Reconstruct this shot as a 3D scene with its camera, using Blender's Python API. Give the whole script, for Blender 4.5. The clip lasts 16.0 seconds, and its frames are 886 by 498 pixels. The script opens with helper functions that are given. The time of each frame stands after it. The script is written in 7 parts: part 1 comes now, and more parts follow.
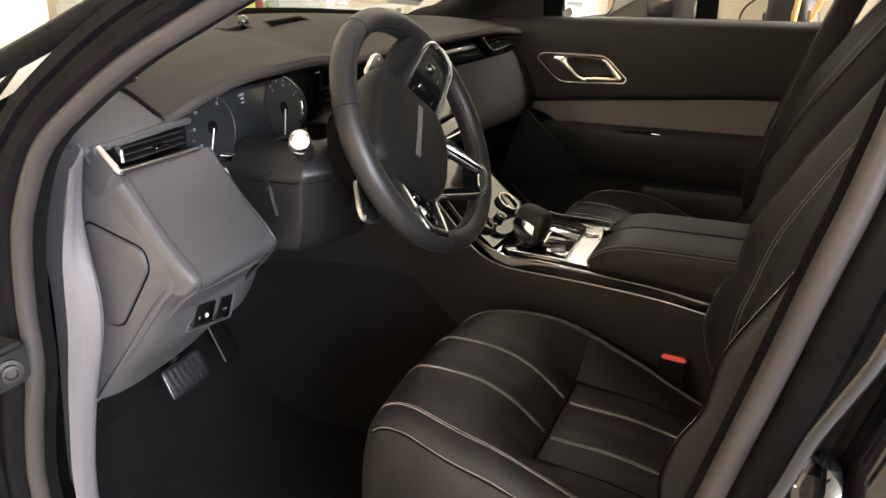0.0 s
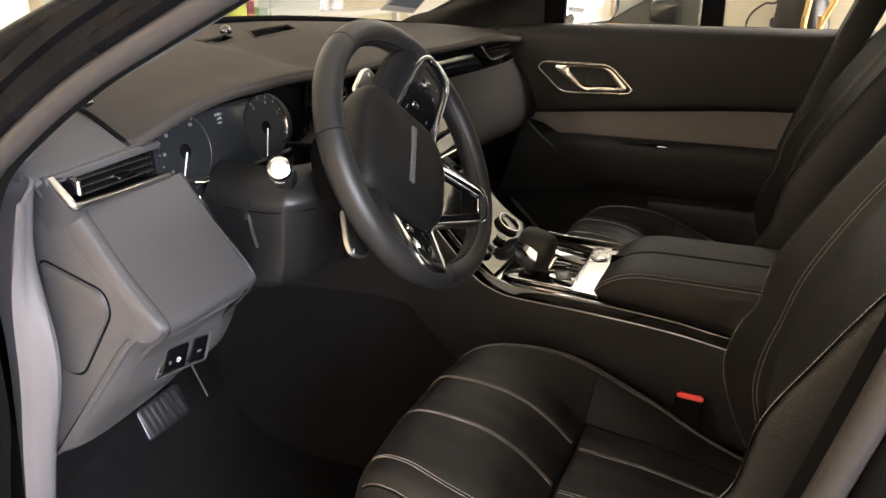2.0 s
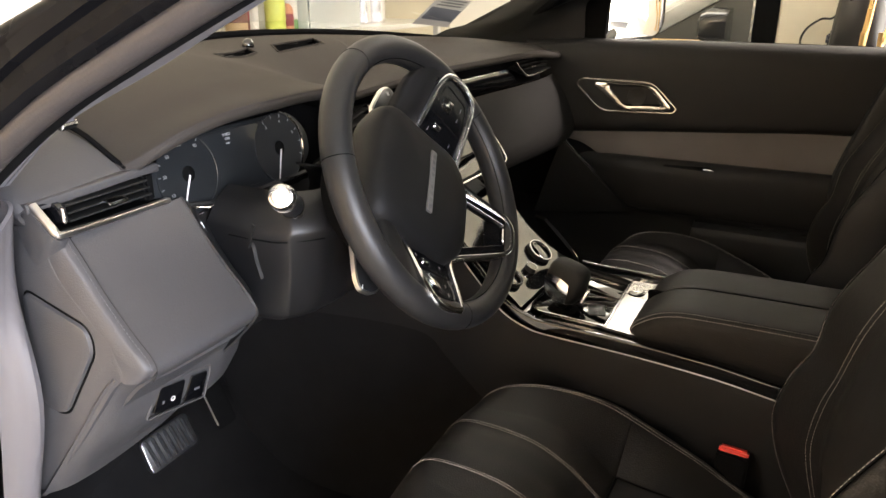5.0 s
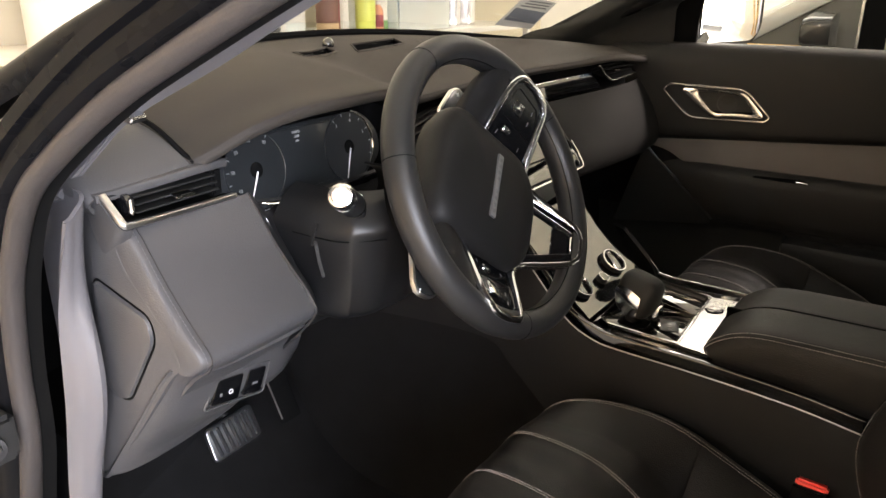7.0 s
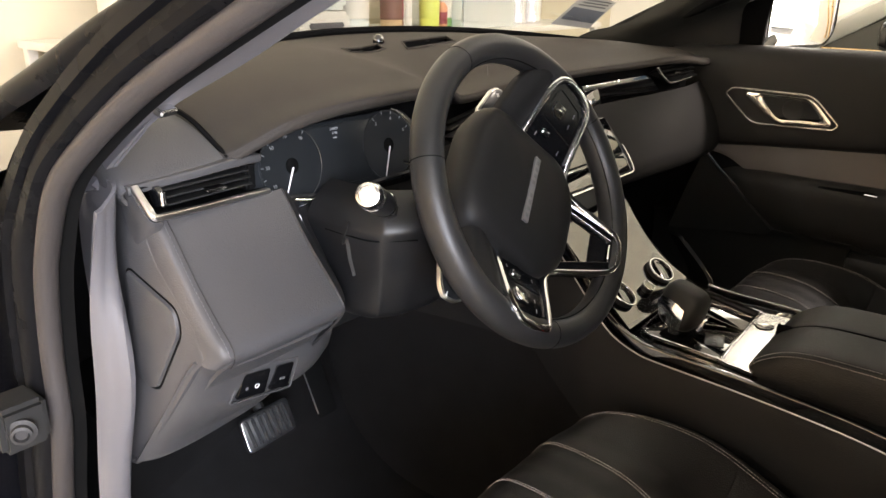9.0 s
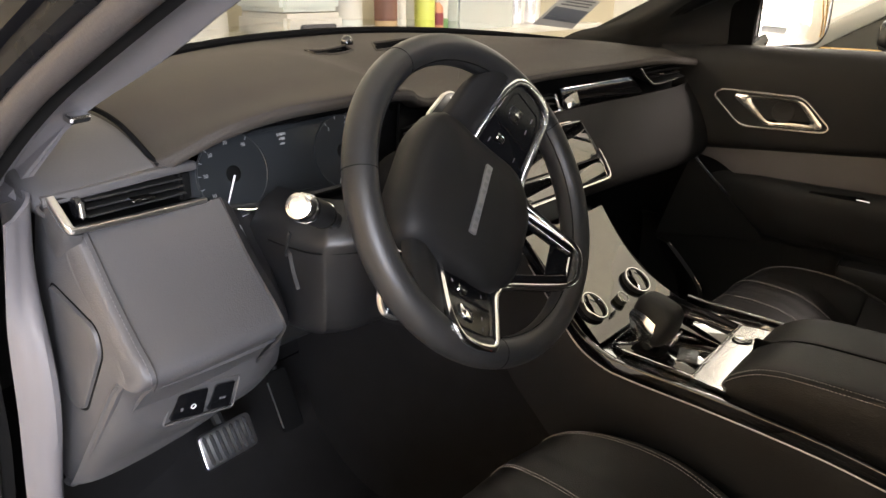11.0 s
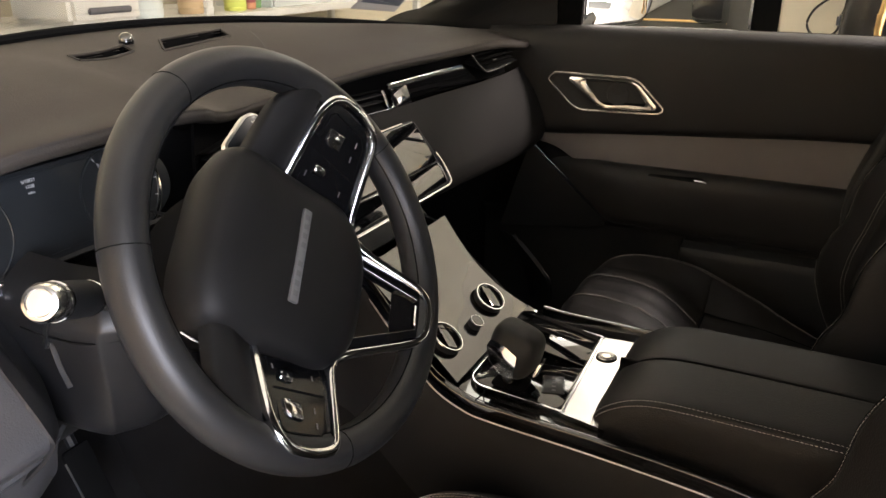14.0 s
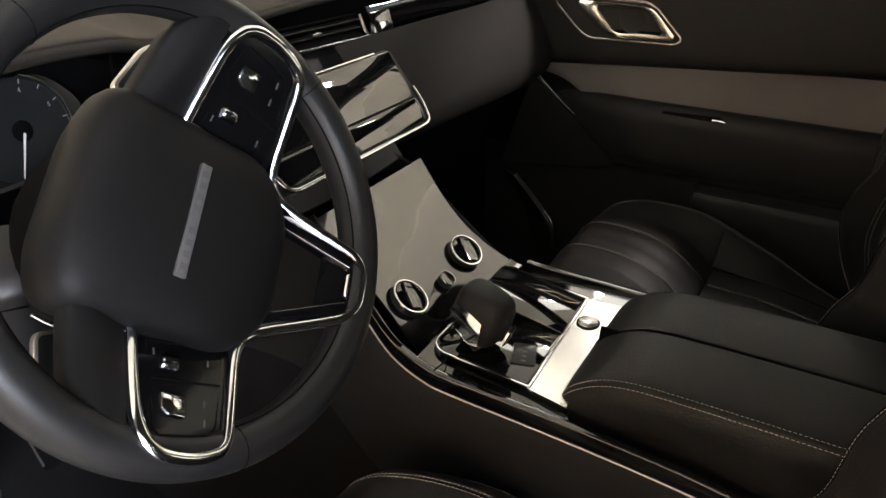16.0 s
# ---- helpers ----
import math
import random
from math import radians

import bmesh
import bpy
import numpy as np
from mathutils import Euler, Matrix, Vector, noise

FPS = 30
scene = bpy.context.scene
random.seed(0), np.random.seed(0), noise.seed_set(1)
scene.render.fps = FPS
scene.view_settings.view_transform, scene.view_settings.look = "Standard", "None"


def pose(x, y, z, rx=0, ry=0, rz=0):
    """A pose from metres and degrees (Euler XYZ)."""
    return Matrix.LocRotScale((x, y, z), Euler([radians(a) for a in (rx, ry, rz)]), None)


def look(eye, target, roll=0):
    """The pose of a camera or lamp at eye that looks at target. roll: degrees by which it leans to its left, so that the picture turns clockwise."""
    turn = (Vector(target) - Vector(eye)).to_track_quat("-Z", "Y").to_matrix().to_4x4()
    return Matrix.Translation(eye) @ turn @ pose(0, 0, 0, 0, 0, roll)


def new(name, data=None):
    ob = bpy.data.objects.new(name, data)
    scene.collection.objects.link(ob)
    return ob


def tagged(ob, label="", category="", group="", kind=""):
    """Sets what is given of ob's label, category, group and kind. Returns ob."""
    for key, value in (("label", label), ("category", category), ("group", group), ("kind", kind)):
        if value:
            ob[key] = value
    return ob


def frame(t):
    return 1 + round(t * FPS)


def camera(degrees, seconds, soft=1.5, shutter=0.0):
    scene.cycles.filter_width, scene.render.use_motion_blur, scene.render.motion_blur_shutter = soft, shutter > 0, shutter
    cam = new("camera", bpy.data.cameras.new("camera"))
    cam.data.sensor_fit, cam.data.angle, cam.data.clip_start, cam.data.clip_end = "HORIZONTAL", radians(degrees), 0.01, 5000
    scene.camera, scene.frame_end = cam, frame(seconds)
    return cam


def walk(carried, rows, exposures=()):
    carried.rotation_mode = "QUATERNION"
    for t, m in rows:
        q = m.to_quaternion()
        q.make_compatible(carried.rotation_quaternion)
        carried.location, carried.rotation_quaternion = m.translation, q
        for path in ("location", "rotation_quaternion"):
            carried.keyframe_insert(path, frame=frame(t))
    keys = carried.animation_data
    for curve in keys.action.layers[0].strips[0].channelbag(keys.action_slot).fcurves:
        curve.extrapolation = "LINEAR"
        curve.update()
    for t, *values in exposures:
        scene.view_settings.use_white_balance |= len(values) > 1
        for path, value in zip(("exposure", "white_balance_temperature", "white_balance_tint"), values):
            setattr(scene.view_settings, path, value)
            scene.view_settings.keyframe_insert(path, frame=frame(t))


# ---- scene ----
cam = camera(61.1, 16.0)
PATH = [
    (0, (-1.3542, 0.0046, 1.3366), (0.2134, 0.7158, 0.6862), -0.0),
    (0.5, (-1.3404, 0.0101, 1.3366), (0.2282, 0.7176, 0.6852), 0.0),
    (1, (-1.3184, 0.0212, 1.3375), (0.2512, 0.7286, 0.6862), 0.0),
    (1.5, (-1.2862, 0.035, 1.3384), (0.2852, 0.7415, 0.6926), -0.1),
    (2, (-1.2567, 0.0478, 1.3421), (0.3156, 0.7535, 0.6972), -0.1),
    (2.5, (-1.2337, 0.058, 1.344), (0.3422, 0.759, 0.7018), 0.0),
    (3, (-1.2181, 0.0635, 1.344), (0.3606, 0.7618, 0.7064), -0.1),
    (3.2, (-1.2098, 0.0635, 1.3449), (0.3717, 0.7608, 0.7119), -0.1),
    (5.3, (-1.1647, 0.0598, 1.3403), (0.3551, 0.8915, 0.7202), 0.1),
    (5.5, (-1.1647, 0.057, 1.343), (0.3413, 0.9117, 0.7211), 0.1),
    (6, (-1.1528, 0.0552, 1.3375), (0.3321, 0.9494, 0.7184), 0.2),
    (6.5, (-1.1454, 0.0524, 1.3329), (0.3192, 0.9826, 0.7193), 0.2),
    (7, (-1.1344, 0.0497, 1.3366), (0.3008, 1.0249, 0.723), 0.3),
    (7.5, (-1.127, 0.0524, 1.3338), (0.2778, 1.0718, 0.7239), 0.4),
    (8, (-1.115, 0.0442, 1.3348), (0.2594, 1.1058, 0.7266), 0.5),
    (8.2, (-1.1123, 0.046, 1.3366), (0.2548, 1.115, 0.7248), 0.6),
    (10.3, (-1.0479, 0.0009, 1.3366), (0.2742, 1.1224, 0.7202), 0.9),
    (10.5, (-1.0368, 0.0037, 1.3329), (0.2898, 1.1215, 0.7211), 0.7),
    (11, (-1.0138, 0.0101, 1.3329), (0.3146, 1.1233, 0.7156), 0.6),
    (11.5, (-0.9715, 0.0276, 1.3394), (0.3616, 1.1325, 0.7156), 0.6),
    (12, (-0.9393, 0.0534, 1.344), (0.4131, 1.1288, 0.7119), 0.5),
    (12.5, (-0.9301, 0.0653, 1.3504), (0.4664, 1.0736, 0.7055), 0.4),
    (13, (-0.9182, 0.0745, 1.3541), (0.5308, 0.9973, 0.6963), 0.3),
    (13.5, (-0.8915, 0.0846, 1.3559), (0.6008, 0.9246, 0.6843), -0.0),
    (14, (-0.862, 0.1012, 1.3541), (0.6587, 0.8823, 0.6733), -0.0),
    (14.5, (-0.8216, 0.1021, 1.3559), (0.7268, 0.817, 0.6668), -0.1),
    (15, (-0.7875, 0.0984, 1.3541), (0.7645, 0.7848, 0.642), -0.1),
    (15.5, (-0.7516, 0.0902, 1.3476), (0.759, 0.8078, 0.5813), -0.0),
    (16, (-0.725, 0.0819, 1.344), (0.6909, 0.8933, 0.4939), 0.3),
]
walk(cam, [(t, look(eye, target, roll)) for t, eye, target, roll in PATH], [(0.0, 0.0, 6600, 14), (8.0, -0.03, 6600, 14), (11.0, -0.07, 6600, 14), (12.5, -0.1, 6600, 16), (14.0, -0.17, 6500, 16), (16.0, -0.22, 6300, 14)])

# ---- world and light ----
world = bpy.data.worlds.new("world")
scene.world = world
world.use_nodes = True
wn = world.node_tree.nodes
sky = wn.new("ShaderNodeTexSky")
sky.sky_type, sky.sun_disc = "NISHITA", False
sky.sun_elevation, sky.sun_rotation = radians(50), radians(200)
world.node_tree.links.new(sky.outputs[0], wn["Background"].inputs[0])
wn["Background"].inputs[1].default_value = 0.12


def area_lamp(name, m, sx, sy, power, colour):
    d = bpy.data.lights.new(name, "AREA")
    d.shape, d.size, d.size_y, d.energy, d.color = "RECTANGLE", sx, sy, power, colour
    o = new(name, d)
    o.matrix_world = m
    return o


# daylight through the raised garage door behind the car, then an added bluish fill lamp
area_lamp("garage_door_daylight", look((0.6, -4.3, 1.45), (0.3, 0, 1.2)), 6.4, 2.3, 980, (1.0, 0.89, 0.78))
# unseen fill lamp inside the garage, brightens the driver's end of the dashboard
area_lamp("left_rear_fill_lamp", look((-2.8, -2.6, 1.8), (0, 0.5, 1.1)), 2.6, 1.6, 560, (0.76, 0.85, 1.0))
# unseen fill lamps added at ceiling height: shelves, next bay twice, left wall
area_lamp("ceiling_fill_lamp", look((1.2, 2.75, 2.6), (1.2, 2.9, 0)), 2.4, 0.3, 22, (1.0, 0.88, 0.72))
area_lamp("ceiling_fill_lamp", look((1.7, -1.3, 2.6), (1.7, -1.2, 0)), 0.3, 2.0, 210, (1.0, 0.90, 0.81))
# added so the gloss tray lid has something bright to reflect
area_lamp("ceiling_fill_lamp", look((2.95, 1.2, 2.6), (2.95, 1.21, 0)), 1.8, 1.0, 30, (1.0, 0.95, 0.82))
area_lamp("ceiling_fill_lamp", look((-3.2, 2.3, 2.55), (-3.5, 2.4, 0.9)), 0.3, 1.6, 170, (1.0, 0.90, 0.78))
scene.view_settings.exposure = 0.0

# ---- materials ----
def pbr(name, colour, rough=0.5, metal=0.0, coat=0.0, grain=0.0, grain_size=400, stain=0.15, stain_size=6, cells=False, rough_vary=0.08, spec=0.5):
    m = bpy.data.materials.new(name)
    m.use_nodes = True
    nt = m.node_tree
    n, l = nt.nodes, nt.links
    b = n["Principled BSDF"]
    b.inputs["Metallic"].default_value = metal
    b.inputs["Coat Weight"].default_value = coat
    b.inputs["Coat Roughness"].default_value = 0.03
    b.inputs["Specular IOR Level"].default_value = spec
    tc = n.new("ShaderNodeTexCoord")
    big = n.new("ShaderNodeTexNoise")
    big.inputs["Scale"].default_value, big.inputs["Detail"].default_value = stain_size, 5
    l.new(tc.outputs["Object"], big.inputs["Vector"])
    mix = n.new("ShaderNodeMix")
    mix.data_type = "RGBA"
    mix.inputs[6].default_value = (*[c * (1 - stain) for c in colour], 1)
    mix.inputs[7].default_value = (*[min(1, c * (1 + stain)) for c in colour], 1)
    l.new(big.outputs[0], mix.inputs[0])
    l.new(mix.outputs[2], b.inputs["Base Color"])
    ramp = n.new("ShaderNodeMapRange")
    ramp.inputs[3].default_value, ramp.inputs[4].default_value = max(0.01, rough - rough_vary), min(1, rough + rough_vary)
    l.new(big.outputs[0], ramp.inputs[0])
    l.new(ramp.outputs[0], b.inputs["Roughness"])
    if grain > 0:
        if cells:
            t = n.new("ShaderNodeTexVoronoi")
        else:
            t = n.new("ShaderNodeTexNoise")
            t.inputs["Detail"].default_value = 3
        t.inputs["Scale"].default_value = grain_size
        l.new(tc.outputs["Object"], t.inputs["Vector"])
        bump = n.new("ShaderNodeBump")
        bump.inputs["Strength"].default_value, bump.inputs["Distance"].default_value = grain, 0.0008
        l.new(t.outputs[0], bump.inputs["Height"])
        l.new(bump.outputs[0], b.inputs["Normal"])
    return m


def glass_mat(name, tint=(1, 1, 1), gloss=1.0):
    m = bpy.data.materials.new(name)
    m.use_nodes = True
    nt = m.node_tree
    n, l = nt.nodes, nt.links
    n.remove(n["Principled BSDF"])
    t, g, lw, f, x = n.new("ShaderNodeBsdfTransparent"), n.new("ShaderNodeBsdfGlossy"), n.new("ShaderNodeLayerWeight"), n.new("ShaderNodeMath"), n.new("ShaderNodeMixShader")
    lw.inputs[0].default_value, f.operation, f.inputs[1].default_value = 0.5, "POWER", 4.0
    f.use_clamp = True
    l.new(lw.outputs["Facing"], f.inputs[0])
    t.inputs[0].default_value = (*tint, 1)
    g.inputs["Roughness"].default_value = 0.01
    l.new(f.outputs[0], x.inputs[0])
    l.new(t.outputs[0], x.inputs[1])
    l.new(g.outputs[0], x.inputs[2])
    l.new(x.outputs[0], n["Material Output"].inputs[0])
    return m


def glow(name, colour, strength):
    m = bpy.data.materials.new(name)
    m.use_nodes = True
    b = m.node_tree.nodes["Principled BSDF"]
    b.inputs["Base Color"].default_value = (0.02, 0.02, 0.02, 1)
    b.inputs["Emission Color"].default_value = (*colour, 1)
    b.inputs["Emission Strength"].default_value = strength
    return m


DGREY = pbr("dark_grey_plastic", (0.017, 0.0165, 0.017), 0.5, spec=0.3, grain=0.2, grain_size=900, stain=0.08)
# split off from SOFT and darkened, as the passenger's side gets less light
DOOR_SKIN = pbr("dimmed_door_skin", (0.011, 0.0105, 0.010), 0.6, grain=0.3, grain_size=700, cells=True, stain=0.1, spec=0.25)
# shaded counterpart of SOFT for the passenger's facia pad
PAD = pbr("shaded_facia_skin", (0.0088, 0.0082, 0.0077), 0.7, grain=0.2, grain_size=700, cells=True, stain=0.08, spec=0.14)
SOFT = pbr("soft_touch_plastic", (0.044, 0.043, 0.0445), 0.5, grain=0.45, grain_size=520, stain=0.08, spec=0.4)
# same skin as SOFT; the warm light on the top is mixed into its colour
SOFT_TOP = pbr("warm_toned_dash_skin", (0.028, 0.0243, 0.0212), 0.68, grain=0.35, grain_size=600, cells=True, stain=0.08, spec=0.17)
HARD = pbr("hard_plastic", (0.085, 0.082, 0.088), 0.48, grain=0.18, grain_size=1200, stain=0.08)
BLACK = pbr("black_plastic", (0.009, 0.009, 0.009), 0.55, spec=0.3, grain=0.15, grain_size=900)
MATT = pbr("matt_black_plastic", (0.004, 0.004, 0.004), 0.9, spec=0.03)
LEATHER = pbr("black_leather", (0.0085, 0.0078, 0.0075), 0.52, spec=0.24, grain=0.3, grain_size=520, cells=True, stain=0.3, stain_size=9)
SIDE_SKIN = pbr("console_side_skin", (0.0080, 0.0078, 0.0080), 0.6, spec=0.16, grain=0.25, grain_size=700, cells=True, stain=0.12)
HUB_LEATHER = pbr("hub_leather", (0.006, 0.0057, 0.0057), 0.55, spec=0.18, grain=0.09, grain_size=800, cells=True, stain=0.2, stain_size=12)
RIM_LEATHER = pbr("rim_leather", (0.012, 0.0118, 0.0120), 0.42, spec=0.34, grain=0.08, grain_size=900, cells=True, stain=0.25, stain_size=14)
PIANO = pbr("piano_black", (0.004, 0.004, 0.0045), 0.05, coat=0.9, stain=0.1, rough_vary=0.02)
KEY_BLACK = pbr("key_pad_black", (0.004, 0.004, 0.0045), 0.10, stain=0.1, rough_vary=0.03, spec=0.14)
CHROME = pbr("chrome", (0.78, 0.79, 0.82), 0.13, metal=1.0, stain=0.05, rough_vary=0.04)
SATIN = pbr("satin_aluminium", (0.78, 0.77, 0.74), 0.26, metal=1.0, grain=0.03, grain_size=1500, stain=0.02, rough_vary=0.03)
VENT_METAL = pbr("vent_trim_metal", (0.50, 0.49, 0.47), 0.34, metal=1.0, stain=0.05)
DULL = pbr("dull_metal_line", (0.42, 0.42, 0.43), 0.35, metal=1.0, stain=0.05)
CARPET = pbr("carpet", (0.0078, 0.0075, 0.0076), 0.97, grain=1.0, grain_size=900, stain=0.45, stain_size=20, spec=0.05)
SUEDE = pbr("suede_insert", (0.112, 0.103, 0.099), 0.85, grain=0.4, grain_size=1200, stain=0.12, stain_size=14, spec=0.2)
RUBBER = pbr("rubber_seal", (0.030, 0.0265, 0.0255), 0.5, grain=0.3, grain_size=500, stain=0.2, spec=0.28)
SHROUD = pbr("shroud_plastic", (0.0080, 0.0079, 0.0083), 0.40, spec=0.36, grain=0.12, grain_size=900, stain=0.08)
RUBBER_DARK = pbr("dark_rubber", (0.012, 0.012, 0.013), 0.6, grain=0.2, grain_size=500)
PAINT = pbr("black_car_paint", (0.004, 0.004, 0.005), 0.14, coat=0.4, stain=0.1, rough_vary=0.03)
FRAME_PAINT = pbr("satin_black_paint", (0.004, 0.004, 0.0045), 0.28, spec=0.05, stain=0.3, stain_size=14, rough_vary=0.1)
HEADLINER = pbr("headliner_cloth", (0.05, 0.045, 0.042), 0.9, grain=0.5, grain_size=900)
THREAD = pbr("pale_thread", (0.55, 0.51, 0.48), 0.8)
MARK = pbr("white_marking", (0.75, 0.75, 0.75), 0.6)
RED = pbr("red_button", (0.62, 0.02, 0.012), 0.35)
LCD = pbr("dark_display", (0.012, 0.0135, 0.015), 0.3, coat=0.12, rough_vary=0.03, spec=0.35)
STEEL = pbr("pedal_steel", (0.55, 0.55, 0.55), 0.3, metal=1.0)
BADGE = pbr("badge_metal", (0.16, 0.16, 0.16), 0.45, metal=0.6, grain=0.3, grain_size=900)
BADGE_DARK = pbr("badge_letters", (0.12, 0.12, 0.12), 0.5, metal=0.4)
MIRROR = pbr("mirror_glass", (0.92, 0.92, 0.92), 0.02, metal=1.0, stain=0.01, rough_vary=0.01)
WALL = pbr("white_wall_paint", (0.8, 0.77, 0.7), 0.8, grain=0.4, grain_size=60, stain=0.05, stain_size=2)
TAN = pbr("tan_wall_paint", (0.74, 0.6, 0.42), 0.8, grain=0.4, grain_size=60, stain=0.06, stain_size=2)
BEIGE = pbr("beige_wall_paint", (0.50, 0.45, 0.33), 0.8, grain=0.4, grain_size=60, stain=0.12, stain_size=3)
CONCRETE = pbr("concrete", (0.32, 0.31, 0.29), 0.75, grain=0.5, grain_size=50, stain=0.3, stain_size=3)
GLASS = glass_mat("clear_glass", (0.93, 0.96, 0.94))
TINTED = glass_mat("tinted_glass", (0.10, 0.11, 0.10))
DISPLAY_TEXT = glow("display_text", (0.9, 0.93, 1.0), 0.5)
DIAL_TEXT = glow("dial_text", (0.9, 0.93, 1.0), 0.28)


# ---- mesh helpers ----
def thing(name, m, label, category, group="", kind=""):
    """An Empty at the base of a thing, which parents its parts."""
    o = new(name)
    o.empty_display_size = 0.05
    o.matrix_basis = m
    return tagged(o, label, category, group, kind)


def finish(name, bm, material, sharp=38):
    bmesh.ops.recalc_face_normals(bm, faces=bm.faces)
    for f in bm.faces:
        f.smooth = True
    lim = radians(sharp)
    for e in bm.edges:
        if len(e.link_faces) == 2 and e.calc_face_angle(0) > lim:
            e.smooth = False
    me = bpy.data.meshes.new(name)
    bm.to_mesh(me)
    bm.free()
    me.materials.append(material)
    return me


def part(name, bm, material, parent, label="", local=False, sharp=38):
    """ONE mesh object under a thing or a part; the bmesh is in world places, or in the parent's own frame if local."""
    o = new(name, finish(name, bm, material, sharp))
    o.parent = parent
    if parent.type == "EMPTY" and not local:
        o.matrix_parent_inverse = parent.matrix_basis.inverted()
    if label:
        o["label"] = label
    return o


def single(name, bm, material, label, category, group="", kind="", sharp=38):
    return tagged(new(name, finish(name, bm, material, sharp)), label, category, group, kind)


def spline(pts, n=6, closed=False):
    """A smooth line through the points."""
    p = [Vector(q) for q in pts]
    k, out = len(p), []
    for i in range(k if closed else k - 1):
        a, b, c, d = (p[(i + j) % k] if closed else p[min(max(i + j, 0), k - 1)] for j in (-1, 0, 1, 2))
        for s in range(n):
            t = s / n
            out.append(0.5 * (2 * b + (c - a) * t + (2 * a - 5 * b + 4 * c - d) * t * t + (3 * b - a - 3 * c + d) * t ** 3))
    if not closed:
        out.append(p[-1].copy())
    return out


def sheet(grid, thick=0.0, bm=None):
    """A surface through a grid of points, with a thickness behind it (along minus the normal)."""
    bm = bm or bmesh.new()
    r, c = len(grid), len(grid[0])
    top = [[bm.verts.new(q) for q in row] for row in grid]

    def skin(vs, flip):
        for i in range(r - 1):
            for j in range(c - 1):
                f = [vs[i][j], vs[i][j + 1], vs[i + 1][j + 1], vs[i + 1][j]]
                bm.faces.new(f[::-1] if flip else f)

    if thick == 0:
        skin(top, False)
        return bm
    back = []
    for i in range(r):
        row = []
        for j in range(c):
            a = Vector(grid[min(i + 1, r - 1)][j]) - Vector(grid[max(i - 1, 0)][j])
            b = Vector(grid[i][min(j + 1, c - 1)]) - Vector(grid[i][max(j - 1, 0)])
            row.append(bm.verts.new(Vector(grid[i][j]) + a.cross(b).normalized() * thick))
        back.append(row)
    skin(top, False)
    skin(back, True)
    loop = [(i, 0) for i in range(r)] + [(r - 1, j) for j in range(1, c)] + [(i, c - 1) for i in range(r - 2, -1, -1)] + [(0, j) for j in range(c - 2, 0, -1)]
    for (i, j), (k, m) in zip(loop, loop[1:] + loop[:1]):
        bm.faces.new([top[i][j], top[k][m], back[k][m], back[i][j]])
    return bm


def loft(rows, nu=6, nv=6, thick=0.0, bm=None):
    """A smooth sheet through rows of control points."""
    lines = [spline(r, nu) for r in rows]
    cols = [spline([ln[i] for ln in lines], nv) for i in range(len(lines[0]))]
    return sheet([[c[j] for c in cols] for j in range(len(cols[0]))], thick, bm)


def sweep(path, prof, closed=False, up=(0, 0, 1), bm=None, scale=None):
    """A 2D profile (sideways, up) carried along a path."""
    bm = bm or bmesh.new()
    path = [Vector(p) for p in path]
    k, rings = len(path), []
    for i, p in enumerate(path):
        a = path[(i - 1) % k] if closed or i else path[0]
        b = path[(i + 1) % k] if closed or i < k - 1 else path[-1]
        t = (b - a).normalized()
        side = t.cross(Vector(up))
        side = side.normalized() if side.length > 1e-6 else Vector((1, 0, 0))
        v = side.cross(t).normalized()
        s = scale[i] if scale else 1.0
        rings.append([bm.verts.new(p + side * x * s + v * y * s) for x, y in prof])
    m = len(prof)
    for i in range(k if closed else k - 1):
        q, r = rings[i], rings[(i + 1) % k]
        for j in range(m):
            bm.faces.new([q[j], q[(j + 1) % m], r[(j + 1) % m], r[j]])
    if not closed:
        bm.faces.new(rings[0][::-1])
        bm.faces.new(rings[-1])
    return bm


def circle(rx, ry=None, n=10):
    return [(rx * math.cos(i * math.tau / n), (ry or rx) * math.sin(i * math.tau / n)) for i in range(n)]


def tube(path, r, n=8, closed=False, up=(0, 0, 1), bm=None, ry=None, scale=None):
    return sweep(path, circle(r, ry, n), closed, up, bm, scale)


def rounded(outline, r, n=5):
    """A closed 2D outline with its corners rounded; r: one radius or one for each corner."""
    out, k = [], len(outline)
    for i, p in enumerate(outline):
        rr = r[i] if isinstance(r, (list, tuple)) else r
        p, a, b = Vector(p), Vector(outline[i - 1]), Vector(outline[(i + 1) % k])
        u, v = (a - p), (b - p)
        rr = min(rr, u.length * 0.49, v.length * 0.49)
        s, e = p + u.normalized() * rr, p + v.normalized() * rr
        for j in range(n + 1):
            t = j / n
            out.append(s * (1 - t) ** 2 + p * 2 * t * (1 - t) + e * t * t)
    return [tuple(q) for q in out]


def inset(outline, d):
    """A closed 2D outline (counter-clockwise) moved inwards by d."""
    k, out = len(outline), []
    for i in range(k):
        p, a, b = Vector(outline[i]), Vector(outline[i - 1]), Vector(outline[(i + 1) % k])
        u, v = (p - a), (b - p)
        if u.length < 1e-7:
            u = v
        if v.length < 1e-7:
            v = u
        u, v = u.normalized(), v.normalized()
        nrm = Vector((-u.y - v.y, u.x + v.x))
        nrm = nrm.normalized() if nrm.length > 1e-6 else Vector((-u.y, u.x))
        c = max(0.4, nrm.dot(Vector((-v.y, v.x))))
        out.append(tuple(p + nrm * d / c))
    return out


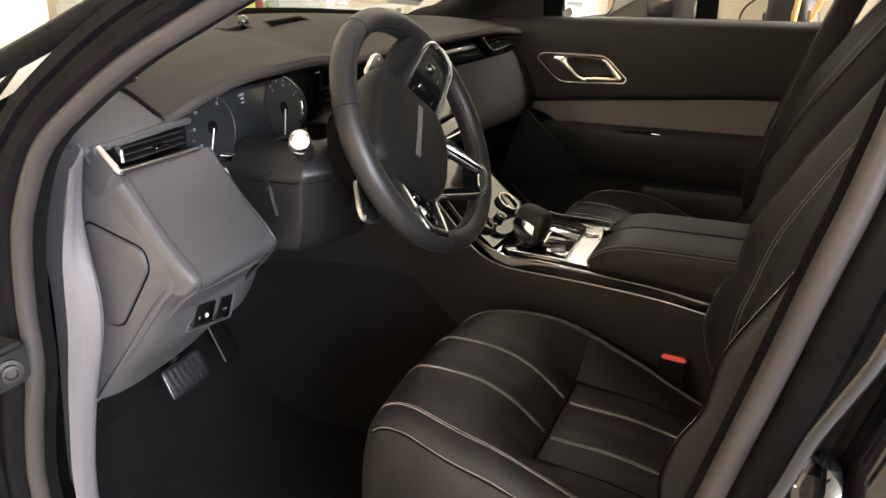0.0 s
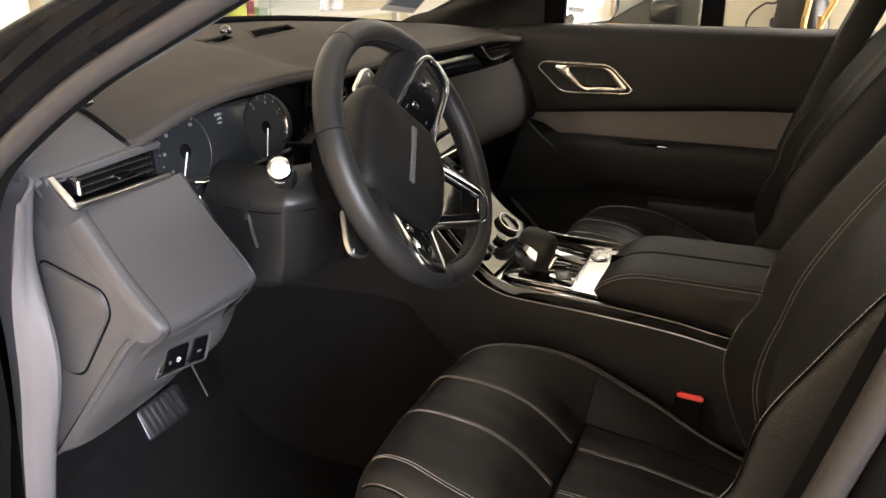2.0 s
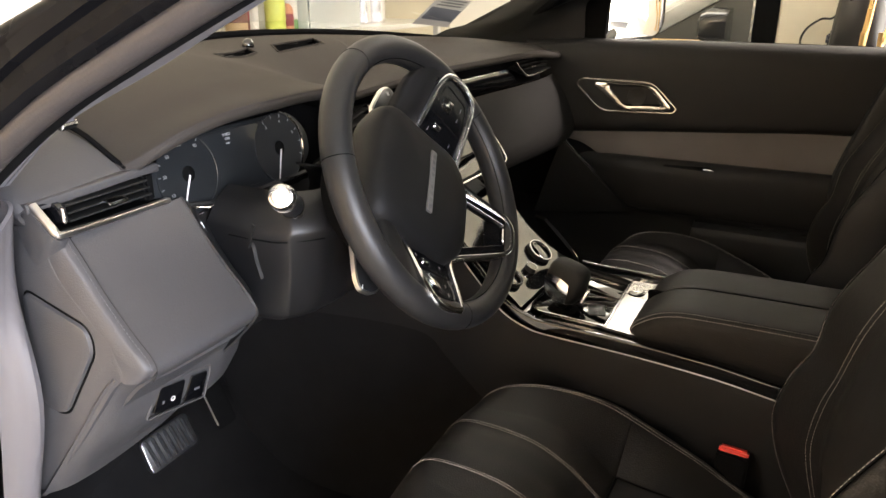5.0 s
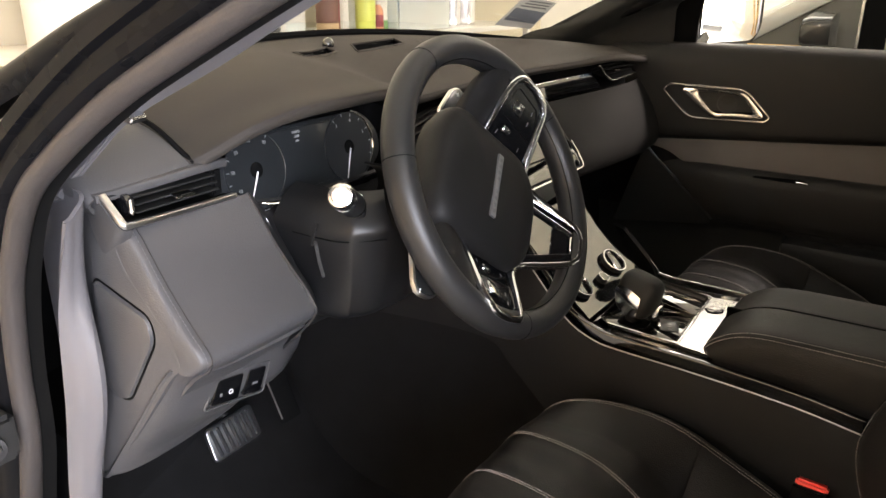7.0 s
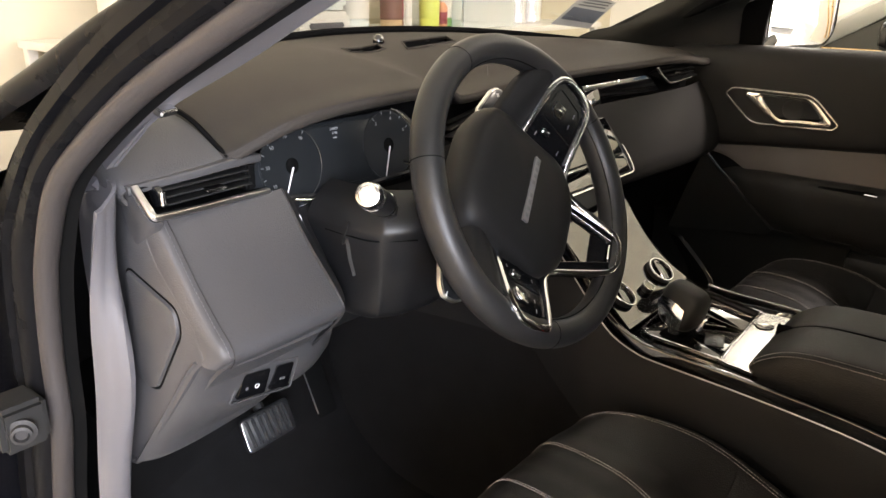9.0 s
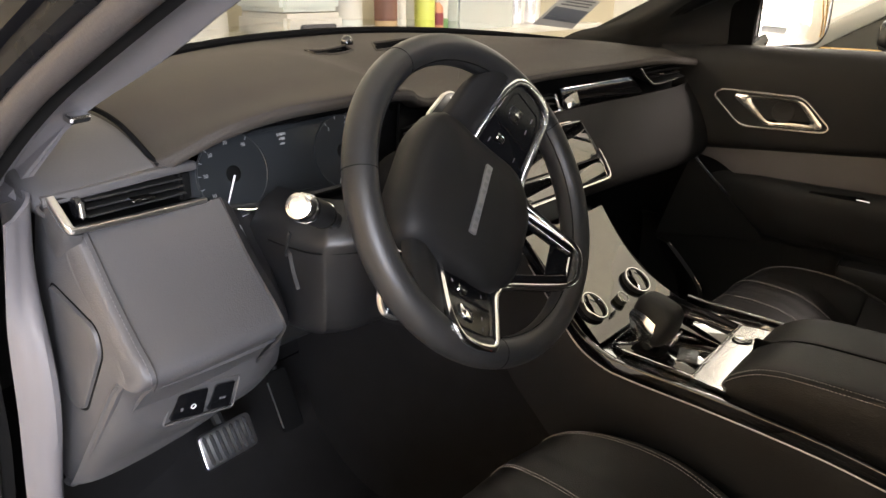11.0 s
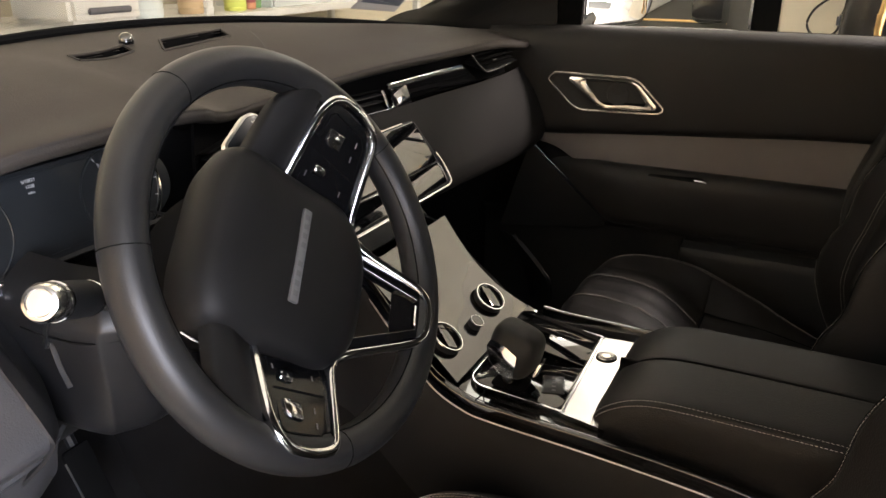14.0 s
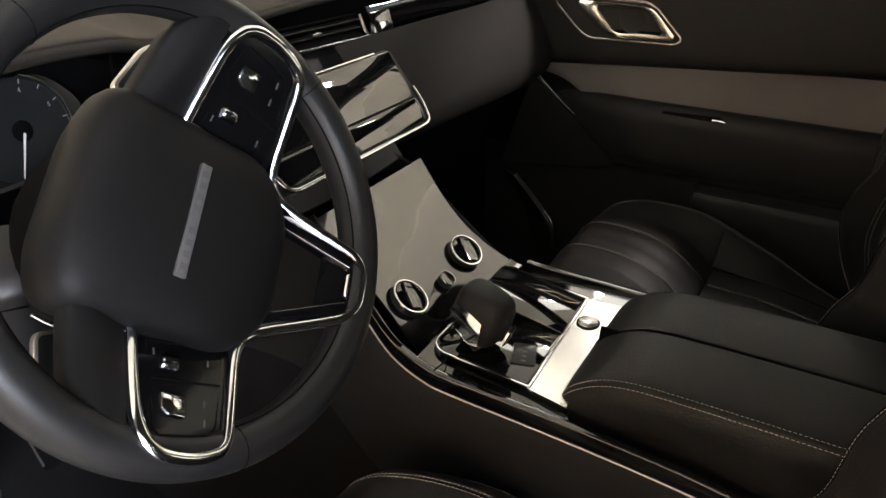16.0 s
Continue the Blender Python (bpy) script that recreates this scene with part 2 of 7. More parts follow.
def slab(outline, m, depth, bevel=0.002, bm=None, dome=0.0):
    """A plate: a counter-clockwise 2D outline in the frame m, from z = 0 up to depth, with bevelled upper edges."""
    bm = bm or bmesh.new()
    inn, inn2 = inset(outline, bevel * 0.3), inset(outline, bevel)
    rings = []
    for ol, z in ((outline, 0), (outline, depth - bevel), (inn, depth - bevel * 0.3), (inn2, depth)):
        rings.append([bm.verts.new(m @ Vector((x, y, z))) for x, y in ol])
    for q, r in zip(rings, rings[1:]):
        for j in range(len(q)):
            bm.faces.new([q[j], q[(j + 1) % len(q)], r[(j + 1) % len(q)], r[j]])
    bm.faces.new(rings[0][::-1])
    if dome:
        c = Vector([sum(p[i] for p in inn2) / len(inn2) for i in (0, 1)])
        prev = rings[-1]
        for s in (0.8, 0.55, 0.3, 0.1):
            ring = [bm.verts.new(m @ Vector((c.x + (x - c.x) * s, c.y + (y - c.y) * s, depth + dome * (1 - s * s)))) for x, y in inn2]
            for j in range(len(ring)):
                bm.faces.new([prev[j], prev[(j + 1) % len(ring)], ring[(j + 1) % len(ring)], ring[j]])
            prev = ring
        bm.faces.new(prev)
    else:
        bm.faces.new(rings[-1])
    return bm


def hoop(outline, m, width, depth, bm=None, bevel=0.0008):
    """A closed frame of that width along the inside of a 2D outline."""
    bm = bm or bmesh.new()
    b = bevel
    spec = [(0, 0), (0, depth - b), (b, depth), (width - b, depth), (width, depth - b), (width, 0)]
    rings = [[bm.verts.new(m @ Vector((x, y, z))) for x, y in inset(outline, d)] for d, z in spec]
    k = len(outline)
    for q, r in zip(rings, rings[1:] + rings[:1]):
        for j in range(k):
            bm.faces.new([q[j], q[(j + 1) % k], r[(j + 1) % k], r[j]])
    return bm


def lathe(prof, m, n=28, bm=None):
    """A turned shape: profile of (radius, z) round the frame's z."""
    bm = bm or bmesh.new()
    rings = []
    for r, z in prof:
        rings.append([bm.verts.new(m @ Vector((r * math.cos(a * math.tau / n), r * math.sin(a * math.tau / n), z))) for a in range(n)])
    for q, r in zip(rings, rings[1:]):
        for j in range(n):
            bm.faces.new([q[j], q[(j + 1) % n], r[(j + 1) % n], r[j]])
    bm.faces.new(rings[0][::-1])
    bm.faces.new(rings[-1])
    return bm


def rbox(a, b, bevel=0.003, m=None):
    """A box from corner a to corner b with bevelled edges."""
    bm = bmesh.new()
    bmesh.ops.create_cube(bm, size=1)
    for v in bm.verts:
        v.co = [a[i] + (v.co[i] + 0.5) * (b[i] - a[i]) for i in range(3)]
    if bevel:
        bmesh.ops.bevel(bm, geom=bm.edges[:], offset=bevel, segments=2, affect="EDGES")
    if m:
        bmesh.ops.transform(bm, matrix=m, verts=bm.verts)
    return bm


def frame_of(origin, x_to, y_to):
    """A frame with its x towards x_to and its y towards y_to."""
    o = Vector(origin)
    x = (Vector(x_to) - o).normalized()
    z = x.cross(Vector(y_to) - o).normalized()
    y = z.cross(x)
    return Matrix(((x.x, y.x, z.x, o.x), (x.y, y.y, z.y, o.y), (x.z, y.z, z.z, o.z), (0, 0, 0, 1)))


def stitches(line, bm=None, pitch=0.0046, length=0.0028, r=0.00023, lift=(0, 0, 0)):
    """Short thread dashes along a line."""
    bm = bm or bmesh.new()
    pts = [Vector(p) + Vector(lift) for p in line]
    d, nxt = 0.0, 0.0
    for a, b in zip(pts, pts[1:]):
        seg = (b - a).length
        if seg < 1e-9:
            continue
        while nxt <= d + seg:
            p = a + (b - a) * ((nxt - d) / seg)
            q = p + (b - a).normalized() * length
            tube([p, (p + q) / 2 + Vector((0, 0, r)), q], r, 4, bm=bm)
            nxt += pitch
        d += seg
    return bm


def lettering(name, text, m, size, material, parent, local=False):
    """Flat raised lettering in the built-in font."""
    cu = bpy.data.curves.new(name, "FONT")
    cu.body, cu.size, cu.align_x, cu.align_y, cu.extrude = text, size, "CENTER", "CENTER", 0.0002
    tmp = bpy.data.objects.new(name + "_curve", cu)
    me = bpy.data.meshes.new_from_object(tmp)
    bpy.data.objects.remove(tmp)
    me.transform(m)
    me.materials.clear()
    me.materials.append(material)
    o = new(name, me)
    o.parent = parent
    if parent.type == "EMPTY" and not local:
        o.matrix_parent_inverse = parent.matrix_basis.inverted()
    return o


def table(x, xs, ys):
    """Smooth value of a table at x."""
    x = min(max(x, xs[0]), xs[-1])
    i = max(0, min(len(xs) - 2, int(np.searchsorted(xs, x, side="right")) - 1))
    h = xs[i + 1] - xs[i]
    t = (x - xs[i]) / h

    def slope(k):
        a, b = max(k - 1, 0), min(k + 1, len(xs) - 1)
        return (ys[b] - ys[a]) / (xs[b] - xs[a])

    a, b = slope(i) * h, slope(i + 1) * h
    return (2 * t ** 3 - 3 * t * t + 1) * ys[i] + (t ** 3 - 2 * t * t + t) * a + (3 * t * t - 2 * t ** 3) * ys[i + 1] + (t ** 3 - t * t) * b

# ---- garage ----
def plain_box(name, a, b, material, label, category, kind="structure", bevel=0.0):
    return single(name, rbox(a, b, bevel), material, label, category, kind=kind)


plain_box("ground", (-60, -60, -0.2), (60, 60, 0), CONCRETE, "grey concrete garage floor and drive", "ground")
plain_box("wall_front", (-3.6, 3.3, 0), (5.2, 3.5, 2.7), BEIGE, "beige painted garage wall behind the shelves", "wall")
plain_box("wall_right", (5.2, -4.4, 0), (5.4, 3.5, 2.7), WALL, "white painted garage side wall", "wall")
plain_box("wall_left", (-3.8, -4.4, 0), (-3.6, 3.5, 2.7), TAN, "tan painted garage side wall", "wall")
plain_box("ceiling", (-3.8, -4.4, 2.7), (5.4, 3.5, 2.85), WALL, "white garage ceiling", "ceiling")
plain_box("wall_back", (-3.8, -4.6, 2.45), (5.4, -4.4, 2.85), WALL, "white lintel over the garage door", "wall")

# ---- car body ----
car = thing("car_body", pose(0, 0, 0), "black painted sport utility vehicle with its driver's door open", "car")

# opening of the driver's door, seen in (y, z); the seal follows it
OPENING = [(-0.12, 1.50), (-0.085, 1.33), (-0.055, 1.2), (-0.038, 1.136), (-0.02, 1.06), (0.0, 0.979), (0.02, 0.9), (0.05, 0.78), (0.10, 0.6), (0.16, 0.47),
           (0.26, 0.42), (0.55, 0.41), (0.78, 0.44), (0.855, 0.54), (0.872, 0.657), (0.855, 0.753), (0.825, 0.858), (0.817, 0.945), (0.801, 1.029), (0.778, 1.085),
           (0.733, 1.152), (0.678, 1.199), (0.605, 1.248), (0.534, 1.285), (0.42, 1.34), (0.25, 1.42), (0.08, 1.48)]


def lean(z):
    """How far the car's side leans in over its waist."""
    return 0.0 if z < 1.15 else 0.28 * (z - 1.15) ** 1.2


opening = spline([(-0.803 + lean(z), y, z) for y, z in OPENING], 6, True)
part("door_seal", tube(opening, 0.0110, 14, True, up=(1, 0, 0), ry=0.0122), RUBBER, car, "grey flocked rubber door seal")
OC = Vector((0, 0.42, 0.95))


def grown(pts, dx, k):
    """The opening's outline moved sideways by dx and outwards in its plane by k."""
    out = []
    for i, p in enumerate(pts):
        t = pts[(i + 1) % len(pts)] - pts[i - 1]
        nrm = Vector((0, t.z, -t.y)).normalized()
        out.append(p + nrm * k + Vector((dx, 0, 0)))
    return out


if (grown(opening, 0, 0.01)[0] - opening[0]).dot(opening[0] - Vector((opening[0].x, OC.y, OC.z))) < 0:
    SIGN = -1
else:
    SIGN = 1


def band(stations, material, name, label, thick=0.0):
    rows = []
    for dx, k in stations:
        wide, slim = grown(opening, dx, SIGN * k), grown(opening, dx, SIGN * k * 0.6)
        r = []
        for p, w, q in zip(opening, wide, slim):
            f = min(1, max(0, (p.z - 1.04) / 0.12)) if p.y > 0.3 else 0
            r.append(w.lerp(q, f * f * (3 - 2 * f)))
        rows.append(r + r[:1])
    part(name, sheet(rows, thick), material, car, label)


band([(0.006, 0.006), (0.012, 0.0), (0.016, -0.006), (0.019, -0.011), (0.021, -0.015)], MATT, "inner_seal_lip", "black rubber lip behind the seal")
band([(-0.002, 0.008), (-0.012, 0.012), (-0.018, 0.020), (-0.019, 0.034), (-0.010, 0.040), (-0.010, 0.056), (-0.017, 0.062), (-0.017, 0.082), (-0.004, 0.092), (0.02, 0.095)], FRAME_PAINT, "door_frame", "black painted door frame")
# front wing edge, cowl and side of the body in front of the door
part("front_wing", loft([[(-0.89, 1.02, 0.2), (-0.89, 0.98, 0.6), (-0.89, 0.95, 0.9), (-0.88, 0.93, 1.06)],
                         [(-0.96, 1.15, 0.2), (-0.97, 1.15, 0.6), (-0.96, 1.15, 0.9), (-0.90, 1.12, 1.10)],
                         [(-0.97, 1.9, 0.2), (-0.98, 1.9, 0.6), (-0.96, 1.9, 0.88), (-0.86, 1.9, 1.03)]], thick=-0.004), PAINT, car)
for s in (-1, 1):
    part("roof_rail", sweep(spline([(s * 0.66, 0.30, 1.47), (s * 0.62, 0.0, 1.53), (s * 0.6, -0.5, 1.56), (s * 0.6, -1.4, 1.53), (s * 0.64, -1.9, 1.46)], 5),
                            rounded([(-0.05, -0.04), (0.05, -0.04), (0.05, 0.03), (-0.05, 0.03)], 0.015, 3)), PAINT, car)
# roof and headliner are out of view, added to shade the cabin
part("roof", loft([[(x, y, 1.60 - 0.10 * abs(x) ** 2 - 0.045 * (y + 0.7) ** 2) for x in (-0.64, -0.3, 0, 0.3, 0.64)] for y in (0.34, 0, -0.7, -1.4, -1.95)], thick=-0.004), PAINT, car)
part("headliner", loft([[(x, y, 1.57 - 0.10 * abs(x) ** 2 - 0.045 * (y + 0.7) ** 2) for x in (-0.62, -0.3, 0, 0.3, 0.62)] for y in (0.32, 0, -0.7, -1.4, -1.93)], thick=0.008), HEADLINER, car, "dark grey cloth headliner")
part("sill", rbox((-0.86, -0.02, 0.30), (-0.74, 0.92, 0.405), 0.015), HARD, car, "grey plastic sill cover")
part("floor_pan", rbox((-0.80, -2.0, 0.24), (0.80, 1.25, 0.30), 0.005), BLACK, car)
part("bulkhead", loft([[(x, 1.02 + 0.10 * (1 - abs(x)), z) for x in (-0.8, -0.4, 0, 0.4, 0.8)] for z in (0.28, 0.5, 0.8, 1.08)], thick=0.01), CARPET, car)
# bonnet seen past the glass, and the cowl at its foot
part("bonnet", loft([[(x, y, z - 0.10 * x * x) for x in (-0.85, -0.45, 0, 0.45, 0.85)] for y, z in ((1.24, 1.10), (1.5, 1.085), (1.9, 1.04), (2.2, 0.92))], thick=-0.004), PAINT, car, "gloss black bonnet")
part("nose", loft([[(x, 2.2 - 0.2 * x * x, z) for x in (-0.85, -0.4, 0, 0.4, 0.85)] for z in (0.92, 0.7, 0.4, 0.2)], thick=0.01), PAINT, car)


def screen_foot(x):
    return 1.165 - 0.33 * x * x - 0.35 * x ** 4, 1.246 - 0.10 * x * x


foot = [(x, *screen_foot(x)) for x in np.linspace(-0.78, 0.78, 25)]
part("cowl_panel", loft([[(x, y + 0.13, z - 0.10) for x, y, z in foot[::3]], [(x, y + 0.04, z - 0.02) for x, y, z in foot[::3]], [(x, y + 0.004, z - 0.01) for x, y, z in foot[::3]]], thick=-0.01), MATT, car)
part("screen_seal", tube([(x, y - 0.003, z - 0.007) for x, y, z in foot], 0.0075, 8), MATT, car, "black rubber seal at the foot of the windscreen")
glass_rows = []
for s in np.linspace(0, 1, 5):
    glass_rows.append([(x * (1 - 0.20 * s), y * (1 - s) + 0.33 * s - 0.06 * s * x * x, z * (1 - s) + 1.545 * s - 0.10 * s * x * x) for x, y, z in foot[::3]])
windscreen = part("windscreen", loft(glass_rows, 3, 3), GLASS, car, "clear windscreen glass")
windscreen.visible_shadow = False

# inner trim of both front pillars and outer pillar skins
for s, nm in ((-1, "driver"), (1, "passenger")):
    inner = [(s * 0.742, 0.79, 1.13), (s * 0.722, 0.745, 1.175), (s * 0.700, 0.70, 1.217), (s * 0.675, 0.60, 1.268), (s * 0.665, 0.50, 1.318), (s * 0.63, 0.36, 1.39), (s * 0.60, 0.22, 1.46)]
    mid = [(s * 0.762, 0.80, 1.135), (s * 0.748, 0.752, 1.182), (s * 0.732, 0.70, 1.222), (s * 0.715, 0.60, 1.272), (s * 0.70, 0.50, 1.323), (s * 0.665, 0.36, 1.395), (s * 0.63, 0.22, 1.465)]
    outer = [(s * 0.79, 0.80, 1.08), (s * 0.785, 0.745, 1.15), (s * 0.778, 0.69, 1.196), (s * 0.765, 0.595, 1.253), (s * 0.75, 0.50, 1.305), (s * 0.72, 0.36, 1.375), (s * 0.68, 0.22, 1.435)]
    deep = [(s * 0.745, 0.90, 1.13), (s * 0.73, 0.85, 1.18), (s * 0.71, 0.80, 1.222), (s * 0.69, 0.68, 1.275), (s * 0.675, 0.55, 1.33), (s * 0.64, 0.40, 1.40), (s * 0.61, 0.25, 1.47)]
    if s > 0:
        deep = [(0.74, 1.13, 1.17), (0.735, 1.04, 1.215), (0.72, 0.93, 1.243), (0.71, 0.827, 1.30), (0.69, 0.70, 1.365), (0.66, 0.52, 1.43), (0.62, 0.35, 1.49)]
        inner = [(0.725, 1.0, 1.18), (0.715, 0.92, 1.215), (0.70, 0.84, 1.25), (0.69, 0.76, 1.295), (0.67, 0.65, 1.35), (0.64, 0.48, 1.42), (0.605, 0.31, 1.48)]
        mid = [(0.74, 0.85, 1.17), (0.735, 0.80, 1.205), (0.73, 0.74, 1.25), (0.715, 0.70, 1.29), (0.695, 0.60, 1.34), (0.66, 0.43, 1.41), (0.62, 0.26, 1.475)]
        outer = [(0.757, 0.72, 1.17), (0.757, 0.66, 1.20), (0.753, 0.655, 1.25), (0.742, 0.64, 1.30), (0.72, 0.54, 1.345), (0.68, 0.37, 1.41), (0.64, 0.22, 1.465)]
    if s < 0:
        eye = Vector((-1.145, 0.052, 1.333))
        mid = [tuple(eye + (Vector(m).lerp(Vector(o), 0.3) - eye) * 1.05) for m, o in zip(mid, outer)]
    # same trim both sides; the passenger's colour carries the shade there
    part("pillar_trim", loft([outer, mid, inner, deep] if s < 0 else [deep, inner, mid, outer], 5, 5, thick=-0.004), HARD if s < 0 else DOOR_SKIN, car, "grey textured windscreen pillar trim" if s < 0 else "windscreen pillar trim, darkened for the dim passenger side")
    if s < 0:
        # outer skin of the driver's pillar: edge beside the door frame, rounded over towards the windscreen
        edge = [Vector(q) for q in ((-0.800, 0.98, 1.160), (-0.800, 0.84, 1.222), (-0.797, 0.77, 1.249), (-0.793, 0.71, 1.273), (-0.787, 0.655, 1.297), (-0.778, 0.594, 1.322), (-0.755, 0.50, 1.364), (-0.72, 0.40, 1.409), (-0.67, 0.28, 1.46))]
        part("pillar_skin", loft([[q + Vector(o) for q in edge] for o in ((-0.004, -0.010, -0.018), (-0.010, -0.006, -0.010), (-0.008, 0.0, -0.002), (0.006, 0.006, 0.002), (0.035, 0.018, 0.001), (0.085, 0.035, -0.004))], 5, 4, thick=-0.004), FRAME_PAINT, car, "gloss black outer windscreen pillar")
        continue
    ptop = [(s * 0.80, 1.0, 1.19), (s * 0.76, 0.80, 1.28), (s * 0.71, 0.55, 1.39), (s * 0.655, 0.33, 1.48)]
    part("pillar_skin", sweep(spline(ptop, 6), rounded([(-0.05, -0.035), (0.05, -0.035), (0.05, 0.03), (-0.05, 0.03)], 0.015, 3)), FRAME_PAINT, car, "black outer windscreen pillar")
# little clip on the driver's pillar
part("pillar_clip", rbox((-0.012, -0.006, -0.004), (0.012, 0.006, 0.004), 0.002, pose(-0.712, 0.69, 1.216, 25, 0, 20)), CHROME, car, "small bright metal clip")
# lower pillar trim between the seal and the end of the dashboard
part("kick_trim", loft([[(-0.773, 0.735, 1.12), (-0.773, 0.772, 1.02), (-0.773, 0.790, 0.90), (-0.773, 0.82, 0.77), (-0.773, 0.842, 0.62), (-0.773, 0.82, 0.42)],
                        [(-0.762, 0.738, 1.125), (-0.762, 0.765, 1.03), (-0.762, 0.773, 0.91), (-0.762, 0.808, 0.77), (-0.762, 0.836, 0.62), (-0.762, 0.82, 0.42)],
                        [(-0.744, 0.752, 1.140), (-0.744, 0.772, 1.05), (-0.744, 0.765, 0.92), (-0.744, 0.81, 0.77), (-0.744, 0.84, 0.62), (-0.744, 0.84, 0.42)],
                        [(-0.735, 0.84, 1.140), (-0.735, 0.86, 1.05), (-0.735, 0.86, 0.92), (-0.735, 0.88, 0.77), (-0.735, 0.90, 0.62), (-0.735, 0.90, 0.42)]], 6, 6, thick=-0.004), HARD, car, "light grey plastic kick trim")
part("footwell_side", loft([[(-0.735, 0.84, 0.79), (-0.74, 0.85, 0.6), (-0.74, 0.84, 0.35)], [(-0.72, 1.0, 0.79), (-0.725, 1.0, 0.6), (-0.725, 1.0, 0.3)], [(-0.70, 1.2, 0.79), (-0.7, 1.2, 0.6), (-0.7, 1.2, 0.3)]], thick=-0.004), CARPET, car)

part("wing_return", loft([[(-0.800, 0.87, 1.24), (-0.800, 0.90, 1.0), (-0.800, 0.93, 0.7), (-0.800, 0.95, 0.3)], [(-0.815, 0.98, 1.22), (-0.815, 1.0, 1.0), (-0.815, 1.03, 0.7), (-0.815, 1.05, 0.3)], [(-0.89, 1.02, 1.12), (-0.90, 1.04, 1.0), (-0.90, 1.06, 0.7), (-0.90, 1.06, 0.3)]], 4, 4, thick=0.004), PAINT, car, "gloss painted return of the front wing")
# door hinge on the front pillar
hinge = part("door_hinge", rbox((-0.872, 0.800, 0.858), (-0.822, 0.850, 0.912), 0.006), BLACK, car)
# dark grey colour puts the shadow on the bolt
part("hinge_bolt", lathe([(0.0150, 0), (0.0150, 0.004), (0.0105, 0.005), (0.0105, 0.011), (0.0075, 0.012), (0.006, 0.008)], pose(-0.852, 0.800, 0.884, 90, 0, -25), 18), DGREY, hinge, "metal hinge bolt, darkened for shadow")
part("footwell_side", loft([[(0.750, 0.58, 1.12), (0.752, 0.58, 0.6), (0.752, 0.58, 0.3)], [(0.735, 0.95, 1.12), (0.735, 1.0, 0.6), (0.725, 1.0, 0.3)], [(0.70, 1.2, 1.1), (0.7, 1.2, 0.6), (0.7, 1.2, 0.3)]], thick=0.004), CARPET, car)
# middle pillar with its lock striker
part("middle_pillar", loft([[(-0.79, y - 0.01, z) for y, z in ((0.12, 0.5), (0.035, 0.82), (-0.02, 1.02), (-0.075, 1.25), (-0.115, 1.45))],
                            [(-0.80, y - 0.05, z) for y, z in ((0.12, 0.5), (0.035, 0.82), (-0.02, 1.02), (-0.075, 1.25), (-0.115, 1.45))],
                            [(-0.865, y - 0.09, z) for y, z in ((0.13, 0.5), (0.055, 0.82), (0.0, 1.02), (-0.06, 1.25), (-0.11, 1.45))],
                            [(-0.885, y - 0.22, z) for y, z in ((0.13, 0.5), (0.055, 0.82), (0.0, 1.02), (-0.06, 1.25), (-0.11, 1.45))],
                            [(-0.90, y - 0.6, z) for y, z in ((0.13, 0.5), (0.055, 0.82), (0.0, 1.02), (-0.06, 1.25), (-0.11, 1.45))]], thick=-0.01), PAINT, car, "black painted middle pillar")
part("pillar_flange", tube(spline([(-0.868, 0.01, 0.90), (-0.872, -0.012, 0.95), (-0.876, -0.030, 1.00), (-0.879, -0.043, 1.048), (-0.882, -0.058, 1.088), (-0.884, -0.070, 1.122), (-0.884, -0.082, 1.18)], 5), 0.006, 10), PAINT, car, "rounded gloss black edge of the pillar")
sm = frame_of((-0.845, -0.056, 0.985), (-0.875, -0.062, 0.985), (-0.845, -0.068, 1.035))
striker = part("lock_striker", lathe([(0.030, -0.004), (0.031, 0.002), (0.029, 0.006), (0.025, 0.007), (0.022, 0.003), (0.019, 0.001)], sm, 28), PIANO, car, "round black striker housing")
part("striker_bolt", lathe([(0.011, -0.002), (0.011, 0.006), (0.009, 0.008), (0.006, 0.008), (0.005, 0.005)], sm, 18), RUBBER_DARK, striker, "dark grey bolt")
part("middle_pillar_trim", loft([[(-0.775, y - 0.012, z) for y, z in ((0.1, 0.5), (0.03, 0.82), (-0.02, 1.02), (-0.07, 1.25), (-0.11, 1.47))],
                                 [(-0.74, y - 0.04, z) for y, z in ((0.1, 0.5), (0.03, 0.82), (-0.02, 1.02), (-0.07, 1.25), (-0.11, 1.47))],
                                 [(-0.72, y - 0.15, z) for y, z in ((0.1, 0.5), (0.03, 0.82), (-0.02, 1.02), (-0.07, 1.25), (-0.11, 1.47))]], thick=-0.004), MATT, car)

# rear of the cabin, out of view, closed in the dark to block light
part("rear_side", loft([[(-0.78, -0.3, 0.3), (-0.78, -0.3, 1.1)], [(-0.78, -2.0, 0.3), (-0.76, -2.0, 1.1)]], thick=0.02), BLACK, car)
part("rear_side", loft([[(0.78, -0.45, 0.3), (0.78, -0.45, 1.12)], [(0.78, -2.0, 0.3), (0.76, -2.0, 1.12)]], thick=0.02), BLACK, car)
for s in (-1, 1):
    part("rear_side_glass", loft([[(s * 0.775, -0.30, 1.09), (s * 0.77, -1.1, 1.10), (s * 0.75, -2.0, 1.10)], [(s * 0.62, -0.20, 1.52), (s * 0.61, -1.1, 1.55), (s * 0.62, -1.9, 1.47)]], 4, 4), TINTED, car, "unseen rear side glass, darkened to block light")
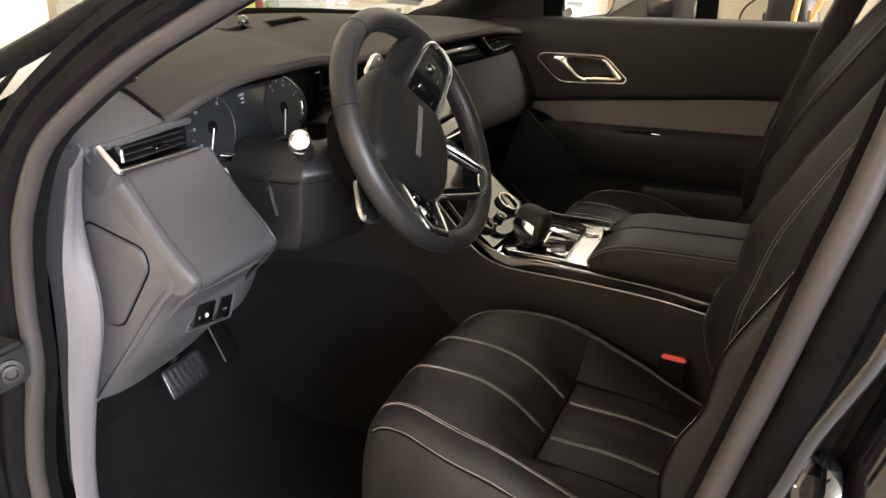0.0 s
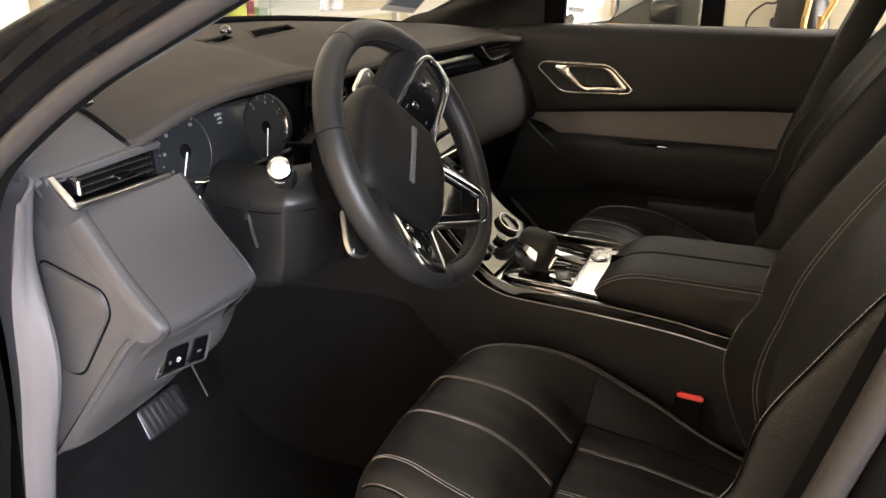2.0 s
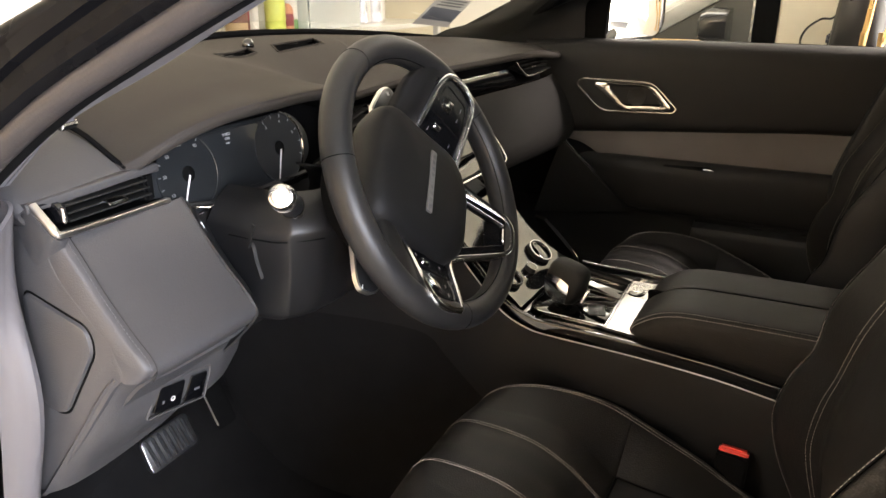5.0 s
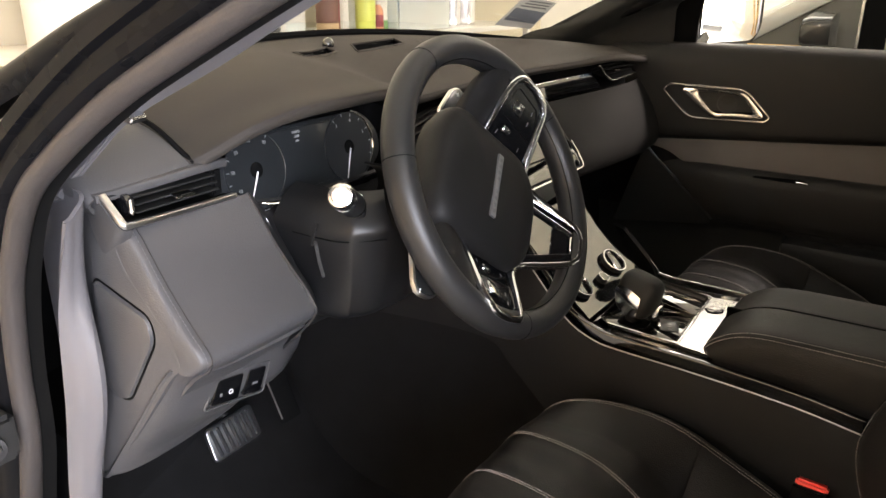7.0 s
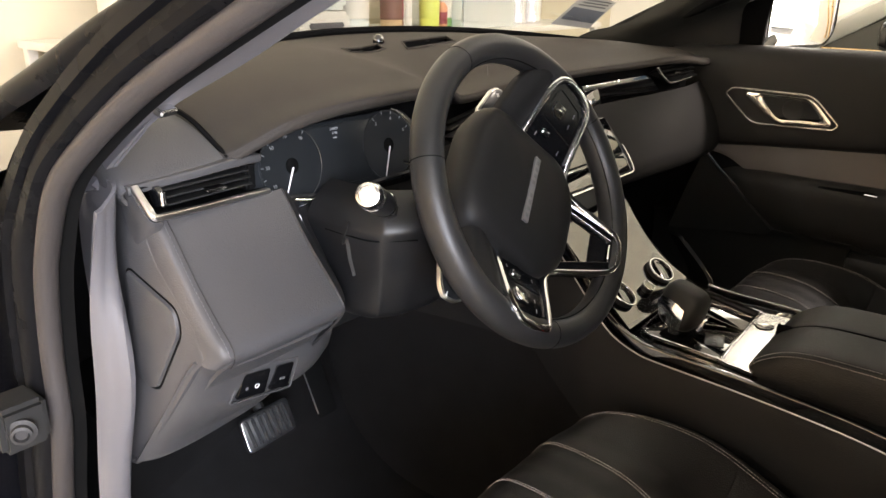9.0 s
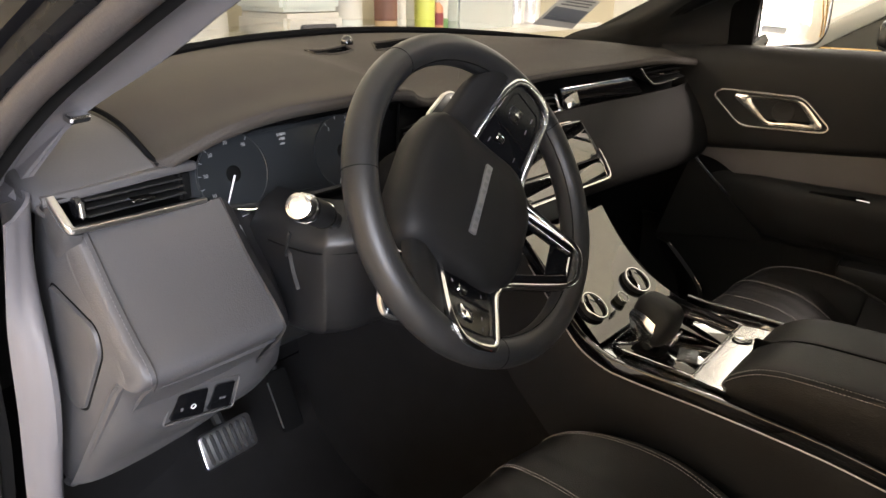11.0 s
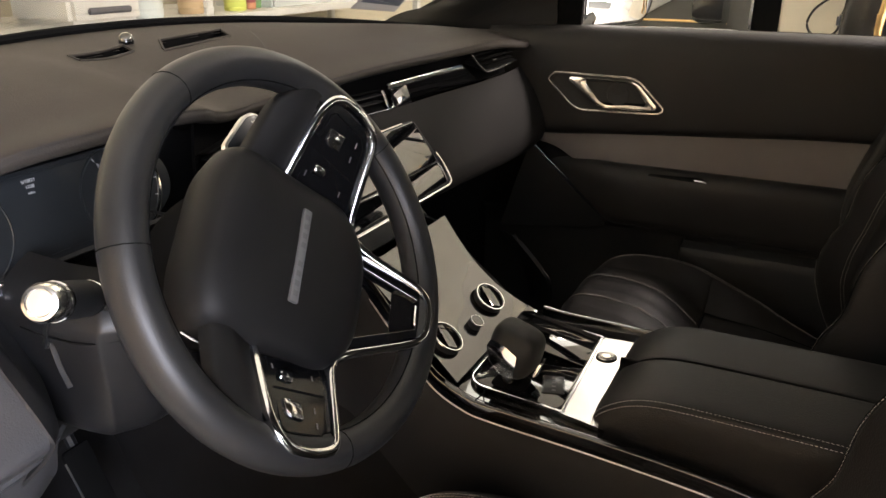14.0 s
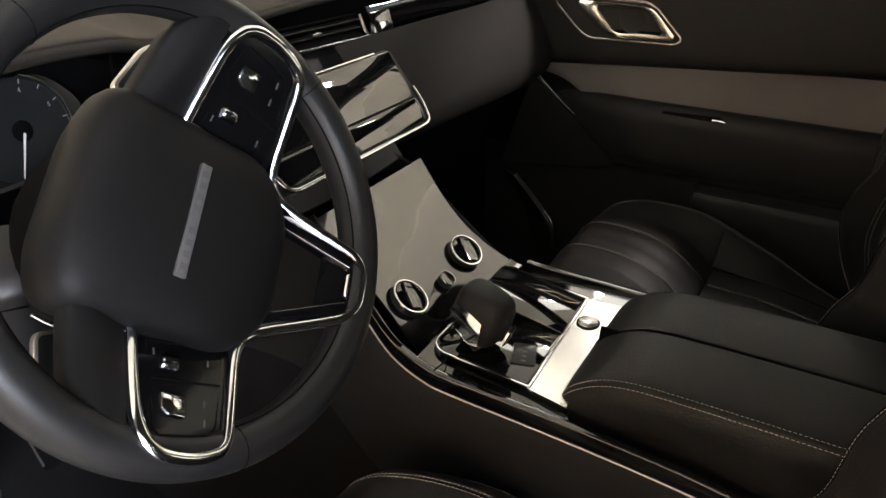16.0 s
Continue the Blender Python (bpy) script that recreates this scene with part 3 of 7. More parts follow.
part("rear_screen", loft([[(-0.74, -2.0, 1.09), (0, -2.05, 1.10), (0.74, -2.0, 1.09)], [(-0.62, -1.9, 1.48), (0, -1.93, 1.53), (0.62, -1.9, 1.48)]], 4, 4), TINTED, car, "unseen rear screen, darkened to block light")
part("rear_seat", loft([[(-0.70, -0.75, 0.62), (0, -0.75, 0.62), (0.70, -0.75, 0.62)], [(-0.70, -1.2, 0.64), (0, -1.2, 0.64), (0.70, -1.2, 0.64)], [(-0.70, -1.32, 0.8), (0, -1.32, 0.8), (0.70, -1.32, 0.8)], [(-0.68, -1.45, 1.25), (0, -1.45, 1.25), (0.68, -1.45, 1.25)]], 4, 4, thick=-0.1), LEATHER, car, "unseen black rear bench that blocks light")
part("rear_wall", rbox((-0.78, -2.05, 0.3), (0.78, -1.98, 1.1), 0.01), BLACK, car)
part("carpet", loft([[(x, y, z) for x in (-0.73, -0.4, -0.14)] for y, z in ((-0.1, 0.345), (0.3, 0.345), (0.7, 0.35), (0.92, 0.37), (1.06, 0.47), (1.12, 0.62))], thick=-0.02), CARPET, car, "black carpet")
part("carpet", loft([[(x, y, z) for x in (0.18, 0.4, 0.73)] for y, z in ((-0.1, 0.345), (0.3, 0.345), (0.7, 0.35), (0.92, 0.37), (1.06, 0.47), (1.12, 0.62))], thick=-0.02), CARPET, car, "black carpet")

# outer skins and wheels that the car stands on
part("side_skin", loft([[(0.86, y, 0.30), (0.90, y, 0.55), (0.905, y, 0.85), (0.88, y, 1.05), (0.815, y, 1.165)] for y in (1.15, 0.5, -0.4, -1.3, -2.0)], 4, 4, thick=0.006), PAINT, car, "gloss black outer skin of the closed doors")
part("side_skin", loft([[(-0.86, y, 0.30), (-0.90, y, 0.55), (-0.905, y, 0.85), (-0.88, y, 1.05), (-0.80, y, 1.10)] for y in (-0.62, -1.0, -1.5, -2.0)], 4, 4, thick=-0.006), PAINT, car, "gloss black outer skin of the rear door")
for s in (-1, 1):
    for y in (1.52, -1.35):
        wm = pose(s * 0.80, y, 0.37, 0, s * 90, 0)
        tyre = part("wheel", lathe([(0.26, -0.11), (0.35, -0.11), (0.368, -0.09), (0.37, 0.0), (0.368, 0.09), (0.35, 0.11), (0.27, 0.115)], wm, 36), RUBBER_DARK, car, "black tyre")
        part("wheel_rim", lathe([(0.26, 0.108), (0.255, 0.118), (0.235, 0.10), (0.07, 0.085), (0.05, 0.10), (0.01, 0.10)], wm, 30), DGREY, tyre, "dark grey wheel rim")

floor_mat = thing("floor_mat", pose(-0.46, 0.6, 0.35), "black carpet floor mat with a bound edge", "floor mat")
mat_outline = rounded([(-0.25, -0.22), (0.22, -0.22), (0.24, 0.1), (0.16, 0.26), (-0.18, 0.26), (-0.26, 0.12)], 0.05)
part("mat", slab(mat_outline, pose(0, 0, 0.002), 0.008, 0.003), CARPET, floor_mat, local=True)
part("binding", tube([(x, y, 0.009) for x, y in mat_outline], 0.004, 6, True), RUBBER_DARK, floor_mat, local=True)

# ---- passenger door ----
pdoor = thing("passenger_door", pose(0.76, 0.2, 0.4), "closed passenger door with black upper panel and pale insert", "car door")


def door_x(y):
    return 0.012 * (0.3 - y)


DZ = [(0.80, 1.196), (0.775, 1.200), (0.742, 1.196), (0.727, 1.178), (0.722, 1.15), (0.7215, 1.10), (0.7235, 1.05), (0.728, 1.025), (0.741, 1.016)]
ys = (-0.42, -0.15, 0.1, 0.3, 0.5, 0.66, 0.80)
def insert_top(y):
    """Height of the seam between the upper panel and the insert."""
    return 1.021 - 0.068 * (y - 0.033) if y > 0.033 else 1.021


part("upper_panel", loft([[(x + door_x(y), y, z - 0.012 * max(0, y - 0.5) + (insert_top(y) - 1.016) * min(1, max(0, (1.14 - z) / 0.11))) for x, z in DZ] for y in ys], 4, 4, thick=0.006), DOOR_SKIN, pdoor, "black soft upper door panel")
# crease under the waist roll: a matt black line in place of its shading
part("waist_crease_shade", tube(spline([(0.7215 + door_x(y), y, z) for y, z in ((0.74, 1.146), (0.56, 1.147), (0.48, 1.143), (0.43, 1.133), (0.383, 1.123), (0.276, 1.119), (0.06, 1.127), (-0.4, 1.13))], 6), 0.0022, 6), MATT, pdoor)
part("door_insert", loft([[(0.742 + door_x(y) - 0.004 * math.sin(math.pi * k / 4), y, z1 + (z0 - z1) * k / 4) for y, z0, z1 in
                           ((0.70, 0.955, insert_top(0.70)), (0.64, 0.943, insert_top(0.64)), (0.60, 0.922, insert_top(0.60)), (0.555, 0.898, insert_top(0.555)), (0.40, 0.899, insert_top(0.40)), (0.2, 0.910, insert_top(0.2)), (0.0, 0.922, insert_top(0)), (-0.4, 0.925, insert_top(-0.4)))] for k in range(5)], 4, 4, thick=-0.004), SUEDE, pdoor, "pale taupe suede door insert")
AR = [(0.745, 0.914), (0.728, 0.916), (0.714, 0.908), (0.707, 0.890), (0.709, 0.85), (0.716, 0.81), (0.727, 0.79)]
part("armrest", loft([[(x + door_x(y) + 0.045 * max(0, (y - 0.45) / 0.2) ** 2, y, z + 0.0 * y) for x, z in AR] for y in (-0.42, 0.0, 0.2, 0.35, 0.5, 0.62, 0.68)], 4, 4, thick=0.006), DOOR_SKIN, pdoor, "black padded armrest")
# flat plate, black in place of the shade inside the pull recess
part("pull_shade_patch", slab(rounded([(-0.062, -0.012), (0.058, -0.012), (0.050, 0.013), (-0.062, 0.013)], 0.006), frame_of((0.708, 0.355, 0.902), (0.7085, 0.25, 0.905), (0.712, 0.355, 0.95)), 0.003, 0.001), MATT, pdoor, "flat black patch for the shaded pull cup")
part("window_switch", tube([(0.705, 0.322, 0.9105), (0.705, 0.31, 0.9105), (0.705, 0.297, 0.909)], 0.0018, 6), CHROME, pdoor, "slim bright window switch")
LP = [(0.724, 0.792), (0.735, 0.77), (0.738, 0.70), (0.735, 0.62), (0.725, 0.55), (0.72, 0.44), (0.74, 0.36)]
part("lower_panel", loft([[(x + door_x(y), y, z) for x, z in LP] for y in (-0.42, -0.1, 0.2, 0.5, 0.80)], 4, 4, thick=0.006), BLACK, pdoor, "black plastic lower door panel")
part("door_pocket", loft([[(x, y, z) for y in (0.33, 0.31, 0.1, -0.2, -0.4)] for x, z in ((0.735, 0.772), (0.705, 0.768), (0.690, 0.748), (0.690, 0.62), (0.70, 0.46), (0.73, 0.40))], 4, 4, thick=-0.006), BLACK, pdoor, "black plastic door pocket")
part("speaker_panel", loft([[(0.668, 0.668, 0.965), (0.690, 0.59, 0.883), (0.716, 0.50, 0.792)], [(0.672, 0.70, 0.88), (0.695, 0.62, 0.83), (0.718, 0.51, 0.785)], [(0.68, 0.74, 0.76), (0.70, 0.66, 0.765), (0.72, 0.52, 0.778)]], thick=0.012), BLACK, pdoor, "black triangular speaker panel")
part("speaker_panel_edge", tube(spline([(0.668, 0.667, 0.966), (0.676, 0.635, 0.93), (0.690, 0.588, 0.884)], 4), 0.0016, 6), SATIN, pdoor, "thin bright edge line")
part("footwell_trim_line", tube(spline([(0.672, 0.70, 0.738), (0.664, 0.66, 0.70), (0.655, 0.61, 0.66), (0.654, 0.60, 0.64)], 5), 0.0016, 6), SATIN, pdoor, "thin bright edge line")
part("footwell_trim", loft([[(0.674, 0.70, 0.74), (0.656, 0.61, 0.66), (0.655, 0.595, 0.60)], [(0.70, 0.74, 0.74), (0.70, 0.68, 0.66), (0.70, 0.66, 0.58)]], thick=0.01), BLACK, pdoor)
part("rear_edge_trim", sweep(spline([(0.735, 0.0, 0.80), (0.735, 0.015, 0.90), (0.732, -0.02, 1.03), (0.735, -0.075, 1.19), (0.70, -0.15, 1.40), (0.64, -0.2, 1.52)], 6), rounded([(-0.03, -0.06), (0.03, -0.06), (0.03, 0.055), (-0.03, 0.055)], 0.01, 3), up=(1, 0, 0)), BLACK, car, "black middle pillar trim on the passenger side")
part("window_frame", tube(spline([(0.782, 0.70, 1.197), (0.782, 0.4, 1.203), (0.784, -0.05, 1.203), (0.784, -0.4, 1.2)], 4), 0.004, 6), CHROME, pdoor, "bright strip along the window sill")
part("mirror_corner", loft([[(0.768, 0.80, 1.19), (0.768, 0.70, 1.195), (0.768, 0.605, 1.20)], [(0.762, 0.78, 1.225), (0.762, 0.68, 1.24), (0.760, 0.60, 1.26)], [(0.755, 0.70, 1.27), (0.752, 0.64, 1.30), (0.748, 0.585, 1.325)]], thick=0.012), MATT, pdoor, "black mirror corner panel")
wg = part("window_glass", loft([[(0.790, 0.74, 1.19), (0.792, 0.3, 1.19), (0.792, -0.45, 1.19)], [(0.755, 0.52, 1.31), (0.77, 0.3, 1.33), (0.772, -0.45, 1.33)], [(0.68, 0.24, 1.46), (0.70, 0.0, 1.5), (0.70, -0.45, 1.51)]], 4, 4), GLASS, pdoor, "clear door window glass")
wg.visible_shadow = False
# handle: parallelogram bezel, black dish and lever
hx = 0.7205
hm = frame_of((hx - 0.004, 0.53, 1.07), (hx, 0.20, 1.07), (hx - 0.004, 0.53, 1.5))
bez = rounded([(-0.126, 0.026), (-0.056, -0.039), (0.122, -0.033), (0.132, -0.020), (0.070, 0.041), (-0.110, 0.043)], [0.02, 0.022, 0.01, 0.01, 0.022, 0.014])
dish = part("handle_dish", slab(bez, hm @ pose(0, 0, -0.004), 0.006, 0.001), PIANO, pdoor, "gloss black handle dish")
part("handle_bezel", hoop(bez, hm, 0.0042, 0.007), SATIN, dish, "chrome handle bezel")
def star(outline, c, n=72):
    """An outline resampled by angle round c."""
    pts = sorted((math.atan2(y - c[1], x - c[0]), math.hypot(x - c[0], y - c[1])) for x, y in outline)
    an, rd = [q[0] for q in pts], [q[1] for q in pts]
    out = []
    for k in range(n):
        a = -math.pi + math.tau * k / n
        r = float(np.interp(a, an, rd, period=math.tau))
        out.append((c[0] + r * math.cos(a), c[1] + r * math.sin(a)))
    return out


def dense(outline, n=8):
    return [tuple(Vector(outline[i - 1]).lerp(Vector(outline[i]), k / n)) for i in range(len(outline)) for k in range(n)]


LC = (0.012, 0.003)
lever_out = star(dense(rounded([(-0.086, 0.034), (-0.006, -0.028), (0.112, -0.028), (0.118, -0.018), (0.072, 0.031)], [0.014, 0.02, 0.008, 0.008, 0.016])), LC)
lever_in = star(dense(rounded([(-0.042, 0.027), (0.004, -0.022), (0.060, -0.016), (0.096, -0.018), (0.060, 0.027)], [0.01, 0.014, 0.02, 0.006, 0.014])), LC)
rings = []
for k, z in ((0.0, 0.0), (0.0, 0.006), (0.03, 0.0085), (0.12, 0.0092), (0.6, 0.0088), (0.92, 0.0082), (1.0, 0.006), (1.0, 0.0)):
    rings.append([hm @ Vector((a[0] + (b[0] - a[0]) * k, a[1] + (b[1] - a[1]) * k, z)) for a, b in zip(lever_out + lever_out[:1], lever_in + lever_in[:1])])
part("handle_lever", sheet(rings), SATIN, dish, "satin metal pull lever", sharp=50)
part("handle_cup", slab(inset(lever_in, -0.002), hm @ pose(0, 0, 0.0), 0.003, 0.001), MATT, dish)

part("handle_bowl", lathe([(0.024, 0.0032), (0.023, 0.0045), (0.019, 0.0036), (0.001, 0.0034)], hm @ pose(0.032, 0.004, 0), 28), BLACK, dish, "round black bowl behind the lever")

# passenger wing mirror
mirror = thing("wing_mirror", pose(0.93, 0.60, 1.14), "black wing mirror outside the passenger window", "wing mirror")
mo = rounded([(-0.112, -0.082), (0.085, -0.078), (0.115, -0.04), (0.11, 0.085), (-0.112, 0.09)], [0.02, 0.03, 0.03, 0.04, 0.03])
mm = frame_of((0.972, 0.583, 1.272), (1.0603, 0.536, 1.272), (0.972, 0.583, 1.4))
part("mirror_shell", slab([(x * 1.06, z * 1.08) for x, z in mo], mm @ pose(0, 0, -0.11), 0.115, 0.006), PAINT, mirror)
part("mirror_glass", slab(inset(mo, 0.004), mm, 0.009, 0.001), MIRROR, mirror)
part("mirror_foot", tube(spline([(0.79, 0.64, 1.19), (0.84, 0.64, 1.185), (0.90, 0.63, 1.21)], 4), 0.022, 8), PAINT, mirror)

# ---- dashboard ----
dash = thing("dashboard", pose(0, 0.9, 0.8), "dark grey dashboard with a soft top and padded lower wraps", "dashboard")
LX = [-0.62, -0.609, -0.55, -0.48, -0.40, -0.33, -0.26, -0.20, -0.12, 0.0, 0.2, 0.4, 0.55, 0.70]
LY = [0.75, 0.737, 0.712, 0.70, 0.692, 0.692, 0.70, 0.74, 0.785, 0.79, 0.77, 0.74, 0.708, 0.70]
LZ = [1.150, 1.153, 1.181, 1.196, 1.201, 1.202, 1.196, 1.179, 1.163, 1.167, 1.178, 1.182, 1.187, 1.172]


def lip(x):
    return table(x, LX, LY), table(x, LX, LZ)


def top_section(x):
    (fy, fz), (ly, lz) = screen_foot(x), lip(x)
    fy, fz = fy - 0.004, fz - 0.012
    pts = []
    for s in (0, 0.15, 0.35, 0.55, 0.75, 0.9):
        pts.append((x, fy + (ly + 0.02 - fy) * s, fz + (lz - fz) * s + 0.014 * math.sin(math.pi * min(1, s * 1.05))))
    pts += [(x, ly + 0.008, lz + 0.001), (x, ly + 0.001, lz - 0.004), (x, ly, lz - 0.010), (x, ly + 0.006, lz - 0.016), (x, ly + 0.03, lz - 0.019)]
    return pts


SLOTS = (((-0.192, 0.975), (-0.072, 1.012), (-0.060, 1.046), (-0.182, 1.010)), ((-0.032, 0.994), (0.122, 1.004), (0.152, 1.052), (0.006, 1.042)))


def in_slot(x, y):
    """Whether (x, y) lies in one of the demister slots."""
    return any(all((b[0] - a[0]) * (y - a[1]) - (b[1] - a[1]) * (x - a[0]) > 0 for a, b in zip(q, q[1:] + q[:1])) for q in SLOTS)


top_bm = sheet([spline(top_section(x), 8) for x in np.linspace(-0.618, 0.735, 272)], 0.004)
bmesh.ops.delete(top_bm, geom=[f for f in top_bm.faces if in_slot(*f.calc_center_median().xy)], context="FACES")
part("top_pad", top_bm, SOFT_TOP, dash, "grained dashboard top, toned brown for warm light")
# left corner pod above the outer vent, parted from the top by a groove
pod = [[(-0.628, 0.95, 1.188), (-0.628, 0.86, 1.192), (-0.623, 0.80, 1.180), (-0.618, 0.755, 1.155), (-0.614, 0.739, 1.139)],
       [(-0.665, 0.95, 1.188), (-0.665, 0.86, 1.192), (-0.665, 0.80, 1.178), (-0.665, 0.752, 1.151), (-0.665, 0.737, 1.137)],
       [(-0.705, 0.94, 1.180), (-0.705, 0.86, 1.184), (-0.708, 0.80, 1.170), (-0.71, 0.752, 1.148), (-0.71, 0.738, 1.136)],
       [(-0.733, 0.93, 1.165), (-0.735, 0.86, 1.168), (-0.737, 0.80, 1.160), (-0.737, 0.756, 1.143), (-0.735, 0.741, 1.132)],
       [(-0.738, 0.93, 1.14), (-0.740, 0.86, 1.142), (-0.741, 0.80, 1.138), (-0.741, 0.762, 1.128), (-0.738, 0.748, 1.122)],
       [(-0.722, 0.93, 1.11), (-0.724, 0.86, 1.11), (-0.725, 0.80, 1.11), (-0.725, 0.768, 1.108), (-0.722, 0.756, 1.106)]]
part("corner_pod", loft(pod, 5, 5, thick=-0.004), SOFT, dash, "grey soft pod beside the screen pillar")
part("pod_brow", sweep(spline([(-0.735, 0.741, 1.133), (-0.66, 0.737, 1.138), (-0.61, 0.737, 1.141), (-0.57, 0.742, 1.1405)], 6), rounded([(-0.012, -0.006), (0.004, -0.006), (0.004, 0.004), (-0.012, 0.004)], 0.003, 3)), SOFT, dash)
part("groove", tube(spline([(-0.621, 0.95, 1.192), (-0.621, 0.86, 1.196), (-0.619, 0.80, 1.184), (-0.614, 0.757, 1.157), (-0.611, 0.742, 1.146)], 5), 0.003, 6), MATT, dash)


def outer_vent(s):
    """Outer air vent: dark duct, slats with a bright tab, thumb wheel and a chrome L along its foot. s: -1 driver, 1 passenger."""
    v = thing("air_vent", pose(s * 0.65, 0.73, 1.10), "black slatted air vent with a chrome strip below", "air vent", "outer air vents")
    duct = [[(s * -0.0 + s * 0.727, 0.736, 1.134), (s * 0.64, 0.737, 1.138), (s * 0.578, 0.742, 1.137)], [(s * 0.718, 0.775, 1.125), (s * 0.64, 0.78, 1.125), (s * 0.575, 0.785, 1.125)], [(s * 0.716, 0.765, 1.105), (s * 0.64, 0.77, 1.10), (s * 0.575, 0.775, 1.10)], [(s * 0.722, 0.716, 1.108), (s * 0.64, 0.724, 1.104), (s * 0.57, 0.733, 1.101)]]
    part("duct", loft(duct, 4, 4, thick=0.002), MATT, v)
    for k in (0.25, 0.5, 0.75):
        y, z = 0.733 - 0.010 * k, 1.136 - 0.030 * k
        part("slat", sweep([(s * 0.700, y + 0.004, z - 0.0005), (s * 0.64, y + 0.008, z), (s * 0.589, y + 0.012, z)], rounded([(-0.013, -0.0011), (0.006, -0.0011), (0.006, 0.0011), (-0.013, 0.0011)], 0.0008, 2)), BLACK, v)
    part("slat_tab", rbox((s * 0.645 - 0.013, 0.716, 1.1185), (s * 0.645 + 0.013, 0.731, 1.1225), 0.0015), CHROME, v, "bright slat tab")
    part("thumb_wheel", lathe([(0.0105, -0.004), (0.012, -0.003), (0.012, 0.003), (0.0105, 0.004)], pose(s * 0.706, 0.737, 1.121, 0, 90, 0), 20), PIANO, v)
    part("thumb_wheel_tab", rbox((s * 0.706 - 0.003, 0.7215, 1.112), (s * 0.706 + 0.003, 0.728, 1.130), 0.002), SATIN, v)
    line = spline([(s * 0.7295, 0.738, 1.1355), (s * 0.7265, 0.722, 1.117), (s * 0.7235, 0.7145, 1.1075), (s * 0.714, 0.714, 1.1055), (s * 0.64, 0.7225, 1.103), (s * 0.566, 0.732, 1.1005)], 5)
    part("chrome_strip", sweep(line, rounded([(-0.0052, -0.003), (0.003, -0.003), (0.003, 0.003), (-0.0052, 0.003)], 0.0018, 3)), VENT_METAL, v, "satin chrome strip")
    part("inner_cheek", rbox((s * 0.583 - 0.007, 0.740, 1.102), (s * 0.583 + 0.007, 0.77, 1.136), 0.003), MATT, v)
    return v


outer_vent(-1)

part("vent_surround", loft([[(-0.7300, 0.741, 1.1365), (-0.7275, 0.726, 1.116), (-0.7240, 0.7175, 1.1045), (-0.712, 0.719, 1.100)], [(-0.7285, 0.752, 1.130), (-0.7265, 0.742, 1.106), (-0.7230, 0.732, 1.090), (-0.712, 0.728, 1.086)], [(-0.7225, 0.775, 1.125), (-0.7220, 0.768, 1.09), (-0.7200, 0.758, 1.07), (-0.712, 0.745, 1.07)]], 5, 5, thick=0.003), SOFT, dash)

# driver's lower wrap: padded knee panel that folds under
wrap_rows = []
for x, dy in ((-0.702, 0.0), (-0.66, -0.001), (-0.60, 0.001), (-0.548, 0.004)):
    wrap_rows.append([(x, 0.728 + dy, 1.099), (x, 0.712 + dy, 1.078), (x, 0.684 + dy, 1.040), (x, 0.652 + dy, 1.004), (x, 0.632 + dy, 0.984), (x, 0.627 + dy, 0.970), (x, 0.636 + dy, 0.957), (x, 0.66 + dy, 0.938), (x, 0.70 + dy, 0.897)])
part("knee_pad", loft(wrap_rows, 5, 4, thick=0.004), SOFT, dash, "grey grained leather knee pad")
# its side roll towards the door
pad_edge = ((0.728, 1.099), (0.712, 1.079), (0.684, 1.041), (0.652, 1.004), (0.632, 0.984), (0.627, 0.970), (0.640, 0.956))
pad_out = ((0.744, 1.096), (0.733, 1.068), (0.716, 1.043), (0.690, 1.018), (0.668, 0.992), (0.666, 0.972), (0.656, 0.958))
side = [[(x, y0 + (y1 - y0) * k + back, z0 + (z1 - z0) * k) for (y0, z0), (y1, z1) in zip(pad_edge, pad_out)] for x, k, back in ((-0.702, 0.0, 0.0), (-0.7095, 0.03, 0.0), (-0.7150, 0.14, 0.0), (-0.7195, 0.5, 0.0), (-0.7215, 0.9, 0.0), (-0.7205, 1.0, 0.001), (-0.706, 1.0, 0.008))]
part("knee_pad_roll", loft(side[::-1], 5, 4, thick=0.003), SOFT, dash, "flat side face of the knee pad")
part("pad_seam", tube(spline([(-0.7035, y - 0.0015, z) for y, z in ((0.728, 1.099), (0.712, 1.079), (0.684, 1.041), (0.652, 1.005), (0.631, 0.984), (0.626, 0.970), (0.635, 0.956))], 5), 0.0006, 5), DGREY, dash)
part("pad_stitching", stitches(spline([(-0.7085, y - 0.0006, z) for y, z in pad_edge], 6), pitch=0.005, length=0.003, r=0.0004), HARD, dash, "grey stitching along the pad edge")
# end of the dashboard beside the door opening, with its inset cover
EM = Matrix(((0, 0, -1, -0.716), (-1, 0, 0, 0), (0, 1, 0, 0), (0, 0, 0, 1)))
end_outline = rounded([(-0.79, 1.128), (-0.83, 1.03), (-0.83, 0.90), (-0.86, 0.775), (-0.835, 0.752), (-0.76, 0.835), (-0.672, 0.945), (-0.652, 0.962), (-0.664, 0.998), (-0.735, 1.062), (-0.742, 1.10), (-0.752, 1.128)], [0.01, 0.03, 0.03, 0.01, 0.008, 0.05, 0.01, 0.008, 0.012, 0.02, 0.02, 0.01])
part("end_panel", slab(end_outline, EM, 0.006, 0.003), SOFT, dash, "grey end panel of the dashboard")
cover_outline = rounded([(-0.787, 1.035), (-0.797, 0.91), (-0.772, 0.893), (-0.75, 0.897), (-0.690, 0.985), (-0.694, 1.01)], [0.012, 0.02, 0.012, 0.02, 0.012, 0.02])
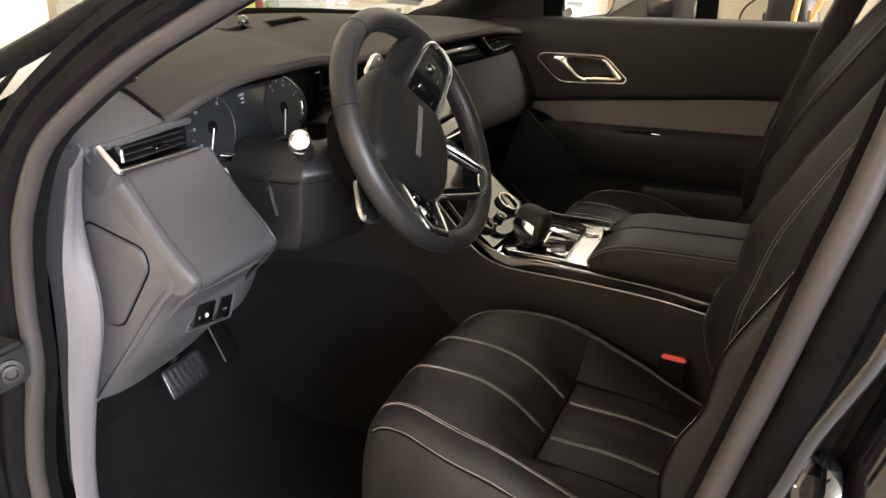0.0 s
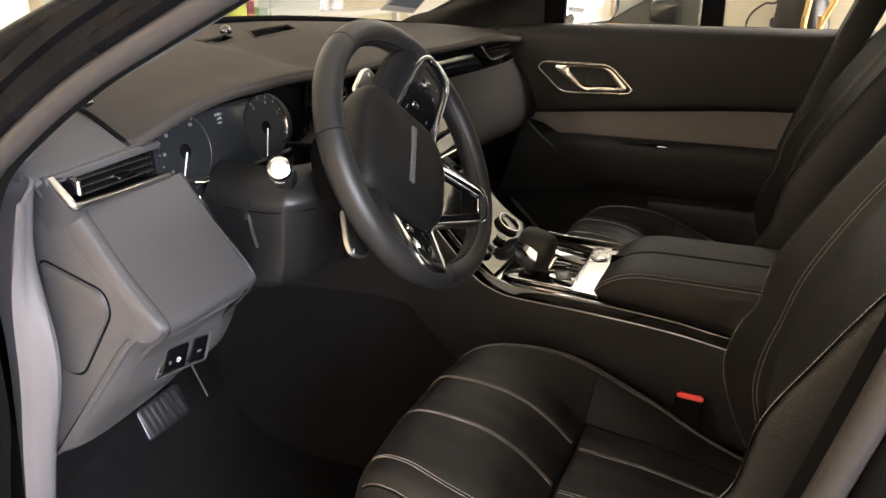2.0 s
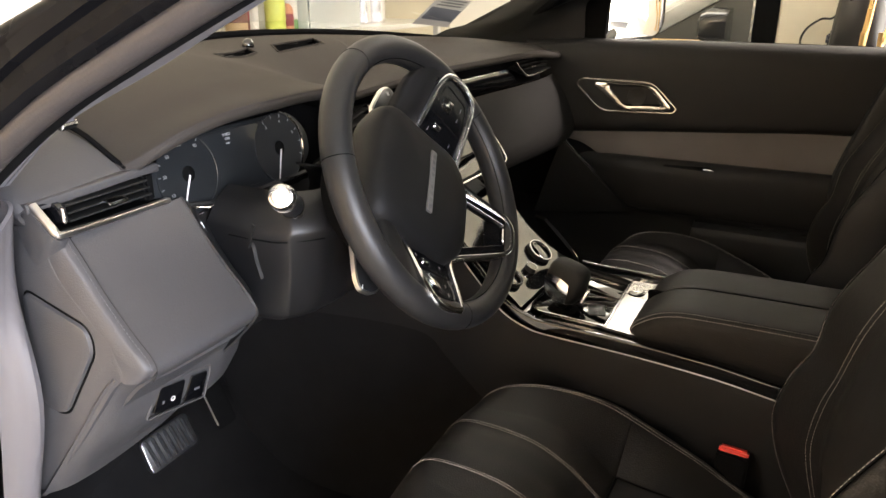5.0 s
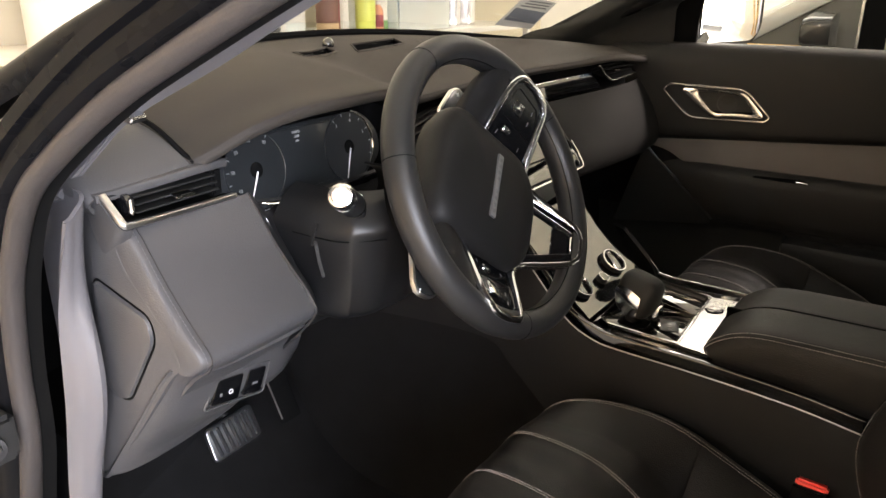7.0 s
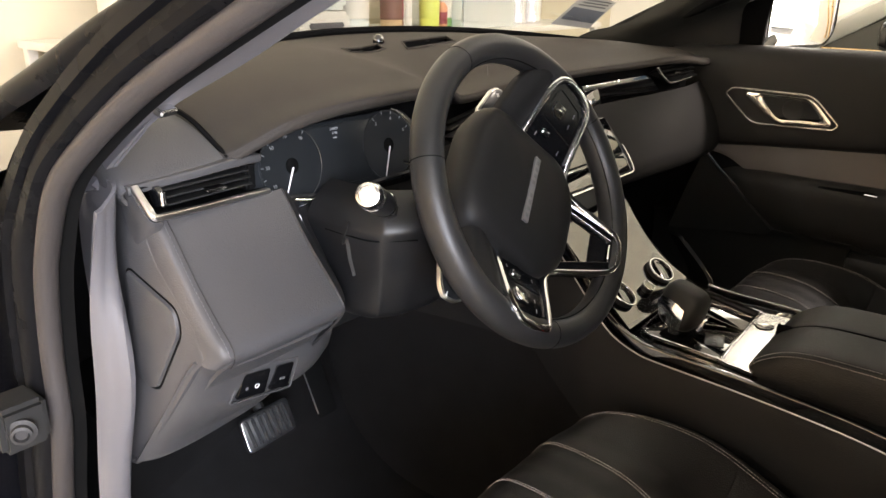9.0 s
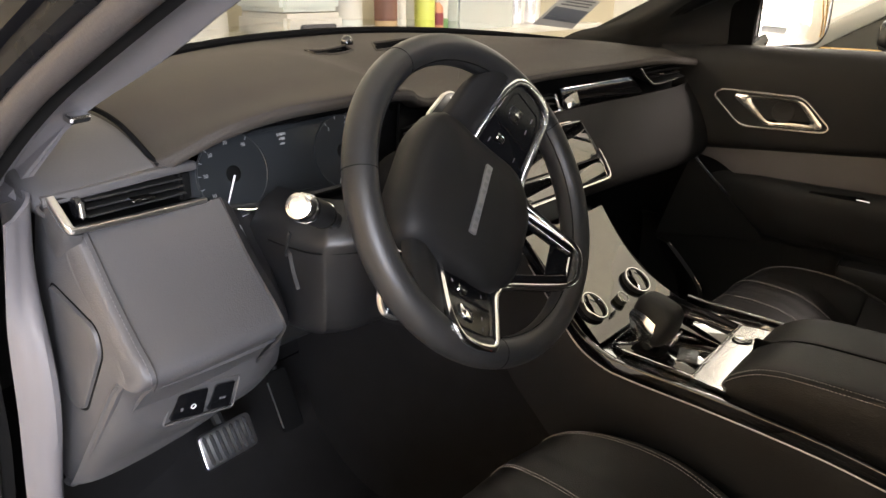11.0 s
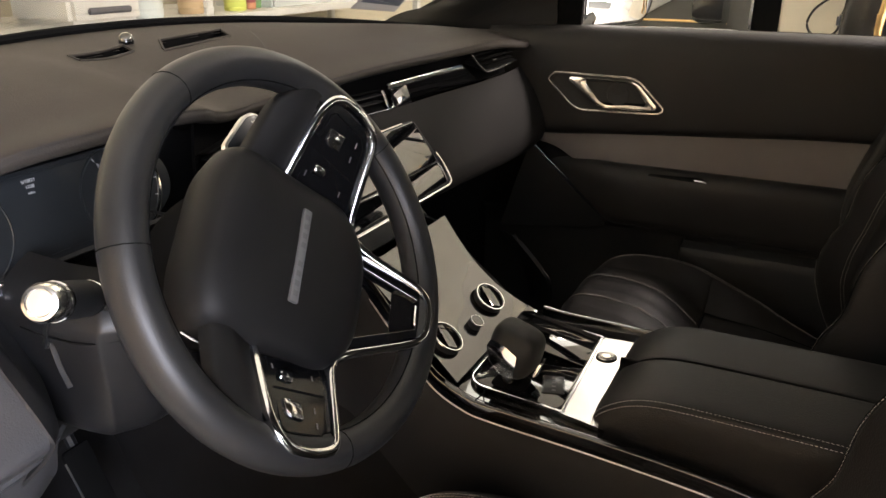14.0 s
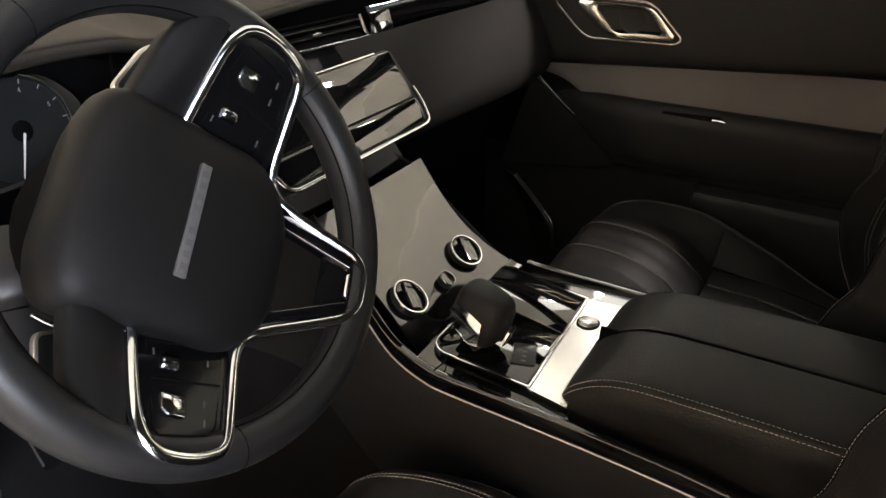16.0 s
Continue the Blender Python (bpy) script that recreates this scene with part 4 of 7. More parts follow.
part("end_cover", slab(cover_outline, EM @ pose(0, 0, 0.005), 0.006, 0.004, dome=0.002), SOFT, dash, "dark grey fuse cover")
part("end_cover_gap", hoop([(x * 1.0, z) for x, z in inset(cover_outline, -0.003)], EM @ pose(0, 0, 0.0052), 0.003, 0.0012, bevel=0.0003), MATT, dash)
# lower cover under the knee pad with the switches
low = [[(-0.7245, 0.668, 0.958), (-0.70, 0.642, 0.953), (-0.63, 0.645, 0.947), (-0.548, 0.652, 0.944), (-0.50, 0.68, 0.944)],
       [(-0.7245, 0.69, 0.935), (-0.70, 0.674, 0.930), (-0.63, 0.684, 0.921), (-0.548, 0.688, 0.915), (-0.50, 0.70, 0.915)],
       [(-0.7245, 0.745, 0.865), (-0.70, 0.712, 0.872), (-0.63, 0.704, 0.865), (-0.548, 0.706, 0.860), (-0.49, 0.73, 0.865)],
       [(-0.7255, 0.80, 0.795), (-0.70, 0.775, 0.803), (-0.63, 0.765, 0.81), (-0.548, 0.765, 0.82), (-0.48, 0.78, 0.84)],
       [(-0.7265, 0.825, 0.765), (-0.70, 0.80, 0.772), (-0.63, 0.79, 0.782), (-0.548, 0.785, 0.80), (-0.47, 0.80, 0.825)],
       [(-0.7265, 0.84, 0.762), (-0.70, 0.84, 0.772), (-0.63, 0.84, 0.785), (-0.548, 0.84, 0.805), (-0.46, 0.84, 0.83)]]
part("lower_cover", loft(low, 5, 5, thick=-0.004), SOFT, dash, "grey lower cover with switches")
part("footwell_roof", loft([[(-0.72, 0.84, 0.765), (-0.58, 0.84, 0.79), (-0.40, 0.82, 0.85), (-0.2, 0.8, 0.85)], [(-0.72, 1.08, 0.80), (-0.58, 1.08, 0.82), (-0.40, 1.08, 0.86), (-0.2, 1.08, 0.86)]], thick=-0.004), MATT, dash)
SWM = frame_of((-0.640, 0.6975, 0.888), (-0.60, 0.6985, 0.880), (-0.640, 0.689, 0.93))
panel_sw = part("switch_panel", hoop(rounded([(-0.024, -0.024), (0.070, -0.022), (0.070, 0.024), (-0.016, 0.024)], 0.006), SWM @ pose(0, 0, 0.001), 0.0025, 0.0025), SOFT, dash)
for u0, u1, v0, v1 in ((-0.016, 0.026, -0.017, 0.017), (0.032, 0.062, -0.016, 0.018)):
    sw = part("switch", slab(rounded([(u0, v0), (u1, v0), (u1, v1), (u0 + 0.003, v1)], 0.003), SWM, 0.005, 0.0015), PIANO, panel_sw, "gloss black push switch")
part("switch_mark", tube([SWM @ Vector((0.010 + 0.0028 * math.cos(a), -0.003 + 0.0028 * math.sin(a), 0.0055)) for a in np.linspace(0, math.tau, 13)[:-1]], 0.0005, 4, True), MARK, panel_sw)
part("switch_mark", rbox((-0.006, -0.006, 0.0045), (-0.003, -0.002, 0.0056), 0, SWM), HARD, panel_sw)
part("switch_mark", rbox((0.044, -0.003, 0.0045), (0.052, 0.0, 0.0056), 0, SWM), HARD, panel_sw)
# inner cheek of the knee pad down to the column seam
part("column_cheek", loft([[(-0.549, 0.733, 1.099), (-0.549, 0.688, 1.040), (-0.549, 0.636, 0.984), (-0.545, 0.641, 0.957), (-0.545, 0.70, 0.897)],
                           [(-0.537, 0.738, 1.090), (-0.533, 0.700, 1.036), (-0.533, 0.652, 0.984), (-0.533, 0.655, 0.955), (-0.533, 0.71, 0.90)],
                           [(-0.524, 0.745, 1.080), (-0.522, 0.712, 1.03), (-0.522, 0.668, 0.984), (-0.52, 0.67, 0.95), (-0.52, 0.72, 0.90)],
                           [(-0.48, 0.765, 1.078), (-0.48, 0.75, 1.03), (-0.48, 0.74, 0.98), (-0.48, 0.74, 0.94), (-0.48, 0.76, 0.88)]], 5, 5, thick=-0.003), DGREY, dash)
part("column_seam", tube(spline([(-0.533, 0.719, 1.066), (-0.530, 0.697, 1.027), (-0.527, 0.668, 0.984)], 5), 0.0012, 5), DULL, dash, "thin grey seam line")
part("column_surround", loft([[(-0.50, 0.775, 1.078), (-0.40, 0.78, 1.078), (-0.27, 0.775, 1.078), (-0.15, 0.76, 1.07)], [(-0.50, 0.775, 1.0), (-0.40, 0.79, 1.0), (-0.27, 0.77, 1.0), (-0.15, 0.73, 1.0)], [(-0.50, 0.78, 0.86), (-0.40, 0.80, 0.86), (-0.27, 0.78, 0.86), (-0.15, 0.72, 0.86)], [(-0.50, 0.84, 0.82), (-0.40, 0.84, 0.82), (-0.27, 0.84, 0.82), (-0.15, 0.80, 0.82)]], 5, 5, thick=-0.004), BLACK, dash)

# instrument cluster in its binnacle
cluster = thing("instrument_cluster", pose(-0.43, 0.76, 1.12), "dark instrument cluster with two dials and a blank display", "instrument cluster")
CM = frame_of((-0.43, 0.752, 1.120), (-0.33, 0.752, 1.120), (-0.43, 0.766, 1.20))
face = rounded([(-0.115, -0.050), (0.115, -0.050), (0.155, -0.02), (0.155, 0.012), (0.125, 0.046), (-0.05, 0.044), (-0.105, 0.030), (-0.15, 0.006), (-0.15, -0.02)], [0.04, 0.04, 0.03, 0.03, 0.03, 0.05, 0.03, 0.02, 0.03])
part("cluster_glass", slab(face, CM @ pose(0, 0, -0.004), 0.005, 0.001), LCD, cluster, "dark cluster lens")
part("display", slab(rounded([(-0.048, -0.040), (0.050, -0.040), (0.066, 0.040), (-0.060, 0.040)], 0.006), CM @ pose(0, 0, 0.0005), 0.0012, 0.0004), LCD, cluster, "dark blue-grey blank display")


def dial(cx, nums, a0, a1, needle, ring):
    d = part("dial", lathe([(0.049, 0.0), (0.049, 0.002), (0.0478, 0.0022), (0.047, 0.0012)], CM @ pose(cx, -0.002, 0.001), 40), LCD, cluster, "round dial with white figures")
    c = CM @ pose(cx, -0.002, 0.0016)
    hubm = part("needle_hub", lathe([(0.010, 0.0), (0.010, 0.001), (0.008, 0.0022), (0.001, 0.0024)], c, 20), MATT, d)
    n = len(nums)
    for i, t in enumerate(nums):
        a = radians(a0 + (a1 - a0) * i / (n - 1))
        part("tick", rbox((0.043, -0.0004, 0.0008), (0.047, 0.0004, 0.0014), 0, c @ pose(0, 0, 0, 0, 0, math.degrees(a))), DIAL_TEXT, d)
        if t:
            lettering("figure", t, c @ pose(0.037 * math.cos(a), 0.037 * math.sin(a), 0.001), 0.0062, DIAL_TEXT, d)
    a = radians(needle)
    part("needle", sweep([c @ Vector((0.002 * math.cos(a), 0.002 * math.sin(a), 0.004)), c @ Vector((0.044 * math.cos(a), 0.044 * math.sin(a), 0.003))], rounded([(-0.0011, -0.0006), (0.0011, -0.0006), (0.0011, 0.0006), (-0.0011, 0.0006)], 0.0004, 2), up=c.to_3x3() @ Vector((0, 0, 1)), scale=[1.0, 0.6]), MARK, d, "white needle")
    arc = [c @ Vector((0.051 * math.cos(radians(k)), 0.051 * math.sin(radians(k)), 0.0012)) for k in np.linspace(ring[0], ring[1], 30)]
    part("dial_ring", tube(arc, 0.0013, 6, up=c.to_3x3() @ Vector((0, 0, 1))), CHROME, d, "bright arc round the dial")


dial(-0.085, ["10", "", "30", "", "50", "", "70", "", "90"], 214, 58, 244, (238, 292))
dial(0.088, ["3", "", "4", "", "5", "", ""], 122, -20, 250, (-70, 75))
for k, (txt, sz) in enumerate((("5/18/21", 0.0048), ("1708", 0.0045), ("miles", 0.0034))):
    lettering("display_text", txt, CM @ pose(-0.008, 0.0335 - 0.0056 * k, 0.0021), sz, DISPLAY_TEXT, cluster)
# binnacle skin from the dashboard lip to the lens
cav = []
for s in (0.0, 0.35, 0.7, 1.0):
    row = []
    for x in np.linspace(-0.606, -0.215, 14):
        ly, lz = lip(x)
        fx = -0.43 + (x + 0.43) * 0.93
        ty = 0.772
        tz = 1.178 - 0.9 * max(0, abs(x + 0.42) - 0.12) ** 1.5
        row.append((x + (fx - x) * s, ly + 0.025 + (ty - ly - 0.025) * s, lz - 0.019 + (tz - lz + 0.019) * s))
    cav.append(row)
part("binnacle_roof", loft(cav, 2, 4, thick=-0.003), MATT, cluster)
part("binnacle_floor", loft([[(-0.585, 0.738, 1.098), (-0.50, 0.733, 1.083), (-0.40, 0.737, 1.078), (-0.28, 0.742, 1.080), (-0.235, 0.75, 1.09)], [(-0.585, 0.765, 1.088), (-0.50, 0.757, 1.072), (-0.40, 0.757, 1.068), (-0.28, 0.757, 1.07), (-0.235, 0.78, 1.07)]], 4, 4, thick=0.004), BLACK, cluster)
part("binnacle_back", rbox((-0.525, 0.7685, 1.05), (-0.215, 0.79, 1.180), 0.004), MATT, cluster)
# short satin tube shaped as the glint on the cluster's lower edge
part("lower_edge_glint", tube(spline([(-0.53, 0.727, 1.083), (-0.515, 0.726, 1.079), (-0.50, 0.7275, 1.077)], 4), 0.0012, 5), SATIN, cluster)

# facia strip with the centre vents, gloss black on the passenger's side
facia = thing("facia_strip", pose(0.25, 0.78, 1.10), "gloss black facia strip between the air vents", "facia trim")


def strip_y(x):
    return lip(x)[0] + 0.012


def strip_z(x):
    return table(x, [0.0, 0.2, 0.4, 0.55, 0.7], [1.155, 1.157, 1.164, 1.170, 1.173])


part("facia_recess", loft([[(x, lip(x)[0] + 0.028, lip(x)[1] - 0.016) for x in (-0.24, -0.1, 0.1, 0.3, 0.5, 0.66)], [(x, strip_y(x) + 0.022, strip_z(x) - 0.03) for x in (-0.24, -0.1, 0.1, 0.3, 0.5, 0.66)], [(x, strip_y(x) + 0.02, strip_z(x) - 0.062) for x in (-0.24, -0.1, 0.1, 0.3, 0.5, 0.66)]], 4, 4, thick=-0.003), MATT, facia)


part("gloss_strip", loft([[(x, strip_y(x), strip_z(x) - 0.016) for x in (0.245, 0.30, 0.36, 0.42, 0.462)], [(x, strip_y(x) - 0.003, strip_z(x) - 0.032) for x in (0.247, 0.305, 0.37, 0.43, 0.478)], [(x, strip_y(x) - 0.001, strip_z(x) - 0.052) for x in (0.25, 0.31, 0.38, 0.445, 0.50)]], 5, 4, thick=-0.004), PIANO, facia)
# satin tube put in as the highlight along the gloss strip's top
part("strip_highlight", tube(spline([(x, strip_y(x) - 0.004, strip_z(x) - 0.0165) for x in (0.25, 0.32, 0.38, 0.43)], 4), 0.0008, 5), SATIN, facia, "thin bright line modelling the highlight on the facia")


def centre_vent(x0, x1):
    v = thing("centre_vent", pose((x0 + x1) / 2, 0.79, 1.10), "black slatted centre air vent with a chrome frame", "air vent", "centre air vents")
    part("duct", loft([[(x0, strip_y(x0), 1.136), (x1, strip_y(x1), 1.136)], [(x0, strip_y(x0) + 0.03, 1.125), (x1, strip_y(x1) + 0.03, 1.125)], [(x0, strip_y(x0) - 0.008, 1.102), (x1, strip_y(x1) - 0.008, 1.102)]], 4, 4, thick=0.002), MATT, v)
    for k in (0.3, 0.62):
        part("slat", sweep([(x0, strip_y(x0) + 0.004 - 0.006 * k, 1.137 - 0.035 * k), (x1, strip_y(x1) + 0.004 - 0.006 * k, 1.137 - 0.035 * k)], rounded([(-0.010, -0.001), (0.005, -0.001), (0.005, 0.001), (-0.010, 0.001)], 0.0007, 2)), BLACK, v)
    xm = (x0 + x1) / 2
    part("slat_tab", rbox((xm - 0.010, strip_y(xm) - 0.012, 1.119), (xm + 0.010, strip_y(xm), 1.1225), 0.001), CHROME, v)
    part("chrome_strip", sweep(spline([(x0, strip_y(x0) - 0.011, 1.1015), (xm, strip_y(xm) - 0.012, 1.1015), (x1 + 0.004, strip_y(x1) - 0.012, 1.1015), (x1 + 0.006, strip_y(x1) - 0.009, 1.108), (x1 + 0.002, strip_y(x1) - 0.001, 1.134)], 4), rounded([(-0.0045, -0.0025), (0.003, -0.0025), (0.003, 0.0025), (-0.0045, 0.0025)], 0.001, 2)), CHROME, v)


centre_vent(0.03, 0.228)
centre_vent(-0.228, -0.03)
part("vent_cheek", slab(rounded([(0, 0), (0.055, 0.003), (0.055, 0.036), (0.012, 0.034)], 0.003), frame_of((0.238, strip_y(0.24) - 0.013, 1.100), (0.31, strip_y(0.31) - 0.013, 1.101), (0.242, strip_y(0.24), 1.135)), 0.002, 0.0006), PIANO, facia)
# passenger's outer vent: narrow, with the chrome L on its inner side
pv = thing("air_vent", pose(0.55, 0.71, 1.13), "small black air vent with a chrome edge by the passenger door", "air vent", "outer air vents")
part("duct", loft([[(0.470, 0.726, 1.166), (0.56, 0.718, 1.168), (0.64, 0.714, 1.166)], [(0.48, 0.748, 1.15), (0.56, 0.745, 1.152), (0.64, 0.74, 1.15)], [(0.508, 0.712, 1.133), (0.57, 0.707, 1.136), (0.65, 0.703, 1.138)]], 4, 4, thick=0.002), MATT, pv)
for k in (0.35, 0.7):
    part("slat", sweep([(0.475 + 0.03 * k, 0.724 - 0.006 * k, 1.166 - 0.030 * k), (0.56, 0.718 - 0.005 * k, 1.168 - 0.030 * k), (0.64, 0.713, 1.166 - 0.026 * k)], rounded([(-0.01, -0.001), (0.004, -0.001), (0.004, 0.001), (-0.01, 0.001)], 0.0007, 2)), MATT, pv)
part("slat_tab", rbox((0.540, 0.708, 1.150), (0.556, 0.714, 1.1525), 0.0008), SATIN, pv)
part("chrome_strip", sweep(spline([(0.462, 0.718, 1.167), (0.480, 0.714, 1.150), (0.500, 0.709, 1.1365), (0.515, 0.707, 1.1325), (0.545, 0.704, 1.1335), (0.605, 0.700, 1.138)], 4), rounded([(-0.004, -0.0016), (0.002, -0.0016), (0.002, 0.0016), (-0.004, 0.0016)], 0.0008, 2)), SATIN, pv, "satin chrome edge")

# passenger's lower wrap, its colour darkened because less light reaches this side
PW = []
for x, dy, dz in ((0.155, 0.055, -0.012), (0.22, 0.043, -0.008), (0.35, 0.025, -0.003), (0.50, 0.006, 0.0), (0.62, -0.004, 0.004), (0.70, 0.0, 0.008)):
    PW.append([(x, 0.715 + dy, 1.112 + dz), (x, 0.700 + dy, 1.092 + dz), (x, 0.680 + dy, 1.062 + dz), (x, 0.660 + dy, 1.02 + dz), (x, 0.650 + dy, 0.985 + dz), (x, 0.655 + dy, 0.960 + dz), (x, 0.675 + dy, 0.944 + dz), (x, 0.73 + dy, 0.93 + dz), (x, 0.82, 0.92)])
part("passenger_pad", loft(PW, 5, 5, thick=0.004), PAD, dash, "padded passenger facia, darkened for its dim side")
part("footwell_roof", loft([[(0.14, 0.80, 0.93), (0.7, 0.80, 0.92)], [(0.14, 1.08, 0.9), (0.7, 1.08, 0.9)]], thick=-0.004), MATT, dash)
part("centre_backing", loft([[(-0.20, 0.80, 1.105), (0.0, 0.80, 1.105), (0.20, 0.80, 1.105)], [(-0.20, 0.77, 1.05), (0.0, 0.76, 1.05), (0.20, 0.765, 1.05)], [(-0.17, 0.70, 0.99), (0.0, 0.69, 0.99), (0.17, 0.70, 0.99)], [(-0.13, 0.64, 0.965), (0.0, 0.63, 0.965), (0.13, 0.64, 0.965)]], 5, 5, thick=-0.004), BLACK, dash)

# touch screen that tilts out of the dashboard
screen = thing("touch_screen", pose(0, 0.64, 1.05), "switched-off gloss touch screen with a chrome frame", "touch screen")
TM = frame_of((0, 0.606, 1.014), (0.1, 0.606, 1.014), (0, 0.680, 1.106))
part("screen_panel", slab(rounded([(-0.150, 0.0), (0.150, 0.0), (0.162, 0.03), (0.162, 0.112), (0.155, 0.118), (-0.155, 0.118), (-0.162, 0.112), (-0.162, 0.03)], [0.014, 0.014, 0.01, 0.006, 0.006, 0.006, 0.006, 0.01]), TM @ pose(0, 0, -0.012), 0.012, 0.002), BLACK, screen)
part("screen_glass", slab(rounded([(-0.146, 0.042), (0.146, 0.042), (0.153, 0.114), (-0.153, 0.114)], 0.006), TM @ pose(0, 0, 0.0), 0.004, 0.001), PIANO, screen, "black gloss screen glass")
part("screen_sill", slab(rounded([(-0.142, 0.006), (0.142, 0.006), (0.152, 0.03), (0.150, 0.040), (-0.150, 0.040), (-0.152, 0.03)], 0.006), TM, 0.002, 0.0006), PIANO, screen)
part("chrome_frame", sweep([TM @ Vector((x, y, 0.002)) for x, y in [(-0.158, 0.055)] + [tuple(q) for q in spline([(-0.158, 0.03), (-0.150, 0.006), (-0.135, 0.0)], 5)] + [tuple(q) for q in spline([(0.135, 0.0), (0.150, 0.006), (0.158, 0.03)], 5)] + [(0.158, 0.055)]], rounded([(-0.0022, -0.003), (0.0022, -0.003), (0.0022, 0.003), (-0.0022, 0.003)], 0.001, 2), up=TM.to_3x3() @ Vector((0, 0, 1))), CHROME, screen, "chrome frame line")
part("top_line", tube([TM @ Vector((x, 0.117, 0.003)) for x in (-0.15, 0.0, 0.12)], 0.0016, 6), SATIN, screen)

# small things on the dashboard top: grilles and the light sensor
def on_top(x, y, up=0.0):
    """A point on the dashboard top."""
    sec = sorted((q.y, q.z) for q in spline(top_section(x)[:6], 4))
    return Vector((x, y, float(np.interp(y, [q[0] for q in sec], [q[1] for q in sec])) + up))


for quad in SLOTS:
    mx, my = sum(q[0] for q in quad) / 4, sum(q[1] for q in quad) / 4
    g = thing("demister_slot", Matrix.Translation(on_top(mx, my)), "black demister slot in the dashboard top", "vent grille", "demister slots")
    ring = dense(list(quad), 6)
    part("slot_wall", sheet([[on_top(x, y, dz) for x, y in ring + ring[:1]] for dz in (0.0, -0.015, -0.03)]), MATT, g)
    part("slot_floor", slab([(mx + (x - mx) * 1.05, my + (y - my) * 1.05) for x, y in quad], pose(0, 0, on_top(mx, my).z - 0.04), 0.004, 0.0005), MATT, g)
    part("slot_rim", tube([on_top(x, y, 0.0004) for x, y in ring], 0.0022, 6, True), SOFT_TOP, g)
sensor = thing("light_sensor", pose(-0.048, 1.052, 1.2235), "small dark dome of the light sensor", "sensor")
part("dome", lathe([(0.011, 0.0), (0.0115, 0.004), (0.010, 0.011), (0.006, 0.0155), (0.001, 0.017)], pose(-0.048, 1.052, 1.2235), 20), PIANO, sensor)

part("airbag_seam", tube([on_top(x, y, 0.0002) for x, y in [tuple(q) for q in spline([(0.225, 1.085), (0.186, 1.018), (0.14, 0.955), (0.091, 0.901), (0.006, 0.835)], 6)]], 0.0005, 5), DGREY, dash)

# ---- steering ----
CW = pose(-0.400, 0.469, 1.126, 65)
column = thing("steering_column", CW @ pose(0, 0, -0.2), "black steering column shroud with stalks", "steering column")
SHR = ((1.098, 0.070, 0.73, 0.665, 0.640, 0.615, 0.61), (1.085, 0.094, 0.73, 0.66, 0.628, 0.598, 0.59), (1.062, 0.108, 0.735, 0.655, 0.618, 0.584, 0.575), (1.045, 0.110, 0.74, 0.657, 0.620, 0.588, 0.580),
       (1.00, 0.101, 0.745, 0.660, 0.626, 0.600, 0.592), (0.955, 0.093, 0.75, 0.667, 0.636, 0.614, 0.606), (0.932, 0.086, 0.755, 0.675, 0.648, 0.628, 0.622), (0.921, 0.072, 0.76, 0.70, 0.68, 0.665, 0.66), (0.920, 0.040, 0.76, 0.73, 0.72, 0.71, 0.71))
rows = []
for z, w, b, l, c, f, m in SHR:
    half = [(w * 0.97, b), (w, l + 0.02), (w * 0.99, l), (w * 0.93, c), (w * 0.86, (c + f) / 2 + 0.004), (w * 0.60, f), (w * 0.3, (f + m) / 2), (0, m)]
    rows.append([Vector((-0.40 - u, v, z)) for u, v in half] + [Vector((-0.40 + u, v, z)) for u, v in half[-2::-1]])
part("shroud", loft(rows, 4, 4, thick=-0.003), SHROUD, column, "black moulded column shroud")
part("shroud_split", tube(spline([Vector((-0.40 - 0.1095 * 0.995, 0.70, 1.0465)), Vector((-0.5095, 0.657, 1.0465)), Vector((-0.5030, 0.6185, 1.0465)), Vector((-0.466, 0.5855, 1.0465))], 5), 0.0010, 5), MATT, column)
part("shroud_clip", sweep(spline([(-0.512, 0.655, 1.066), (-0.511, 0.668, 1.036), (-0.509, 0.662, 1.040), (-0.507, 0.660, 1.018), (-0.503, 0.657, 0.994)], 5), [(-0.001, -0.0022), (0.001, -0.0022), (0.001, 0.0022), (-0.001, 0.0022)]), BLACK, column, "grey clip of the column shroud")
for s in (-1,):
    tip, base = Vector((-0.578, 0.556, 1.131)), Vector((-0.485, 0.612, 1.085))
    ax = (tip - base).normalized()
    lm = Matrix.Translation(base) @ ax.to_track_quat("Z", "Y").to_matrix().to_4x4()
    L = (tip - base).length
    st = part("stalk", lathe([(0.008, -0.01), (0.010, L * 0.12), (0.0125, L * 0.22), (0.0145, L * 0.30), (0.0148, L * 0.5), (0.0145, L - 0.022)], lm, 20), BLACK, column, "black indicator stalk")
    part("stalk_ring", lathe([(0.0147, L - 0.026), (0.0152, L - 0.024), (0.0152, L - 0.021), (0.0142, L - 0.020)], lm, 20), CHROME, st)
    part("stalk_ring", lathe([(0.0142, L * 0.30), (0.0151, L * 0.31), (0.0151, L * 0.33), (0.0142, L * 0.34)], lm, 20), CHROME, st)
    part("stalk_neck", tube(spline([base, base + Vector((0.004, 0.002, -0.012)), Vector((-0.478, 0.607, 1.062))], 5), 0.0085, 12), BLACK, st)
    part("stalk_end", lathe([(0.0135, L - 0.022), (0.0145, L - 0.020), (0.0145, L - 0.006), (0.0125, L - 0.001), (0.010, L), (0.009, L - 0.0015), (0.001, L - 0.001)], lm, 24), SATIN, st, "bright metal end of the stalk")
